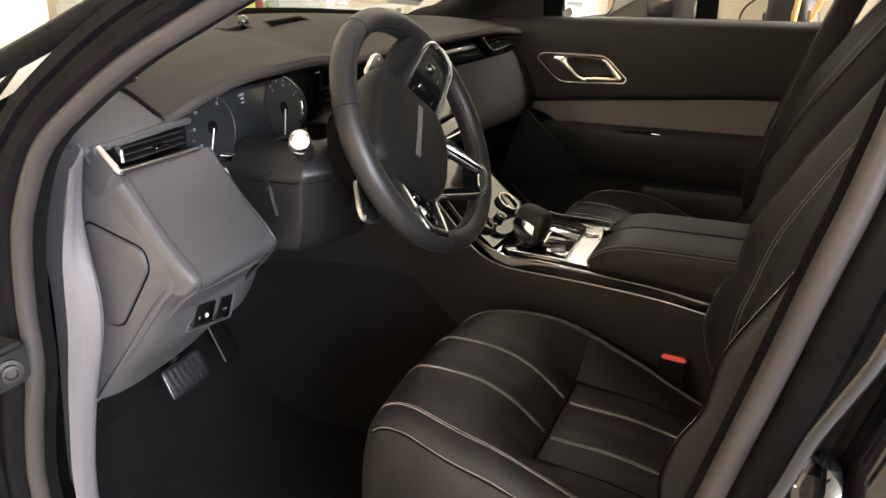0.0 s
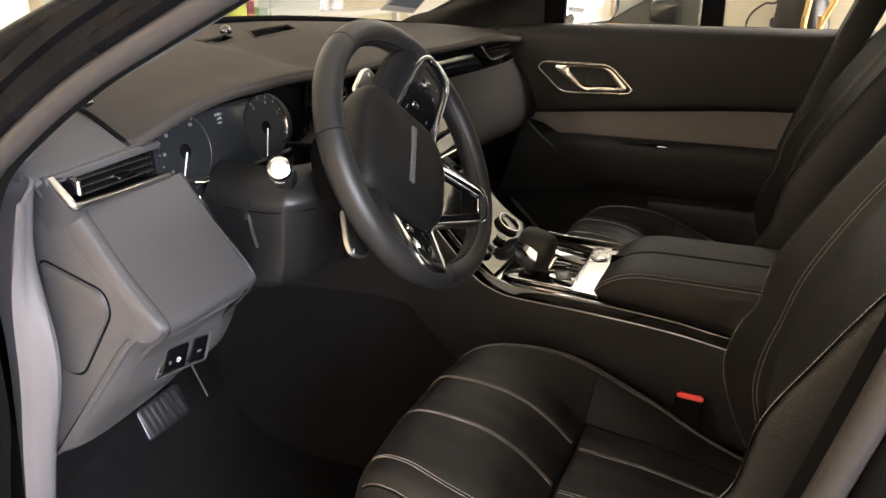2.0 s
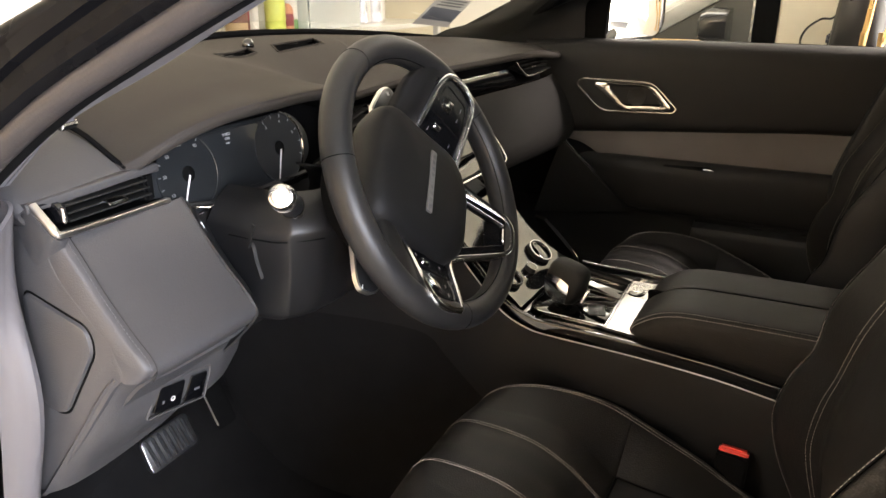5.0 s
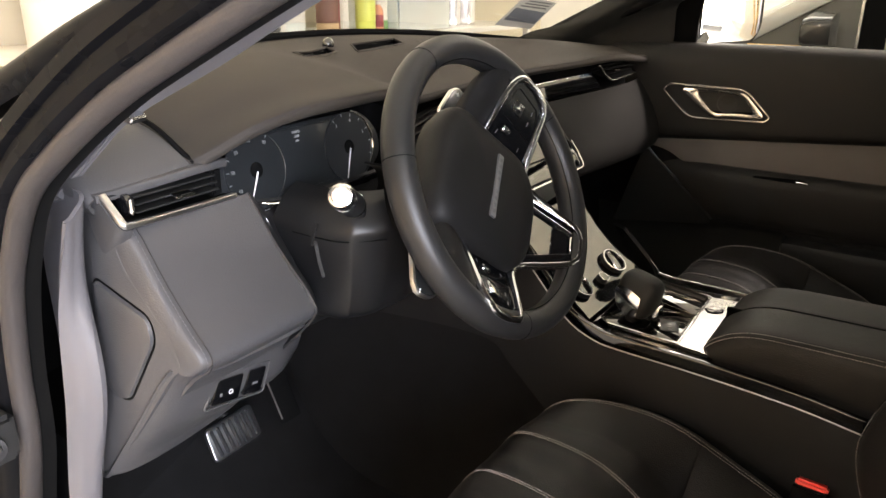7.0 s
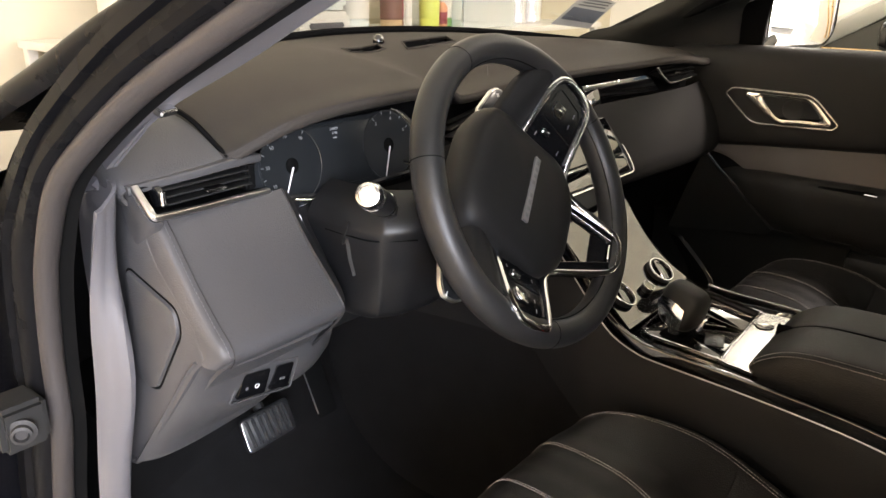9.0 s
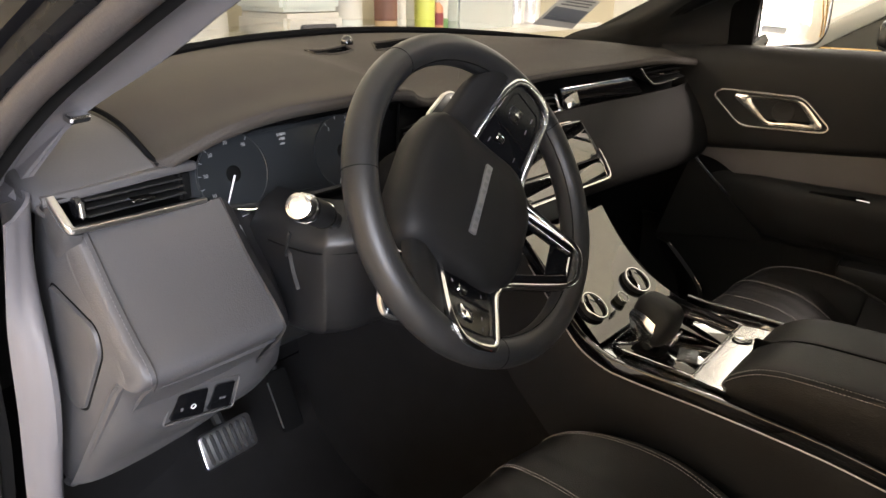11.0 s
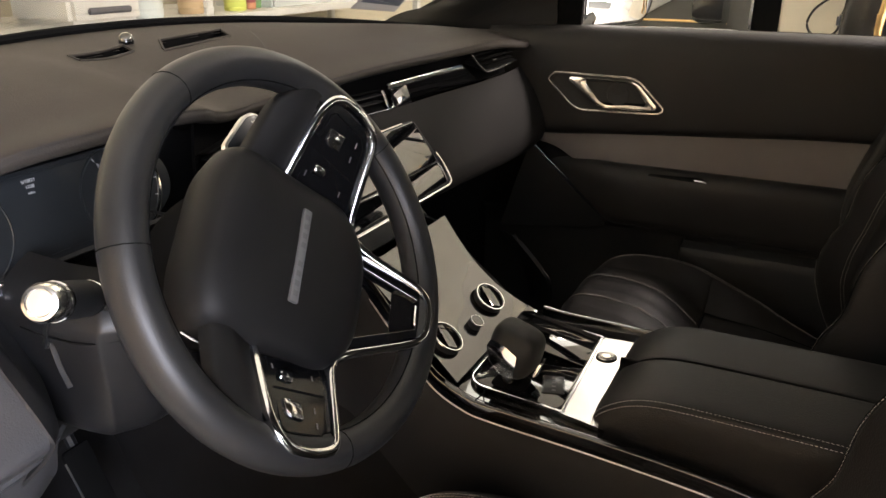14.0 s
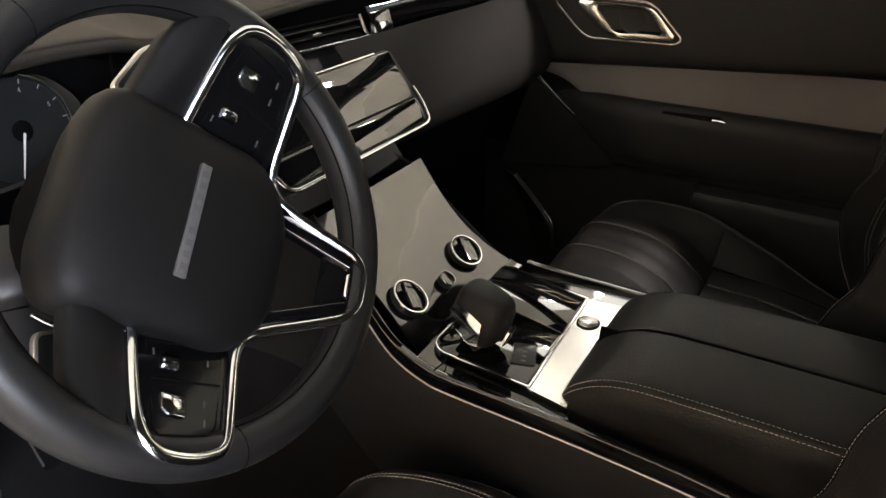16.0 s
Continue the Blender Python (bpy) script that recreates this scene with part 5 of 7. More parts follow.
part("right_stalk", tube(spline([CW @ Vector(p) for p in ((0.055, 0.02, -0.09), (0.11, 0.035, -0.075), (0.16, 0.05, -0.06))], 4), 0.009, 10), BLACK, column)

WM = CW @ pose(0, 0, 0, 0, 0, 45)
wheel = thing("steering_wheel", WM, "black leather steering wheel turned to one side, with chrome spoke trim", "steering wheel")
# centre line of the chrome trim on one half: from the hub out round the key pad and down the lower spoke
HALF = [(0.083, 0.002, -0.036), (0.118, 0.003, -0.016), (0.143, 0.002, -0.002), (0.157, -0.005, 0.004), (0.164, -0.018, 0.006), (0.163, -0.04, 0.006), (0.156, -0.060, 0.004), (0.147, -0.0685, 0.0), (0.120, -0.073, -0.012), (0.078, -0.081, -0.032), (0.064, -0.089, -0.036), (0.054, -0.104, -0.034), (0.040, -0.138, -0.018), (0.029, -0.163, -0.004), (0.016, -0.173, 0.0)]


def smooth_line(pts, n=4, rounds=3):
    fine = []
    for a, b in zip(pts, pts[1:]):
        fine += [tuple(Vector(a).lerp(Vector(b), i / n)) for i in range(n)]
    fine.append(tuple(pts[-1]))
    for _ in range(rounds):
        fine = [fine[0]] + [tuple((Vector(fine[i - 1]) + 2 * Vector(fine[i]) + Vector(fine[i + 1])) / 4) for i in range(1, len(fine) - 1)] + [fine[-1]]
    return fine


TRIM = smooth_line(HALF + [(-x, y, z) for x, y, z in HALF[::-1]], 4, 2)


RC = Vector((0.003, -0.0124, -0.015))
R0 = 0.1665
part("rim", sweep([RC + Vector((R0 * math.cos(a), R0 * math.sin(a), 0)) for a in np.linspace(0, math.tau, 129)[:-1]], [(0.0166 * math.cos(b), 0.0185 * math.sin(b)) for b in np.linspace(0, math.tau, 25)[:-1]], True), RIM_LEATHER, wheel, "black leather rim", local=True)
part("rim_seam", tube([RC + Vector(((R0 - 0.0150) * math.cos(a), (R0 - 0.0150) * math.sin(a), 0.0086)) for a in np.linspace(0, math.tau, 97)[:-1]], 0.0007, 5, True), MATT, wheel, local=True)
for a in (66, 114, 205, 335):
    a = radians(a)
    c, sd = RC + Vector((R0 * math.cos(a), R0 * math.sin(a), 0)), Vector((math.cos(a), math.sin(a), 0))
    part("rim_joint", tube([c + sd * 0.0168 * math.cos(b) + Vector((0, 0, 0.0185 * math.sin(b))) for b in np.linspace(0, math.tau, 17)[:-1]], 0.0005, 5, True, up=(-math.sin(a), math.cos(a), 0)), MATT, wheel, local=True)
hub_outline = rounded([(-0.046, -0.111), (0.046, -0.111), (0.086, -0.076), (0.083, 0.0), (0.086, 0.062), (0.05, 0.076), (-0.05, 0.076), (-0.086, 0.062), (-0.083, 0.0), (-0.086, -0.076)], [0.035, 0.035, 0.035, 0.05, 0.025, 0.035, 0.035, 0.025, 0.05, 0.035], 6)
hub_bm, prev = bmesh.new(), None
for s, z in ((0.94, -0.075), (1.0, -0.055), (0.995, -0.043), (0.965, -0.033), (0.91, -0.026), (0.82, -0.021), (0.65, -0.017), (0.4, -0.0145), (0.15, -0.0135)):
    ring = [hub_bm.verts.new((x * s, y * s, z)) for x, y in hub_outline]
    if prev:
        for j in range(len(ring)):
            hub_bm.faces.new([prev[j], prev[(j + 1) % len(ring)], ring[(j + 1) % len(ring)], ring[j]])
    prev = ring
hub_bm.faces.new(prev)
hub = part("airbag_cover", hub_bm, HUB_LEATHER, wheel, "black leather airbag cover", local=True)
part("cover_groove", tube([(x * 0.985, y * 0.985, -0.0385) for x, y in inset(hub_outline, 0.003)], 0.0009, 5, True), MATT, hub)
badge = part("badge", slab(rounded([(-0.044, -0.0045), (0.044, -0.0045), (0.044, 0.0045), (-0.044, 0.0045)], 0.001), pose(0, -0.010, -0.0145), 0.003, 0.0006), BADGE, hub, "dull metal badge bar")
for k in range(9):
    if k != 4:
        part("badge_bar", rbox((-0.0385 + 0.009 * k, -0.0125, -0.0117), (-0.0335 + 0.009 * k, -0.0075, -0.0114), 0), BADGE_DARK, badge)
part("hub_back", lathe([(0.07, -0.12), (0.075, -0.10), (0.07, -0.066), (0.06, -0.06)], pose(0, 0.0, 0), 28), MATT, wheel, local=True)


def pad_pt(s, u, v):
    """A point on a key pad: u from the hub outwards, v from the upper edge down."""
    top = Vector((0.080 + 0.080 * u, 0.001 - 0.006 * u * u, -0.041 + 0.046 * u ** 0.8))
    low = Vector((0.068 + 0.086 * u, -0.084 + 0.020 * u, -0.041 + 0.044 * u ** 0.8))
    p = top.lerp(low, v)
    return Vector((s * p.x, p.y, p.z - 0.0035))


def pad_frame(s, u, v):
    o = pad_pt(s, u, v)
    return frame_of(o, pad_pt(s, u + 0.05 * s, v), pad_pt(s, u, v - 0.05))


def spoke_side(s):
    """Leather arm, gloss key pad and keys of one side spoke."""
    rows = [[(s * 0.166, 0.003, 0.000), (s * 0.165, 0.012, 0.001), (s * 0.162, 0.020, -0.001), (s * 0.158, 0.026, -0.008), (s * 0.158, 0.029, -0.02)],
            [(s * 0.150, 0.006, -0.004), (s * 0.146, 0.020, -0.004), (s * 0.140, 0.032, -0.008), (s * 0.134, 0.042, -0.014), (s * 0.133, 0.045, -0.026)],
            [(s * 0.118, 0.006, -0.018), (s * 0.114, 0.022, -0.016), (s * 0.108, 0.034, -0.019), (s * 0.102, 0.046, -0.026), (s * 0.101, 0.050, -0.038)],
            [(s * 0.086, 0.006, -0.036), (s * 0.080, 0.024, -0.031), (s * 0.072, 0.038, -0.031), (s * 0.064, 0.052, -0.036), (s * 0.062, 0.056, -0.048)],
            [(s * 0.060, 0.000, -0.044), (s * 0.052, 0.026, -0.042), (s * 0.044, 0.042, -0.042), (s * 0.036, 0.060, -0.046), (s * 0.034, 0.064, -0.056)]]
    part("spoke_arm", loft(rows if s > 0 else [r[::-1] for r in rows], 5, 5, thick=0.012), HUB_LEATHER, wheel, local=True, sharp=70)
    grid = [[pad_pt(s, u, v) for v in np.linspace(0.0, 1.0, 8)] for u in np.linspace(-0.12, 1.0, 12)]
    p = part("key_pad", sheet(grid if s > 0 else [r[::-1] for r in grid], 0.01), KEY_BLACK, wheel, "gloss black key pad", local=True)
    # recessed key field, a bright ribbed roller and a bright switch
    field = [pad_pt(s, u, v) + Vector((0, 0, 0.0006)) for u, v in ((0.10, 0.14), (0.84, 0.12), (0.90, 0.20), (0.88, 0.80), (0.80, 0.88), (0.10, 0.88))]
    part("key_outline", tube(field, 0.0006, 5, True), MATT, p)
    part("key_split", tube([pad_pt(s, 0.44, v) + Vector((0, 0, 0.0005)) for v in (0.14, 0.5, 0.88)], 0.0006, 5), MATT, p)
    kf = pad_frame(s, 0.30, 0.34)
    part("roller", lathe([(0.0045, -0.006), (0.0052, -0.005), (0.0052, 0.005), (0.0045, 0.006)], kf @ pose(0, 0, -0.001, 90, 0, 0), 18), CHROME, p, "bright ribbed roller")
    for k in range(-2, 3):
        part("roller_rib", tube([kf @ Vector((0.0012 * k, y, 0.0043)) for y in (-0.0052, 0.0, 0.0052)], 0.00028, 4), MATT, p)
    part("key", slab(rounded([(-0.008, -0.009), (0.008, -0.009), (0.008, 0.009), (-0.003, 0.009), (-0.008, 0.003)], 0.0015), pad_frame(s, 0.66, 0.36) @ pose(0, 0, -0.001), 0.0035, 0.0012), CHROME, p, "bright rocker key")
    for u, v in ((0.2, 0.2), (0.25, 0.74), (0.62, 0.72), (0.78, 0.74)):
        part("key_symbol", rbox((-0.0028, -0.0006, 0.0), (0.0028, 0.0006, 0.0005), 0, pad_frame(s, u, v)), HARD, p)


spoke_side(1)
spoke_side(-1)
# open lower spoke: gloss bars inside the trim, joined by a broad foot
def bar_pt(s, k):
    return Vector((s * (0.048 - 0.026 * k), -0.100 - 0.062 * k, -0.042 + 0.036 * k))


low_spoke = part("lower_spoke", loft([[Vector((x, -0.142 - 0.0 * x, -0.024)) for x in (-0.036, -0.015, 0.015, 0.036)], [Vector((x, -0.155, -0.012)) for x in (-0.031, -0.015, 0.015, 0.031)], [Vector((x, -0.170, -0.005)) for x in (-0.026, -0.012, 0.012, 0.026)]], 4, 4, thick=-0.010), PIANO, wheel, "gloss black foot of the open lower spoke", local=True)
for s in (1, -1):
    part("spoke_bar", sweep([bar_pt(s, k) for k in (-0.15, 0.2, 0.5, 0.8, 1.0)], rounded([(-0.008, -0.010), (0.008, -0.010), (0.008, 0.002), (-0.008, 0.002)], 0.002, 3)), PIANO, low_spoke)
part("lower_spoke_inlay", slab(rounded([(-0.014, -0.004), (0.014, -0.004), (0.010, 0.005), (-0.010, 0.005)], 0.002), pose(0, -0.162, -0.0085, 28), 0.002, 0.0006), SATIN, low_spoke)
for s in (1, -1):
    po = [(s * 0.080, -0.004), (s * 0.142, -0.012), (s * 0.154, 0.000), (s * 0.157, 0.020), (s * 0.146, 0.030), (s * 0.100, 0.044)]
    if s < 0:
        po = [(x * 0.94, y) for x, y in po]
    po = rounded(po if s > 0 else po[::-1], 0.008)
    pd = part("shift_paddle", slab(po, pose(0, 0.004, -0.080), 0.006, 0.002), VENT_METAL, wheel, "satin metal shift paddle behind the wheel", local=True)
    part("paddle_inset", slab(inset(po, 0.0028), pose(0, 0.004, -0.0745), 0.0015, 0.0005), LCD, pd)
    part("paddle_sign", rbox((s * 0.143 - 0.003, 0.0222, -0.0732), (s * 0.143 + 0.003, 0.0234, -0.0726), 0), MARK, pd)
    if s > 0:
        part("paddle_sign", rbox((0.1424, 0.0198, -0.0732), (0.1436, 0.0258, -0.0726), 0), MARK, pd)
part("chrome_trim", sweep(TRIM, [(0.0040, -0.008), (0.0044, -0.0015), (0.0038, 0.0010), (0.0020, 0.0024), (0.0, 0.0028), (-0.0020, 0.0024), (-0.0038, 0.0010), (-0.0044, -0.0015), (-0.0040, -0.008)]), CHROME, wheel, "chrome spoke trim", local=True)
part("hub_line", tube(spline([(-0.084, 0.003, -0.036), (-0.0885, 0.016, -0.040), (-0.0915, 0.034, -0.043), (-0.0925, 0.050, -0.045), (-0.0895, 0.063, -0.047)], 4), 0.0015, 6), CHROME, wheel, local=True)

# ---- pedals ----
pedals = thing("brake_pedal", pose(-0.46, 0.98, 0.40), "metal-faced brake pedal with rubber ribs", "pedal", "pedals")
PMX = frame_of((-0.435, 0.955, 0.628), (-0.35, 0.955, 0.632), (-0.435, 0.995, 0.70))
part("pedal_plate", slab(rounded([(-0.052, -0.035), (0.048, -0.035), (0.052, 0.022), (-0.046, 0.022)], 0.01), PMX, 0.007, 0.003), STEEL, pedals)
for k in range(7):
    part("rubber_rib", rbox((-0.041 + 0.0125 * k, -0.030, 0.006), (-0.034 + 0.0125 * k, 0.018, 0.0105), 0.002, PMX), RUBBER_DARK, pedals)
part("pedal_arm", tube(spline([(-0.43, 0.975, 0.64), (-0.42, 1.05, 0.72), (-0.41, 1.07, 0.86)], 4), 0.010, 8), BLACK, pedals)
acc = thing("accelerator_pedal", pose(-0.31, 1.0, 0.40), "slim metal-edged accelerator pedal", "pedal", "pedals")
AM = frame_of((-0.295, 0.98, 0.62), (-0.27, 0.98, 0.62), (-0.295, 1.02, 0.70))
part("pedal_plate", slab(rounded([(-0.022, -0.05), (0.022, -0.05), (0.024, 0.06), (-0.020, 0.06)], 0.008), AM, 0.006, 0.002), MATT, acc)
part("pedal_edge", tube([AM @ Vector((-0.022, v, 0.006)) for v in (-0.04, 0.0, 0.045)], 0.0016, 6), STEEL, acc, "bright edge")
part("pedal_arm", tube(spline([(-0.29, 1.0, 0.65), (-0.28, 1.06, 0.74), (-0.28, 1.07, 0.86)], 4), 0.008, 8), BLACK, acc)

# ---- centre console ----
console = thing("centre_console", pose(0, 0.3, 0.3), "centre console with gloss black top and leather sides", "centre console")
EDGE = [(0.145, -0.35, 0.775), (0.145, -0.1, 0.79), (0.145, 0.06, 0.810), (0.145, 0.154, 0.8235), (0.145, 0.28, 0.832), (0.143, 0.40, 0.835), (0.141, 0.44, 0.839), (0.136, 0.485, 0.856), (0.128, 0.53, 0.895), (0.120, 0.575, 0.938), (0.114, 0.61, 0.972)]
for s in (-1, 1):
    e = [(s * x, y, z) for x, y, z in (EDGE if s < 0 else EDGE[:7])]
    part("edge_trim", sweep(spline(e, 6), rounded([(-0.006, -0.017), (0.006, -0.017), (0.006, 0.002), (0.003, 0.005), (-0.006, 0.005)], 0.0025, 3)), PIANO, console, "gloss black edge trim")
    part("bright_line", tube([(x + s * 0.0066, y, z - 0.0155) for x, y, z in spline(e, 6)], 0.0010, 6), DULL, console, "slim satin metal line")
    side = EDGE + [(0.120, 0.67, 0.985), (0.132, 0.78, 0.985), (0.145, 0.95, 0.97), (0.15, 1.08, 0.95)]
    wall = [[(s * (x + 0.002), y, z - 0.016) for x, y, z in side],
            [(s * (x + 0.010), y - 0.002, z - 0.035) for x, y, z in side],
            [(s * (x + 0.018), y + 0.006, z - 0.09) for x, y, z in side],
            [(s * (x + 0.020), y + 0.012, 0.56 + 0.75 * (z - 0.70)) for x, y, z in side]]
    part("side_panel", loft(wall if s < 0 else [w[::-1] for w in wall], 4, 4, thick=-0.004), SIDE_SKIN, console, "black soft side panel")
    skirt = [[(s * (x + 0.012), y + 0.012, 0.565 + 0.75 * (z - 0.70)) for x, y, z in side], [(s * (x + 0.010), y + 0.02, 0.45) for x, y, z in side], [(s * (x + 0.012), y + 0.03, 0.31) for x, y, z in side]]
    part("carpet_skirt", loft(skirt if s < 0 else [w[::-1] for w in skirt], 3, 3, thick=-0.004), CARPET, console, "black carpet below the side panel")
TZ = 0.832
part("top_plate", loft([[(x, y, z) for x in (-0.140, -0.07, 0.0, 0.07, 0.140)] for y, z in ((0.27, TZ), (0.36, TZ), (0.44, TZ), (0.467, TZ + 0.006))], 4, 4, thick=0.004), PIANO, console, "gloss black console top")
part("top_gap", sweep([(-0.145, 0.425, 0.8415), (-0.118, 0.425, 0.8375), (-0.105, 0.432, 0.837)], [(-0.0007, -0.0006), (0.0007, -0.0006), (0.0007, 0.0006), (-0.0007, 0.0006)]), MATT, console)
tray = rounded([(-0.117, 0.322), (0.092, 0.331), (0.110, 0.448), (0.098, 0.464), (-0.092, 0.456), (-0.108, 0.442)], [0.003, 0.003, 0.012, 0.012, 0.012, 0.012])
part("tray_frame", hoop(tray, pose(0, 0, TZ + 0.0025), 0.0026, 0.0055), CHROME, console, "thin chrome frame round the gear selector")
part("tray_lid", slab(rounded([(-0.002, 0.331), (0.088, 0.335), (0.104, 0.446), (0.094, 0.459), (0.012, 0.456)], 0.004), pose(0, 0.333, TZ + 0.0045, 5, 0, 0) @ pose(0, -0.333, 0), 0.0032, 0.0006), PIANO, console, "gloss black tray lid")
part("gear_panel", slab(rounded([(-0.112, 0.327), (-0.005, 0.331), (0.008, 0.455), (-0.089, 0.451), (-0.104, 0.439)], 0.004), pose(0, 0, TZ + 0.0035), 0.0030, 0.0006), PIANO, console)
part("metal_plate", loft([[(-0.128, 0.276, TZ + 0.007), (-0.02, 0.279, TZ + 0.007), (0.094, 0.283, TZ + 0.007)], [(-0.1255, 0.290, TZ + 0.0072), (-0.02, 0.293, TZ + 0.0072), (0.0925, 0.297, TZ + 0.0072)], [(-0.118, 0.3255, TZ + 0.0062), (-0.02, 0.3305, TZ + 0.0062), (0.090, 0.3350, TZ + 0.0062)]], 5, 5, thick=0.005), SATIN, console, "brushed satin metal plate")
button = part("start_button", lathe([(0.0125, 0.004), (0.0125, 0.0088), (0.0115, 0.0096), (0.0105, 0.0090), (0.001, 0.0092)], pose(0.036, 0.312, TZ), 28), SATIN, console, "round metal button")
part("button_gap", lathe([(0.0142, 0.0), (0.0142, 0.0082), (0.0135, 0.0084), (0.0126, 0.0082)], pose(0.036, 0.312, TZ), 28), MATT, button)
sel = part("gear_display", slab(rounded([(-0.020, -0.013), (0.020, -0.013), (0.020, 0.013), (-0.020, 0.013)], 0.003), pose(-0.063, 0.353, TZ + 0.0064, 0, 0, 18), 0.0012, 0.0004), LCD, console)
part("gear_display_frame", hoop(rounded([(-0.0212, -0.0142), (0.0212, -0.0142), (0.0212, 0.0142), (-0.0212, 0.0142)], 0.003), pose(-0.063, 0.353, TZ + 0.0064, 0, 0, 18), 0.0006, 0.0015, bevel=0.0002), DGREY, sel)
for k in range(4):
    part("gear_mark", rbox((-0.0155 + 0.009 * k, -0.003, 0.001), (-0.0125 + 0.009 * k, 0.002, 0.0014), 0, pose(-0.063, 0.353, TZ + 0.0064, 0, 0, 18)), HARD, sel)

# gear selector: dark leather head with a bright side blade
selector = thing("gear_selector", pose(-0.075, 0.405, TZ + 0.005), "short gear selector with leather head and bright side", "gear selector")
part("selector_base", slab(rounded([(-0.020, -0.024), (0.020, -0.024), (0.020, 0.024), (-0.020, 0.024)], 0.012), pose(-0.080, 0.404, TZ + 0.003), 0.004, 0.002), MATT, selector)
part("selector_neck", tube([(-0.078, 0.405, TZ + 0.008), (-0.076, 0.402, TZ + 0.028)], 0.014, 14), PIANO, selector)
hd = []
SH = Matrix.Translation((-0.072, 0.402, TZ + 0.052)) @ pose(0, 0, 0, 14, 0, -8)
for v in np.linspace(-math.pi / 2, math.pi / 2, 13):
    ring = []
    for u in np.linspace(0, math.tau, 25):
        cx, cy = math.copysign(abs(math.cos(u)) ** 0.6, math.cos(u)), math.copysign(abs(math.sin(u)) ** 0.6, math.sin(u))
        w = abs(math.cos(v)) ** 0.38
        ring.append(SH @ Vector(((0.026 - 0.003 * math.sin(v)) * cx * w, (0.033 + 0.002 * math.sin(v)) * cy * w, 0.033 * math.copysign(abs(math.sin(v)) ** 0.8, math.sin(v)))))
    hd.append(ring)
hb = sheet(hd)
bmesh.ops.remove_doubles(hb, verts=hb.verts, dist=0.0004)
head = part("selector_head", hb, BLACK, selector, "dark leather selector head", sharp=80)
part("selector_blade", loft([[SH @ Vector(p) for p in r] for r in ([(-0.0275, -0.014, 0.008), (-0.0278, 0.006, 0.013), (-0.0255, 0.026, 0.011)], [(-0.0305, -0.017, -0.006), (-0.0305, 0.006, -0.002), (-0.0275, 0.028, -0.002)], [(-0.0275, -0.017, -0.024), (-0.0275, 0.0, -0.029), (-0.0245, 0.018, -0.023)])], 5, 5, thick=0.004), CHROME, head, "bright metal side blade")
part("selector_back_blade", loft([[SH @ Vector(p) for p in r] for r in ([(0.000, -0.0355, -0.004), (0.008, -0.0355, -0.004), (0.015, -0.0335, -0.003)], [(-0.006, -0.0335, -0.022), (0.002, -0.0340, -0.023), (0.011, -0.0325, -0.022)])], 5, 3, thick=0.003), CHROME, head, "bright metal back blade")

# sloping gloss panel with the climate knobs
stack = thing("climate_panel", pose(0, 0.53, 0.86), "sloping gloss black climate panel with rotary knobs", "control panel")


def stack_pt(x, s):
    y = 0.462 + 0.142 * s
    z = TZ + 0.010 + 0.128 * s + 0.010 * (s * s - s) - 0.018 * math.sin(math.pi * s) * (0.45 + 0.55 * math.cos(x / 0.12 * 1.3))
    return Vector((x * (1.0 - 0.06 * s - 0.09 * math.sin(math.pi * s)), y, z))


part("panel", loft([[stack_pt(x, s) for x in (-0.124, -0.08, -0.03, 0.03, 0.08, 0.124)] for s in (0, 0.2, 0.4, 0.6, 0.8, 1.0)], 5, 5, thick=-0.004), PIANO, stack, "gloss black panel")
part("panel_side", loft([[stack_pt(0.124, s) for s in (0, 0.33, 0.66, 1.0)], [stack_pt(0.124, s) + Vector((0.006, 0.06, -0.05)) for s in (0, 0.33, 0.66, 1.0)]], 4, 3, thick=0.003), BLACK, stack)


def knob(x, s, r, h, ring):
    p = stack_pt(x, s)
    d1, d2 = stack_pt(x + 0.01, s) - p, stack_pt(x, s + 0.05) - p
    n = d1.cross(d2).normalized()
    m = Matrix.Translation(p - n * 0.003) @ n.to_track_quat("Z", "Y").to_matrix().to_4x4()
    k = part("knob", lathe([(r * 1.02, 0), (r * 1.02, h * 0.3), (r, h * 0.34), (r * 0.98, h), (r * 0.9, h + 0.001)], m, 36), BLACK, stack, "black rotary knob")
    part("knob_ring", lathe([(r * 0.90, h), (r * 0.915, h + 0.002), (r * 0.975, h + 0.002), (r * 0.995, h)], m, 36), CHROME, k, "bright metal ring")
    part("knob_face", lathe([(r * 0.82, h + 0.0012), (r * 0.8, h + 0.0014), (0.001, h + 0.0012)], m, 36), PIANO, k, "gloss black knob face")


knob(-0.083, 0.31, 0.0245, 0.015, 1)
knob(0.073, 0.31, 0.0245, 0.015, 1)
knob(-0.002, 0.24, 0.0105, 0.016, 1)
for k in range(2):
    a, b = stack_pt(0.10, 0.74 - 0.06 * k), stack_pt(0.118, 0.74 - 0.06 * k)
    part("panel_mark", tube([a + Vector((0, -0.002, 0.002)), b + Vector((0, -0.002, 0.002))], 0.0006, 4), HARD, stack)

# armrest box: two padded lids with a split and pale stitching
arm = thing("armrest_box", pose(0, 0.1, 0.78), "black leather armrest box with a split lid", "armrest")


ARM_PROFILE = [(0.2915, 0.822), (0.290, 0.836), (0.285, 0.847), (0.277, 0.857), (0.265, 0.866), (0.248, 0.8755), (0.225, 0.882), (0.19, 0.885), (0.10, 0.886), (0.0, 0.886), (-0.12, 0.884), (-0.26, 0.88)]
LOW = 0.818


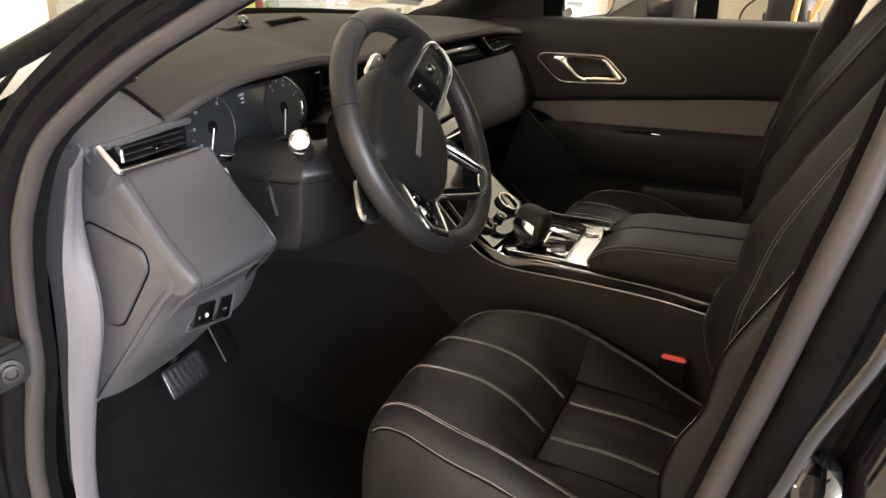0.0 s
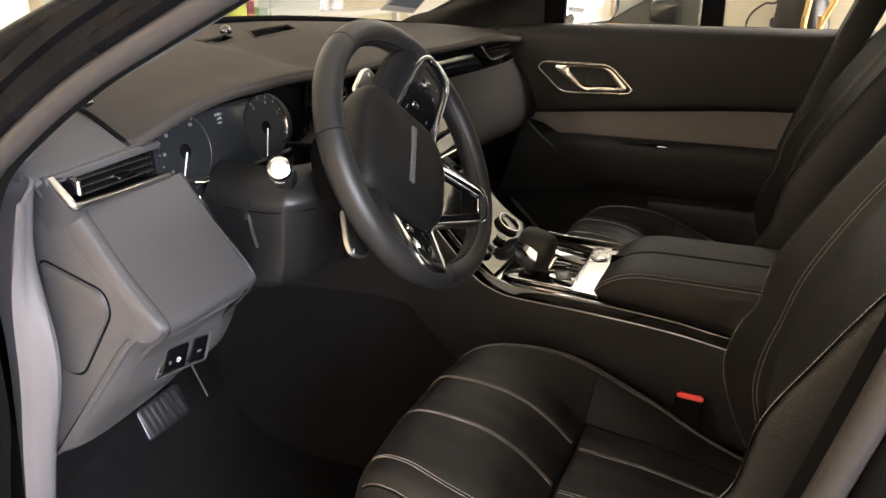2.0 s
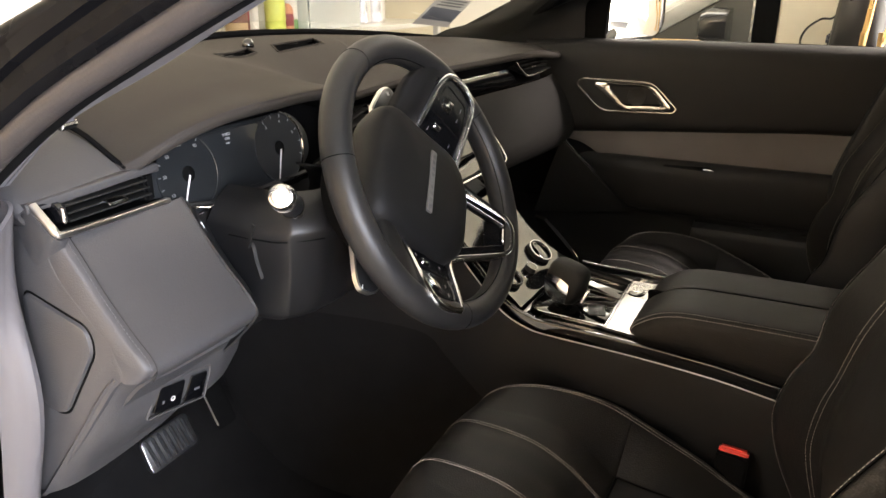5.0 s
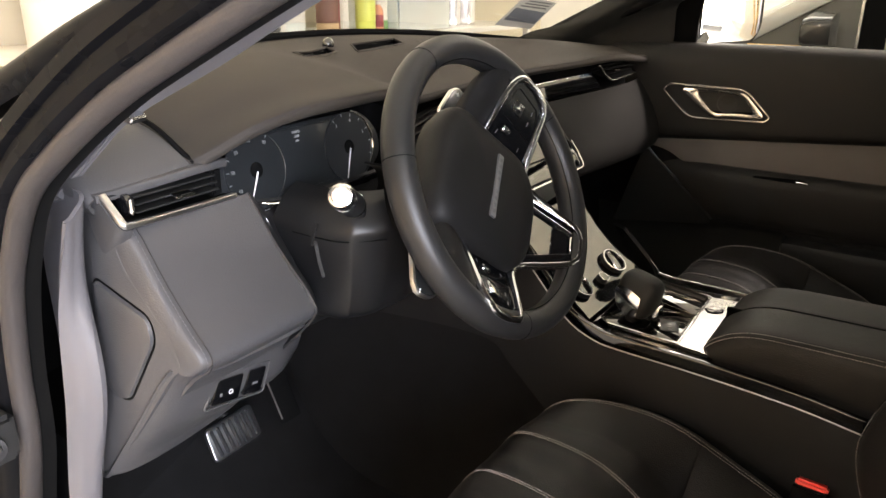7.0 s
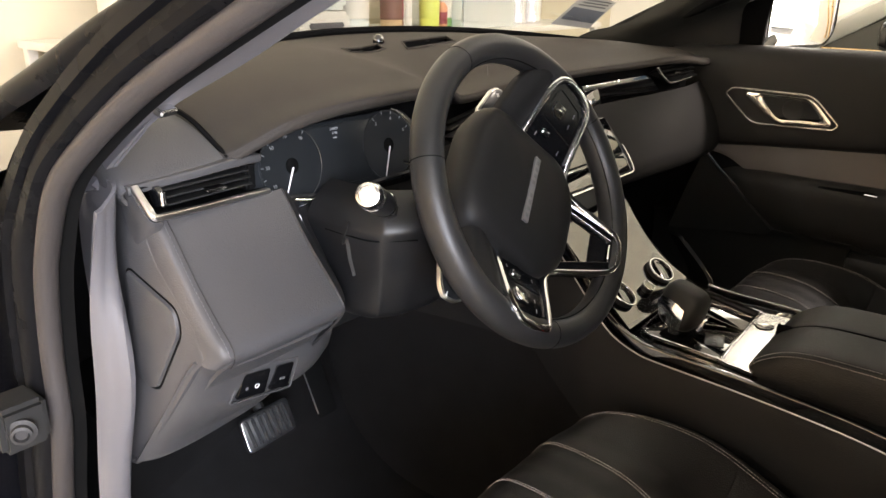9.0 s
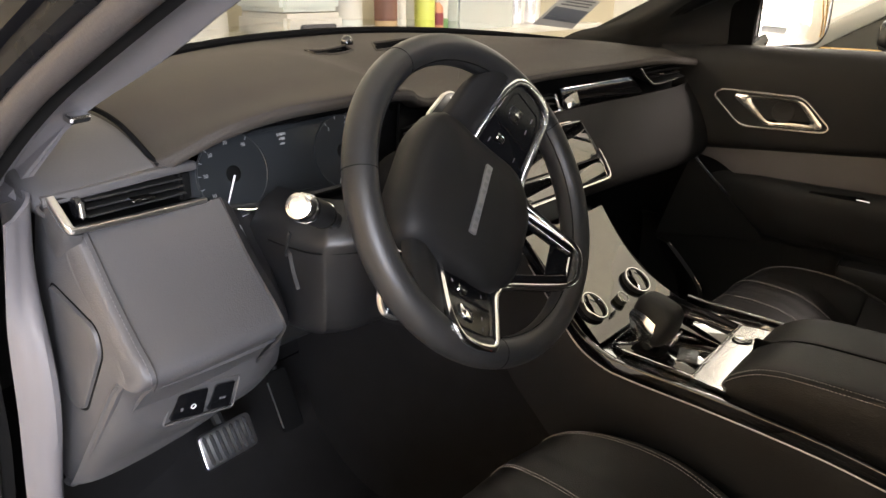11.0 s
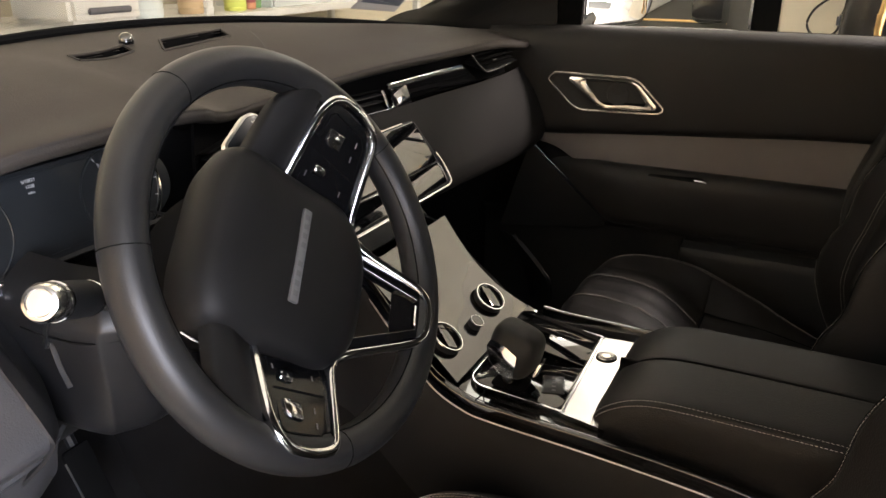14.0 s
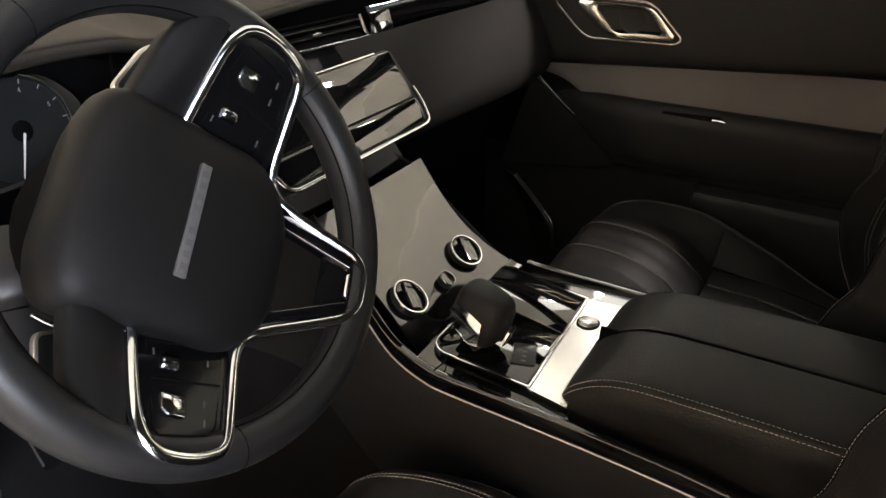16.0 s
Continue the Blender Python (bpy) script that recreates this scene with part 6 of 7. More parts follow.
def arm_row(y, z, left):
    if left:
        pts = [(-0.122, LOW), (-0.1205, max(LOW + 0.002, z - 0.026)), (-0.1150, max(LOW + 0.003, z - 0.009)), (-0.1045, z - 0.001), (-0.058, z + 0.0012), (-0.0140, z), (-0.0098, z - 0.003), (-0.0088, z - 0.014)]
    else:
        pts = [(-0.0042, z - 0.014), (-0.0034, z - 0.003), (0.0005, z), (0.045, z + 0.0012), (0.088, z - 0.001), (0.098, z - 0.009), (0.103, max(LOW + 0.002, z - 0.026)), (0.1045, LOW)]
    return [(x, y, max(LOW, zz)) for x, zz in pts]


for left in (True, False):
    lid = part("lid", loft([arm_row(y, z, left) for y, z in ARM_PROFILE], 4, 4, thick=-0.003), LEATHER, arm, "padded leather lid", sharp=60)
    if left:
        for dx, dz in ((-0.1085, -0.0035), (-0.1140, -0.0078)):
            line = [(dx - 0.0006, y + 0.0008 * (y > 0.26), max(LOW + 0.004, z + dz + 0.0007)) for y, z in ARM_PROFILE]
            part("stitching", stitches(spline(line, 6), r=0.00034, lift=(-0.0003, 0, 0.0003)), THREAD, lid, "pale stitching")
        part("lid_seam", tube(spline([(-0.1113, y, max(LOW + 0.004, z - 0.0057)) for y, z in ARM_PROFILE], 6), 0.0009, 5), MATT, lid)
part("lid_split", rbox((-0.0095, -0.26, 0.80), (-0.0035, 0.284, 0.868), 0.001), MATT, arm, "dark split between the lids")
part("box_body", rbox((-0.118, -0.26, 0.60), (0.100, 0.282, 0.835), 0.004), BLACK, arm)

# ---- seats ----
def seat(cx, label):
    st = thing("front_seat", pose(cx, 0.2, 0.345), label, "car seat", "front seats")
    fy = [0.502, 0.496, 0.480, 0.456, 0.43, 0.40, 0.36, 0.32, 0.29, 0.265, 0.249, 0.243, 0.20, 0.15, 0.117, 0.067, 0.03, -0.06]
    mid = [0.600, 0.672, 0.732, 0.764, 0.772, 0.772, 0.770, 0.758, 0.740, 0.720, 0.706, 0.701, 0.699, 0.696, 0.691, 0.682, 0.676, 0.67]
    crest = [0.600, 0.662, 0.720, 0.753, 0.769, 0.775, 0.774, 0.769, 0.764, 0.757, 0.751, 0.748, 0.731, 0.709, 0.691, 0.667, 0.652, 0.64]
    plan = [0.60, 0.66, 0.74, 0.80, 0.845, 0.89, 0.955, 1.0, 1.01, 1.01, 1.01, 1.01, 1.0, 1.0, 1.0, 1.0, 1.0, 1.0]

    def section(i):
        """Half a cross-section: shares of the half width and heights."""
        m, c, w = mid[i], crest[i], plan[i]
        pts = [(0, m), (0.025, m + 0.002), (0.05, m), (0.075, m + 0.002), (0.100, m + 0.001), (0.112, m * 0.93 + c * 0.07), (0.145, m * 0.5 + c * 0.5 + 0.001), (0.175, c * 0.9 + m * 0.1 + 0.002), (0.192, c + 0.002), (0.204, c - 0.002), (0.213, c - 0.008), (0.222, c - 0.020), (0.234, c - 0.050), (0.238, c - 0.09), (0.232, min(c - 0.12, 0.60)), (0.225, 0.56)]
        return [q * w for q, _ in pts], [max(0.555, z) for _, z in pts]

    rows = []
    for i, y in enumerate(fy):
        xs, zs = section(i)
        rows.append([(cx - q, y, z) for q, z in zip(xs[::-1], zs[::-1])] + [(cx + q, y, z) for q, z in zip(xs[1:], zs[1:])])
    cushion = part("cushion", loft(rows, 3, 3), LEATHER, st, "black leather seat cushion")

    def on(d, y):
        """A point on the cushion at the sideways place d (before the plan's narrowing) and depth y."""
        yy = fy[::-1]
        ws, hs = [], []
        for i in range(len(fy) - 1, -1, -1):
            xs, zs = section(i)
            ws.append(plan[i] * d)
            hs.append(float(np.interp(abs(d) * plan[i], xs, zs)))
        return Vector((cx + table(y, yy, ws), y, table(y, yy, hs)))

    def seam(ds, ys, gap=0.0023, lift=0.0011):
        line = spline([on(d, y) for d, y in zip(ds, ys)], 5)
        part("seam", tube([p + Vector((0, 0, 0.0001)) for p in line], 0.0011, 5), MATT, cushion)
        bm = None
        for s in (-gap, gap):
            side = [on(d + s, y) + Vector((0, 0, lift)) for d, y in zip(ds, ys)]
            bm = stitches(spline(side, 5), bm, r=0.00033)
        part("stitching", bm, THREAD, cushion, "pale double stitching")

    front_y = (0.494, 0.486, 0.47, 0.45, 0.42, 0.38, 0.34, 0.30, 0.275, 0.252)
    rear_y = (0.240, 0.20, 0.15, 0.10, 0.06, 0.02)
    crest_y = (0.462, 0.45, 0.43, 0.40, 0.37, 0.34, 0.31, 0.28, 0.25, 0.20, 0.15, 0.11, 0.067, 0.02)
    for s in (-1, 1):
        seam([s * 0.05 / max(0.6, table(y, fy[::-1], plan[::-1])) for y in front_y], front_y)
        seam([s * 0.05] * 6, rear_y)
        seam([s * 0.188] * 14, crest_y, 0.0026, 0.0012)
        # second, lower line where the side panel begins
        line = spline([on(s * 0.2215, y) + Vector((s * 0.0012, 0, 0.0006)) for y in crest_y], 5)
        part("stitching", stitches([p + Vector((s * 0.0004, 0, 0.0004)) for p in line], r=0.00034), THREAD, cushion, "pale stitching")
        part("seam", tube([p + Vector((s * 0.001, 0, -0.003)) for p in line], 0.0010, 5), MATT, cushion)
    part("cross_seam", tube(spline([on(d, 0.246) + Vector((0, 0, 0.0005)) for d in (-0.108, -0.08, -0.05, -0.02, 0.02, 0.05, 0.08, 0.108)], 4), 0.0016, 6), MATT, cushion)
    for s in (-1, 1):
        part("insert_seam", tube(spline([on(s * 0.110, y) + Vector((0, 0, 0.0002)) for y in (0.246, 0.20, 0.15, 0.10, 0.06, 0.02)], 4), 0.0014, 6), MATT, cushion)
    part("seat_base", rbox((cx - 0.21, -0.05, 0.40), (cx + 0.21, 0.47, 0.60), 0.03), BLACK, st, "black plastic seat base")
    part("seat_shield", loft([[(cx - 0.236, 0.47, 0.64), (cx - 0.24, 0.3, 0.63), (cx - 0.24, 0.0, 0.66), (cx - 0.235, -0.1, 0.72)], [(cx - 0.24, 0.46, 0.56), (cx - 0.245, 0.3, 0.54), (cx - 0.245, 0.0, 0.54), (cx - 0.24, -0.12, 0.55)], [(cx - 0.235, 0.44, 0.45), (cx - 0.24, 0.3, 0.44), (cx - 0.24, 0.0, 0.44), (cx - 0.235, -0.1, 0.45)]], 4, 4, thick=0.01), BLACK, st)
    for x in (-0.17, 0.17):
        part("seat_rail", rbox((cx + x - 0.02, -0.15, 0.352), (cx + x + 0.02, 0.42, 0.41), 0.004), MATT, st)
    # backrest: side bolsters stand proud of the middle
    zs = [0.63, 0.67, 0.72, 0.77, 0.81, 0.86, 0.90, 0.97, 1.04, 1.10, 1.20, 1.28, 1.34, 1.38]
    ridge = [0.005, 0.026, 0.050, 0.066, 0.069, 0.056, 0.036, 0.023, -0.013, -0.047, -0.110, -0.165, -0.21, -0.24]
    inner = [-0.055, -0.035, -0.012, 0.002, 0.008, 0.004, -0.004, -0.024, -0.055, -0.088, -0.150, -0.20, -0.24, -0.265]
    rows = []
    for z, r, m in zip(zs, ridge, inner):
        w = 0.225 - 0.12 * max(0, z - 1.2)
        prof = [(0.93, -0.15), (1.0, -0.11), (1.03, -0.06), (1.005, -0.015), (0.965, 0.0)]
        row = [(cx - w * u, r + d, z) for u, d in prof]
        row += [(cx - w * u, m + (r - m) * k, z) for u, k in ((0.88, 0.86), (0.76, 0.52), (0.64, 0.16), (0.56, 0.01), (0.3, 0.0), (0.0, 0.0))]
        row += [(2 * cx - x, y, zz) for x, y, zz in row[-2::-1]]
        rows.append(row)
    back = part("backrest", loft(rows, 3, 4), LEATHER, st, "black leather backrest")
    part("back_shell", loft([[(cx - 0.205, ridge[i] - 0.15, zs[i]), (cx, ridge[i] - 0.19, zs[i]), (cx + 0.205, ridge[i] - 0.15, zs[i])] for i in range(1, len(zs), 2)], 4, 4, thick=-0.004), BLACK, st)
    for s in (-1, 1):
        line = spline([(cx + s * 0.225 * 0.968, r + 0.0012, z) for z, r in zip(zs, ridge)], 5)
        part("seam", tube([p + Vector((s * 0.003, 0, 0)) for p in line], 0.0011, 5), MATT, back)
        part("stitching", stitches([p + Vector((0.0, 0.0004, 0)) for p in line]), THREAD, back, "pale stitching")
        bm = None
        for f in (0.655, 0.685):
            k = 0.16 + (f - 0.64) * 3.0
            bm = stitches(spline([(cx + s * 0.225 * f, m + (r - m) * k + 0.0022, z) for z, r, m in zip(zs, ridge, inner)], 5), bm)
        part("stitching", bm, THREAD, back, "pale double stitching")
    return st


seat(-0.408, "black leather driver's seat with pale double stitching")
seat(0.408, "black leather passenger seat with pale double stitching")

buckle = thing("seat_belt_buckle", pose(-0.18, 0.105, 0.62), "black seat belt buckle with a red release button", "seat belt buckle")
BM = frame_of((-0.182, 0.112, 0.710), (-0.182, 0.16, 0.712), (-0.21, 0.11, 0.720))
part("buckle_body", rbox((-0.022, -0.012, -0.075), (0.022, 0.012, 0.006), 0.004, BM), MATT, buckle)
part("buckle_button", rbox((-0.020, -0.010, 0.004), (0.020, 0.010, 0.014), 0.003, BM), RED, buckle, "red release button")
part("buckle_stalk", tube([(-0.182, 0.10, 0.64), (-0.182, 0.08, 0.5), (-0.182, 0.06, 0.42)], 0.008, 8), MATT, buckle)

# ---- seen through the glass ----
def colour(name, c, rough=0.5, metal=0.0):
    return pbr(name, c, rough, metal, stain=0.15, stain_size=9)


WHITE_PLASTIC, YELLOW, GREEN, ORANGE, BLUE = colour("white_plastic", (0.58, 0.56, 0.50), 0.4), colour("lime_plastic", (0.55, 0.60, 0.12), 0.4), colour("green_plastic", (0.14, 0.28, 0.10), 0.5), colour("orange_plastic", (0.55, 0.24, 0.12), 0.5), colour("blue_plastic", (0.13, 0.24, 0.34), 0.5)
CREAM = colour("cream_paint", (0.60, 0.55, 0.42), 0.6)
CLEAR = colour("cloudy_plastic", (0.62, 0.66, 0.62), 0.3)
CARD_INK = colour("faded_ink", (0.07, 0.08, 0.10), 0.6)
CARD_WHITE = colour("grey_white_paper", (0.34, 0.34, 0.32), 0.6)
HAZY = bpy.data.materials.new("hazy_plastic")
HAZY.use_nodes = True
hz = HAZY.node_tree
hz_mix, hz_clear = hz.nodes.new("ShaderNodeMixShader"), hz.nodes.new("ShaderNodeBsdfTransparent")
hz.nodes["Principled BSDF"].inputs["Base Color"].default_value = (0.7, 0.72, 0.68, 1)
hz_mix.inputs[0].default_value = 0.5
hz.links.new(hz_clear.outputs[0], hz_mix.inputs[1])
hz.links.new(hz.nodes["Principled BSDF"].outputs[0], hz_mix.inputs[2])
hz.links.new(hz_mix.outputs[0], hz.nodes["Material Output"].inputs[0])
MAROON = colour("wine_red_plastic", (0.22, 0.03, 0.04), 0.5)
DARKRED = colour("dark_red_plastic", (0.16, 0.07, 0.05), 0.55)
SILVER, WOOD, BAG, BRASS = colour("silver_foil", (0.8, 0.8, 0.82), 0.25, 1.0), colour("pale_wood", (0.5, 0.36, 0.2), 0.6), colour("black_bag", (0.01, 0.01, 0.012), 0.3), colour("brass_tube", (0.75, 0.5, 0.22), 0.3, 1.0)

SHX0, SHX1, SHY = 0.2, 3.6, 2.55
shelf = thing("storage_shelf", pose(1.9, 2.8, 0), "white storage shelf along the garage wall", "shelf")
part("board", rbox((SHX0, SHY - 0.02, 1.06), (SHX1, 3.28, 1.09), 0.004), WHITE_PLASTIC, shelf)
part("board", rbox((SHX0, SHY - 0.02, 0.42), (SHX1, 3.28, 0.45), 0.004), WHITE_PLASTIC, shelf)
for x in (SHX0 + 0.03, 1.9, SHX1 - 0.03):
    part("upright", rbox((x - 0.02, SHY, 0), (x + 0.02, SHY + 0.04, 1.08), 0.003), WHITE_PLASTIC, shelf)
    part("upright", rbox((x - 0.02, 3.22, 0), (x + 0.02, 3.26, 1.08), 0.003), WHITE_PLASTIC, shelf)


def bottle(x, y, r, h, material, cap, label, print_mat=None):
    b = thing("bottle", pose(x, y, 1.09), label, "bottle", "bottles on the shelf")
    part("bottle_body", lathe([(r * 0.95, 0), (r, 0.01), (r, h * 0.72), (r * 0.85, h * 0.82), (r * 0.4, h * 0.92), (r * 0.4, h * 0.95)], pose(x, y, 1.091), 20), material, b)
    part("bottle_cap", lathe([(r * 0.45, h * 0.94), (r * 0.45, h), (r * 0.4, h * 1.01)], pose(x, y, 1.091), 16), cap, b)
    part("bottle_label", lathe([(r * 1.01, h * 0.2), (r * 1.012, h * 0.22), (r * 1.012, h * 0.58), (r * 1.01, h * 0.6)], pose(x, y, 1.091), 20), print_mat or cap, b)


bottle(1.972, 2.65, 0.052, 0.46, YELLOW, MATT, "lime yellow spray bottle with a black mark", YELLOW)
bottle(1.80, 2.72, 0.05, 0.34, DARKRED, MATT, "dark maroon bottle with a black cap", MAROON)
bottle(1.885, 2.78, 0.045, 0.30, MAROON, WOOD, "wine red can with a brown lid", DARKRED)
bottle(2.085, 2.66, 0.03, 0.15, ORANGE, WHITE_PLASTIC, "small red can with a white lid", MAROON)
bottle(2.155, 2.70, 0.04, 0.30, GREEN, WHITE_PLASTIC, "green plastic bottle with a white cap")
bottle(1.74, 2.70, 0.055, 0.30, WOOD, DARKRED, "brown bottle with a red label")
bottle(2.07, 2.72, 0.035, 0.26, WOOD, WHITE_PLASTIC, "brown can with a pale label")
bottle(1.48, 2.70, 0.075, 0.36, CLEAR, WHITE_PLASTIC, "cloudy plastic jar with a white lid")
tub = thing("storage_tub", pose(2.45, 2.8, 1.09), "cloudy plastic tub filled with coloured toys", "storage tub")
part("tub_back", rbox((2.21, 2.98, 1.092), (2.69, 2.99, 1.46), 0.003), CLEAR, tub)
part("tub_front", rbox((2.21, 2.612, 1.092), (2.69, 2.618, 1.46), 0.002), HAZY, tub, "hazy clear tub front")
part("tub_side", rbox((2.20, 2.62, 1.092), (2.21, 2.99, 1.46), 0.003), CLEAR, tub)
part("tub_side", rbox((2.69, 2.62, 1.092), (2.70, 2.99, 1.46), 0.003), CLEAR, tub)
part("tub_floor", rbox((2.20, 2.62, 1.09), (2.70, 2.99, 1.10), 0.002), CLEAR, tub)
rnd = random.Random(4)
for k in range(26):
    mtl = (BLUE, ORANGE, YELLOW, ORANGE, BLUE, GREEN)[k % 6]
    x, y, z, r = 2.26 + 0.38 * rnd.random(), 2.68 + 0.25 * rnd.random(), 1.15 + 0.26 * rnd.random(), 0.035 + 0.03 * rnd.random()
    b = bmesh.new()
    bmesh.ops.create_icosphere(b, subdivisions=2, radius=r)
    for v in b.verts:
        v.co = Vector((x, y, z)) + Vector((v.co.x * (0.7 + 0.6 * rnd.random()), v.co.y, v.co.z * 1.1))
    part("toy", b, mtl, tub)
pipe = thing("foil_duct", pose(2.9, 2.8, 1.09), "upright silver foil ducts", "duct pipe")
for x, r in ((2.79, 0.06), (2.92, 0.055), (3.06, 0.07)):
    part("duct_tube", lathe([(r * (1 + 0.05 * (k % 2)), 0.02 * k) for k in range(45)], pose(x, 2.75, 1.091), 20), SILVER, pipe)
box1 = thing("white_case", pose(1.2, 2.8, 1.09), "white plastic case with a grey grip", "storage case")
part("case_body", rbox((1.05, 2.60, 1.091), (1.38, 2.95, 1.20), 0.02), WHITE_PLASTIC, box1)
part("case_grip", rbox((1.12, 2.585, 1.13), (1.32, 2.602, 1.155), 0.006), HARD, box1)
part("case_lid", rbox((1.05, 2.62, 1.205), (1.38, 2.95, 1.40), 0.02), CLEAR, box1)
drum = thing("white_tank", pose(0.68, 2.95, 0), "tall white water heater tank", "tank")
part("tank_body", lathe([(0.26, 0.0), (0.27, 0.02), (0.27, 1.7), (0.24, 1.78), (0.05, 1.8)], pose(0.68, 2.95, 0.0), 32), WHITE_PLASTIC, drum)
post = thing("white_post", pose(1.66, 2.53, 0), "slim white post in front of the shelf", "post")
part("post_body", rbox((1.635, 2.50, 0.0), (1.675, 2.525, 2.2), 0.004), WHITE_PLASTIC, post)

# printed sheet tucked behind the windscreen
papr = thing("paper_card", pose(0.56, 0.98, 1.23), "printed paper card leaning inside the windscreen", "paper card")
KM = frame_of((0.452, 0.985, 1.246), (0.575, 0.945, 1.232), (0.53, 0.93, 1.290))
part("card", slab([(0, 0), (0.118, 0.0), (0.162, 0.074), (0.052, 0.080)], KM, 0.0008, 0.0002), CARD_WHITE, papr)
part("printed_block", slab([(0.020, 0.016), (0.122, 0.014), (0.141, 0.046), (0.041, 0.049)], KM @ pose(0, 0, 0.0007), 0.0006, 0.0002), CARD_INK, papr, "dark printed block")
for k in range(3):
    part("printed_bar", rbox((0.052 + 0.010 * k, 0.054 + 0.007 * k, 0.0006), (0.136 + 0.006 * k, 0.0575 + 0.007 * k, 0.0012), 0, KM), HARD, papr)

# neighbouring car in the next bay
SILVERCAR = pbr("grey_car_paint", (0.34, 0.34, 0.30), 0.3, metal=0.2, coat=0.8, stain=0.05)
DGLASS = pbr("dark_car_glass", (0.045, 0.044, 0.036), 0.06, stain=0.25, stain_size=3, spec=0.35)
DARKCAR = pbr("dark_mirror_shell", (0.02, 0.02, 0.02), 0.2, coat=0.3)
ncar = thing("parked_car", pose(2.75, 0.3, 0), "grey parked car with dark glass in the next bay", "car")
NX0, NX1 = 1.85, 3.55
body = [[(NX0 + 0.04, y, 0.25), (NX0, y, 0.5), (NX0 + 0.01, y, 0.85), (NX0 + 0.05, y, 1.02 + 0.03 * (y < 1.2)), (2.7, y, 1.08), (NX1 - 0.05, y, 1.02), (NX1, y, 0.85), (NX1, y, 0.5), (NX1 - 0.04, y, 0.25)] for y in (-2.2, -1.2, 0.0, 1.2, 1.9, 2.25)]
part("lower_body", loft(body, 4, 4, thick=0.01), SILVERCAR, ncar)
part("front_end", rbox((NX0 + 0.05, 2.2, 0.3), (NX1 - 0.05, 2.28, 0.95), 0.03), SILVERCAR, ncar)
cab = [[(NX0 + 0.06 + 0.16 * s, y0 + (y1 - y0) * s, 1.03 + 0.47 * s) for s in (0, 0.5, 1.0)] for y0, y1 in ((1.35, 0.55), (0.9, 0.45), (0.3, 0.25), (0.28, 0.22), (-0.6, -0.6), (-1.9, -1.5))]
part("side_glass", loft(cab, 3, 3, thick=0.01), DGLASS, ncar, "dark side glass")
part("roof", loft([[(NX0 + 0.2, y, 1.50), (2.3, y, 1.56), (2.7, y, 1.57), (3.1, y, 1.56), (NX1 - 0.2, y, 1.5)] for y in (0.55, 0.0, -0.8, -1.6)], 4, 4, thick=0.02), SILVERCAR, ncar)
part("front_screen", loft([[(NX0 + 0.1, 1.35, 1.04), (2.7, 1.5, 1.07), (NX1 - 0.1, 1.35, 1.04)], [(NX0 + 0.22, 0.55, 1.5), (2.7, 0.62, 1.56), (NX1 - 0.22, 0.55, 1.5)]], 4, 4, thick=0.01), DGLASS, ncar)
part("front_pillar", sweep(spline([(NX0 + 0.07, 1.36, 1.03), (NX0 + 0.14, 0.95, 1.28), (NX0 + 0.22, 0.54, 1.51)], 5), rounded([(-0.03, -0.03), (0.03, -0.03), (0.03, 0.03), (-0.03, 0.03)], 0.01, 2)), SILVERCAR, ncar)
part("middle_pillar", sweep([(NX0 + 0.055, 0.26, 1.02), (NX0 + 0.13, 0.24, 1.27), (NX0 + 0.21, 0.22, 1.51)], rounded([(-0.05, -0.012), (0.05, -0.012), (0.05, 0.012), (-0.05, 0.012)], 0.004, 2), up=(1, 0, 0)), MATT, ncar)
# brass-coloured tube modelling an orange reflection, no trim of the car
part("reflection_strip", tube([(NX0 + 0.085, y, 1.125) for y in (1.14, 0.98, 0.84)], 0.006, 6), BRASS, ncar, "warm bright strip in place of an orange reflection")
nmir = part("door_mirror", slab(rounded([(-0.09, -0.06), (0.09, -0.05), (0.09, 0.05), (-0.08, 0.07)], 0.03), frame_of((NX0 - 0.02, 0.835, 1.185), (NX0 - 0.12, 0.835, 1.185), (NX0 - 0.02, 0.835, 1.3)), 0.10, 0.03), DARKCAR, ncar, "dark door mirror")
for y in (1.5, -1.4):
    w = part("wheel", lathe([(0.22, 0), (0.33, 0.01), (0.345, 0.05), (0.345, 0.18), (0.33, 0.22)], pose(NX0 + 0.01, y, 0.347, 0, 90, 0), 32), RUBBER_DARK, ncar)
    part("rim", lathe([(0.22, -0.004), (0.21, 0.01), (0.06, 0.0), (0.05, -0.01)], pose(NX0 + 0.01, y, 0.347, 0, 90, 0), 24), SILVER, w)

ncar.matrix_basis = pose(2.75, 0.3 - 0.386, 0)

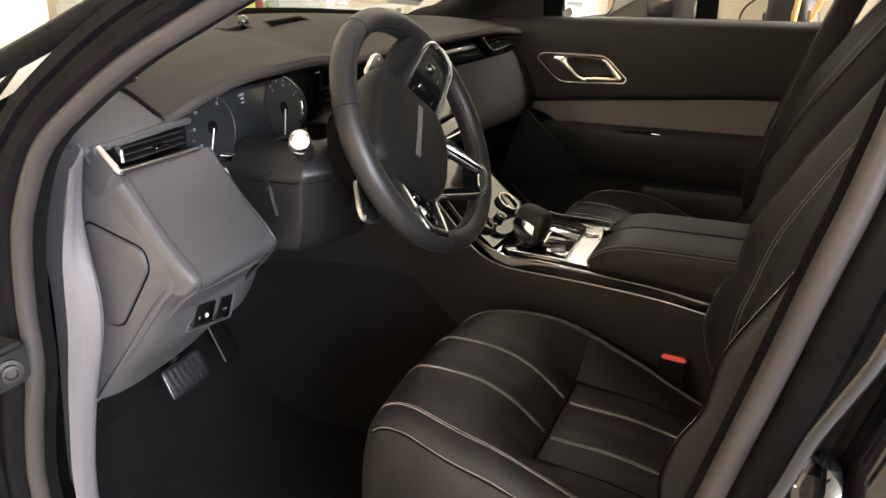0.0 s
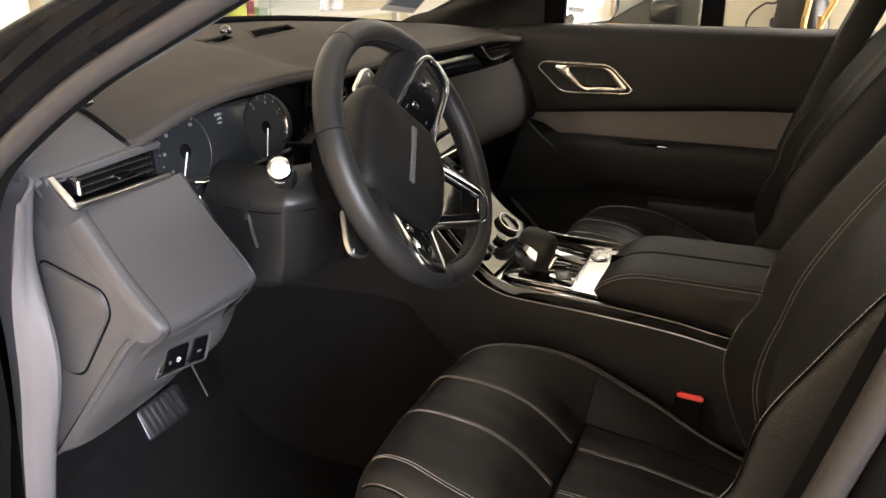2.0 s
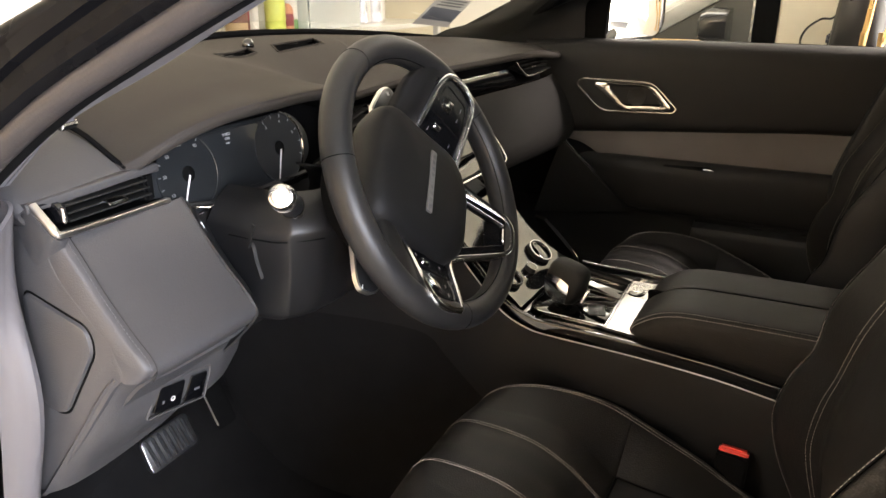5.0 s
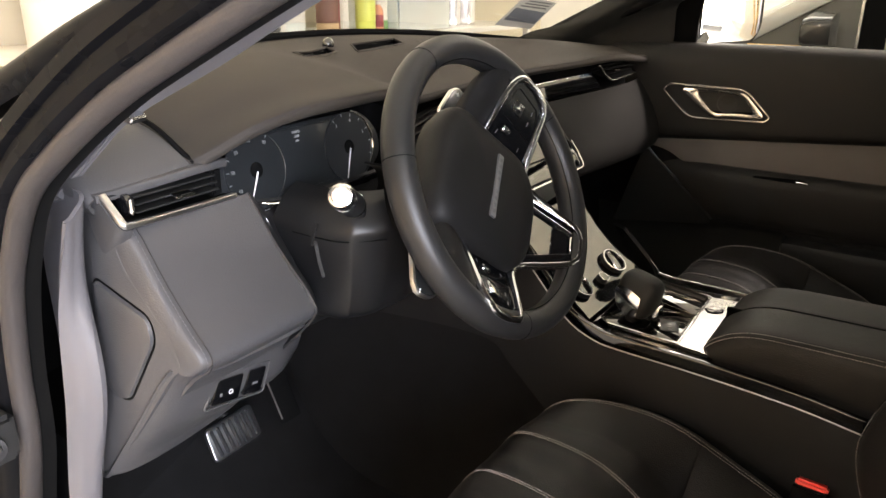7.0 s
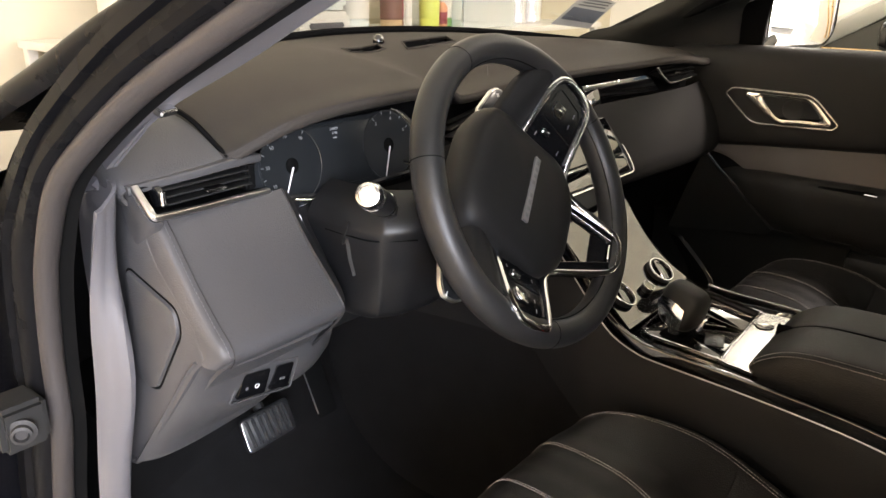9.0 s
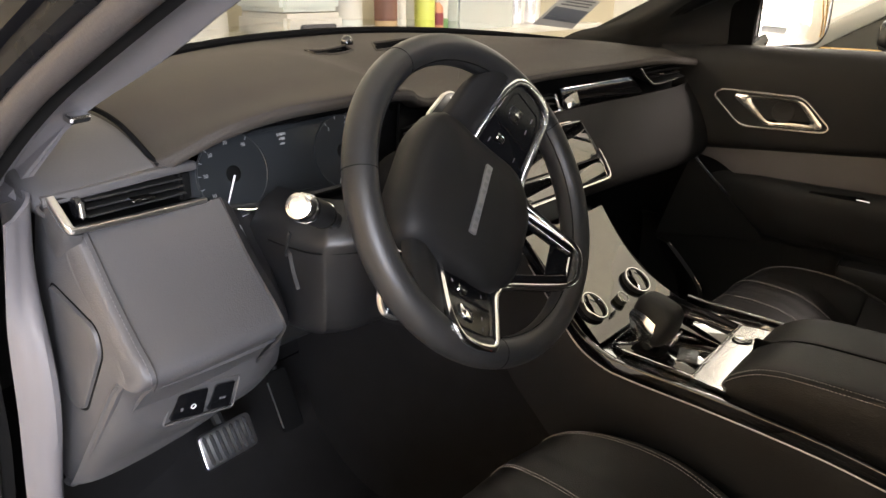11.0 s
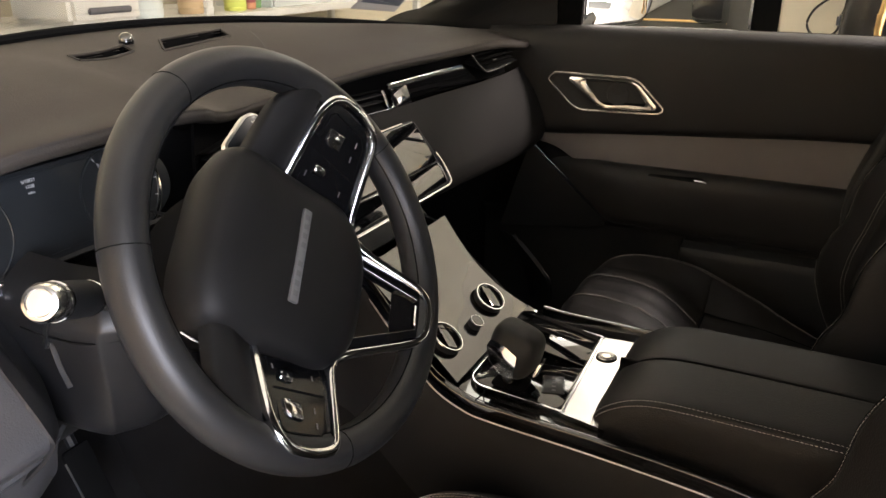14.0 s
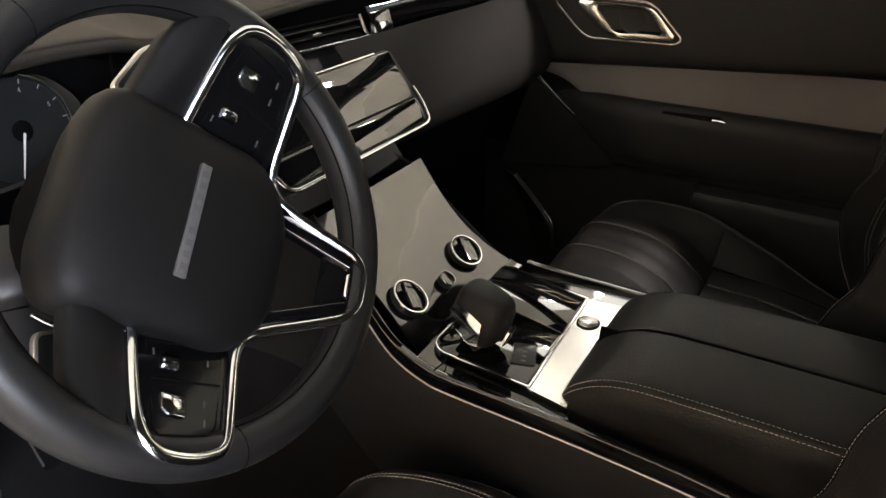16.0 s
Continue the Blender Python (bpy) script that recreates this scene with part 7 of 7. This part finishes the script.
# tall white cabinet, hanging cable, black sack and brass tubes beyond the window
cab2 = thing("cream_cabinet", pose(1.75, -0.25, 0), "tall cream cabinet with a black edge post", "cabinet")
part("cabinet_body", rbox((1.66, -0.62, 0.0), (1.80, 0.275, 1.9), 0.006), CREAM, cab2)
part("cabinet_edge", rbox((1.655, 0.275, 0.0), (1.80, 0.350, 1.92), 0.004), MATT, cab2, "black edge post")
part("edge_strip", rbox((1.652, 0.350, 0.0), (1.70, 0.358, 1.92), 0.002), SILVER, cab2, "bright metal strip")
cable = thing("hanging_cable", pose(1.64, -0.12, 1.1), "black hanging cable with a bright plug", "cable")
part("cable_cord", tube(spline([(1.64, 0.02, 1.62), (1.64, 0.05, 1.40), (1.64, 0.10, 1.245), (1.637, 0.145, 1.228), (1.635, 0.182, 1.198), (1.635, 0.197, 1.160), (1.635, 0.185, 1.132), (1.635, 0.155, 1.118), (1.635, 0.125, 1.130), (1.635, 0.112, 1.150)], 6), 0.0035, 8), RUBBER_DARK, cable)
part("cable_plug", rbox((1.62, 0.098, 1.150), (1.645, 0.122, 1.185), 0.005, pose(0, 0, 0)), CHROME, cable)
part("plug_collar", tube([(1.635, 0.108, 1.185), (1.636, 0.100, 1.205), (1.638, 0.090, 1.225)], 0.006, 8), RUBBER_DARK, cable)
sack = thing("black_sack", pose(1.58, 0.03, 0.0), "crumpled black plastic sack", "sack")
b = bmesh.new()
bmesh.ops.create_icosphere(b, subdivisions=4, radius=1.0)
for v in b.verts:
    n = noise.noise(v.co * 2.3) * 0.25 + noise.noise(v.co * 6.0) * 0.1
    v.co = Vector((1.58 + v.co.x * (0.06 + 0.03 * n), 0.03 + v.co.y * 0.105 * (1 + n), 0.72 + v.co.z * 0.72 * (1 + 0.15 * n)))
part("sack_body", b, BAG, sack, sharp=60)
rack = thing("brass_tube_frame", pose(1.48, 0.0, 0), "bent brass-coloured tube frame", "tube frame")
for dy, bend in ((0.0, 0.2), (-0.048, 1.0)):
    part("tube", tube(spline([(1.48, 0.018 + dy, 0.0), (1.48, 0.018 + dy, 1.1), (1.48, 0.018 + dy - 0.002 * bend, 1.17), (1.485, 0.018 + dy - 0.035 * bend, 1.26), (1.49, 0.018 + dy - 0.07 * bend, 1.40)], 6), 0.010, 10), BRASS, rack)
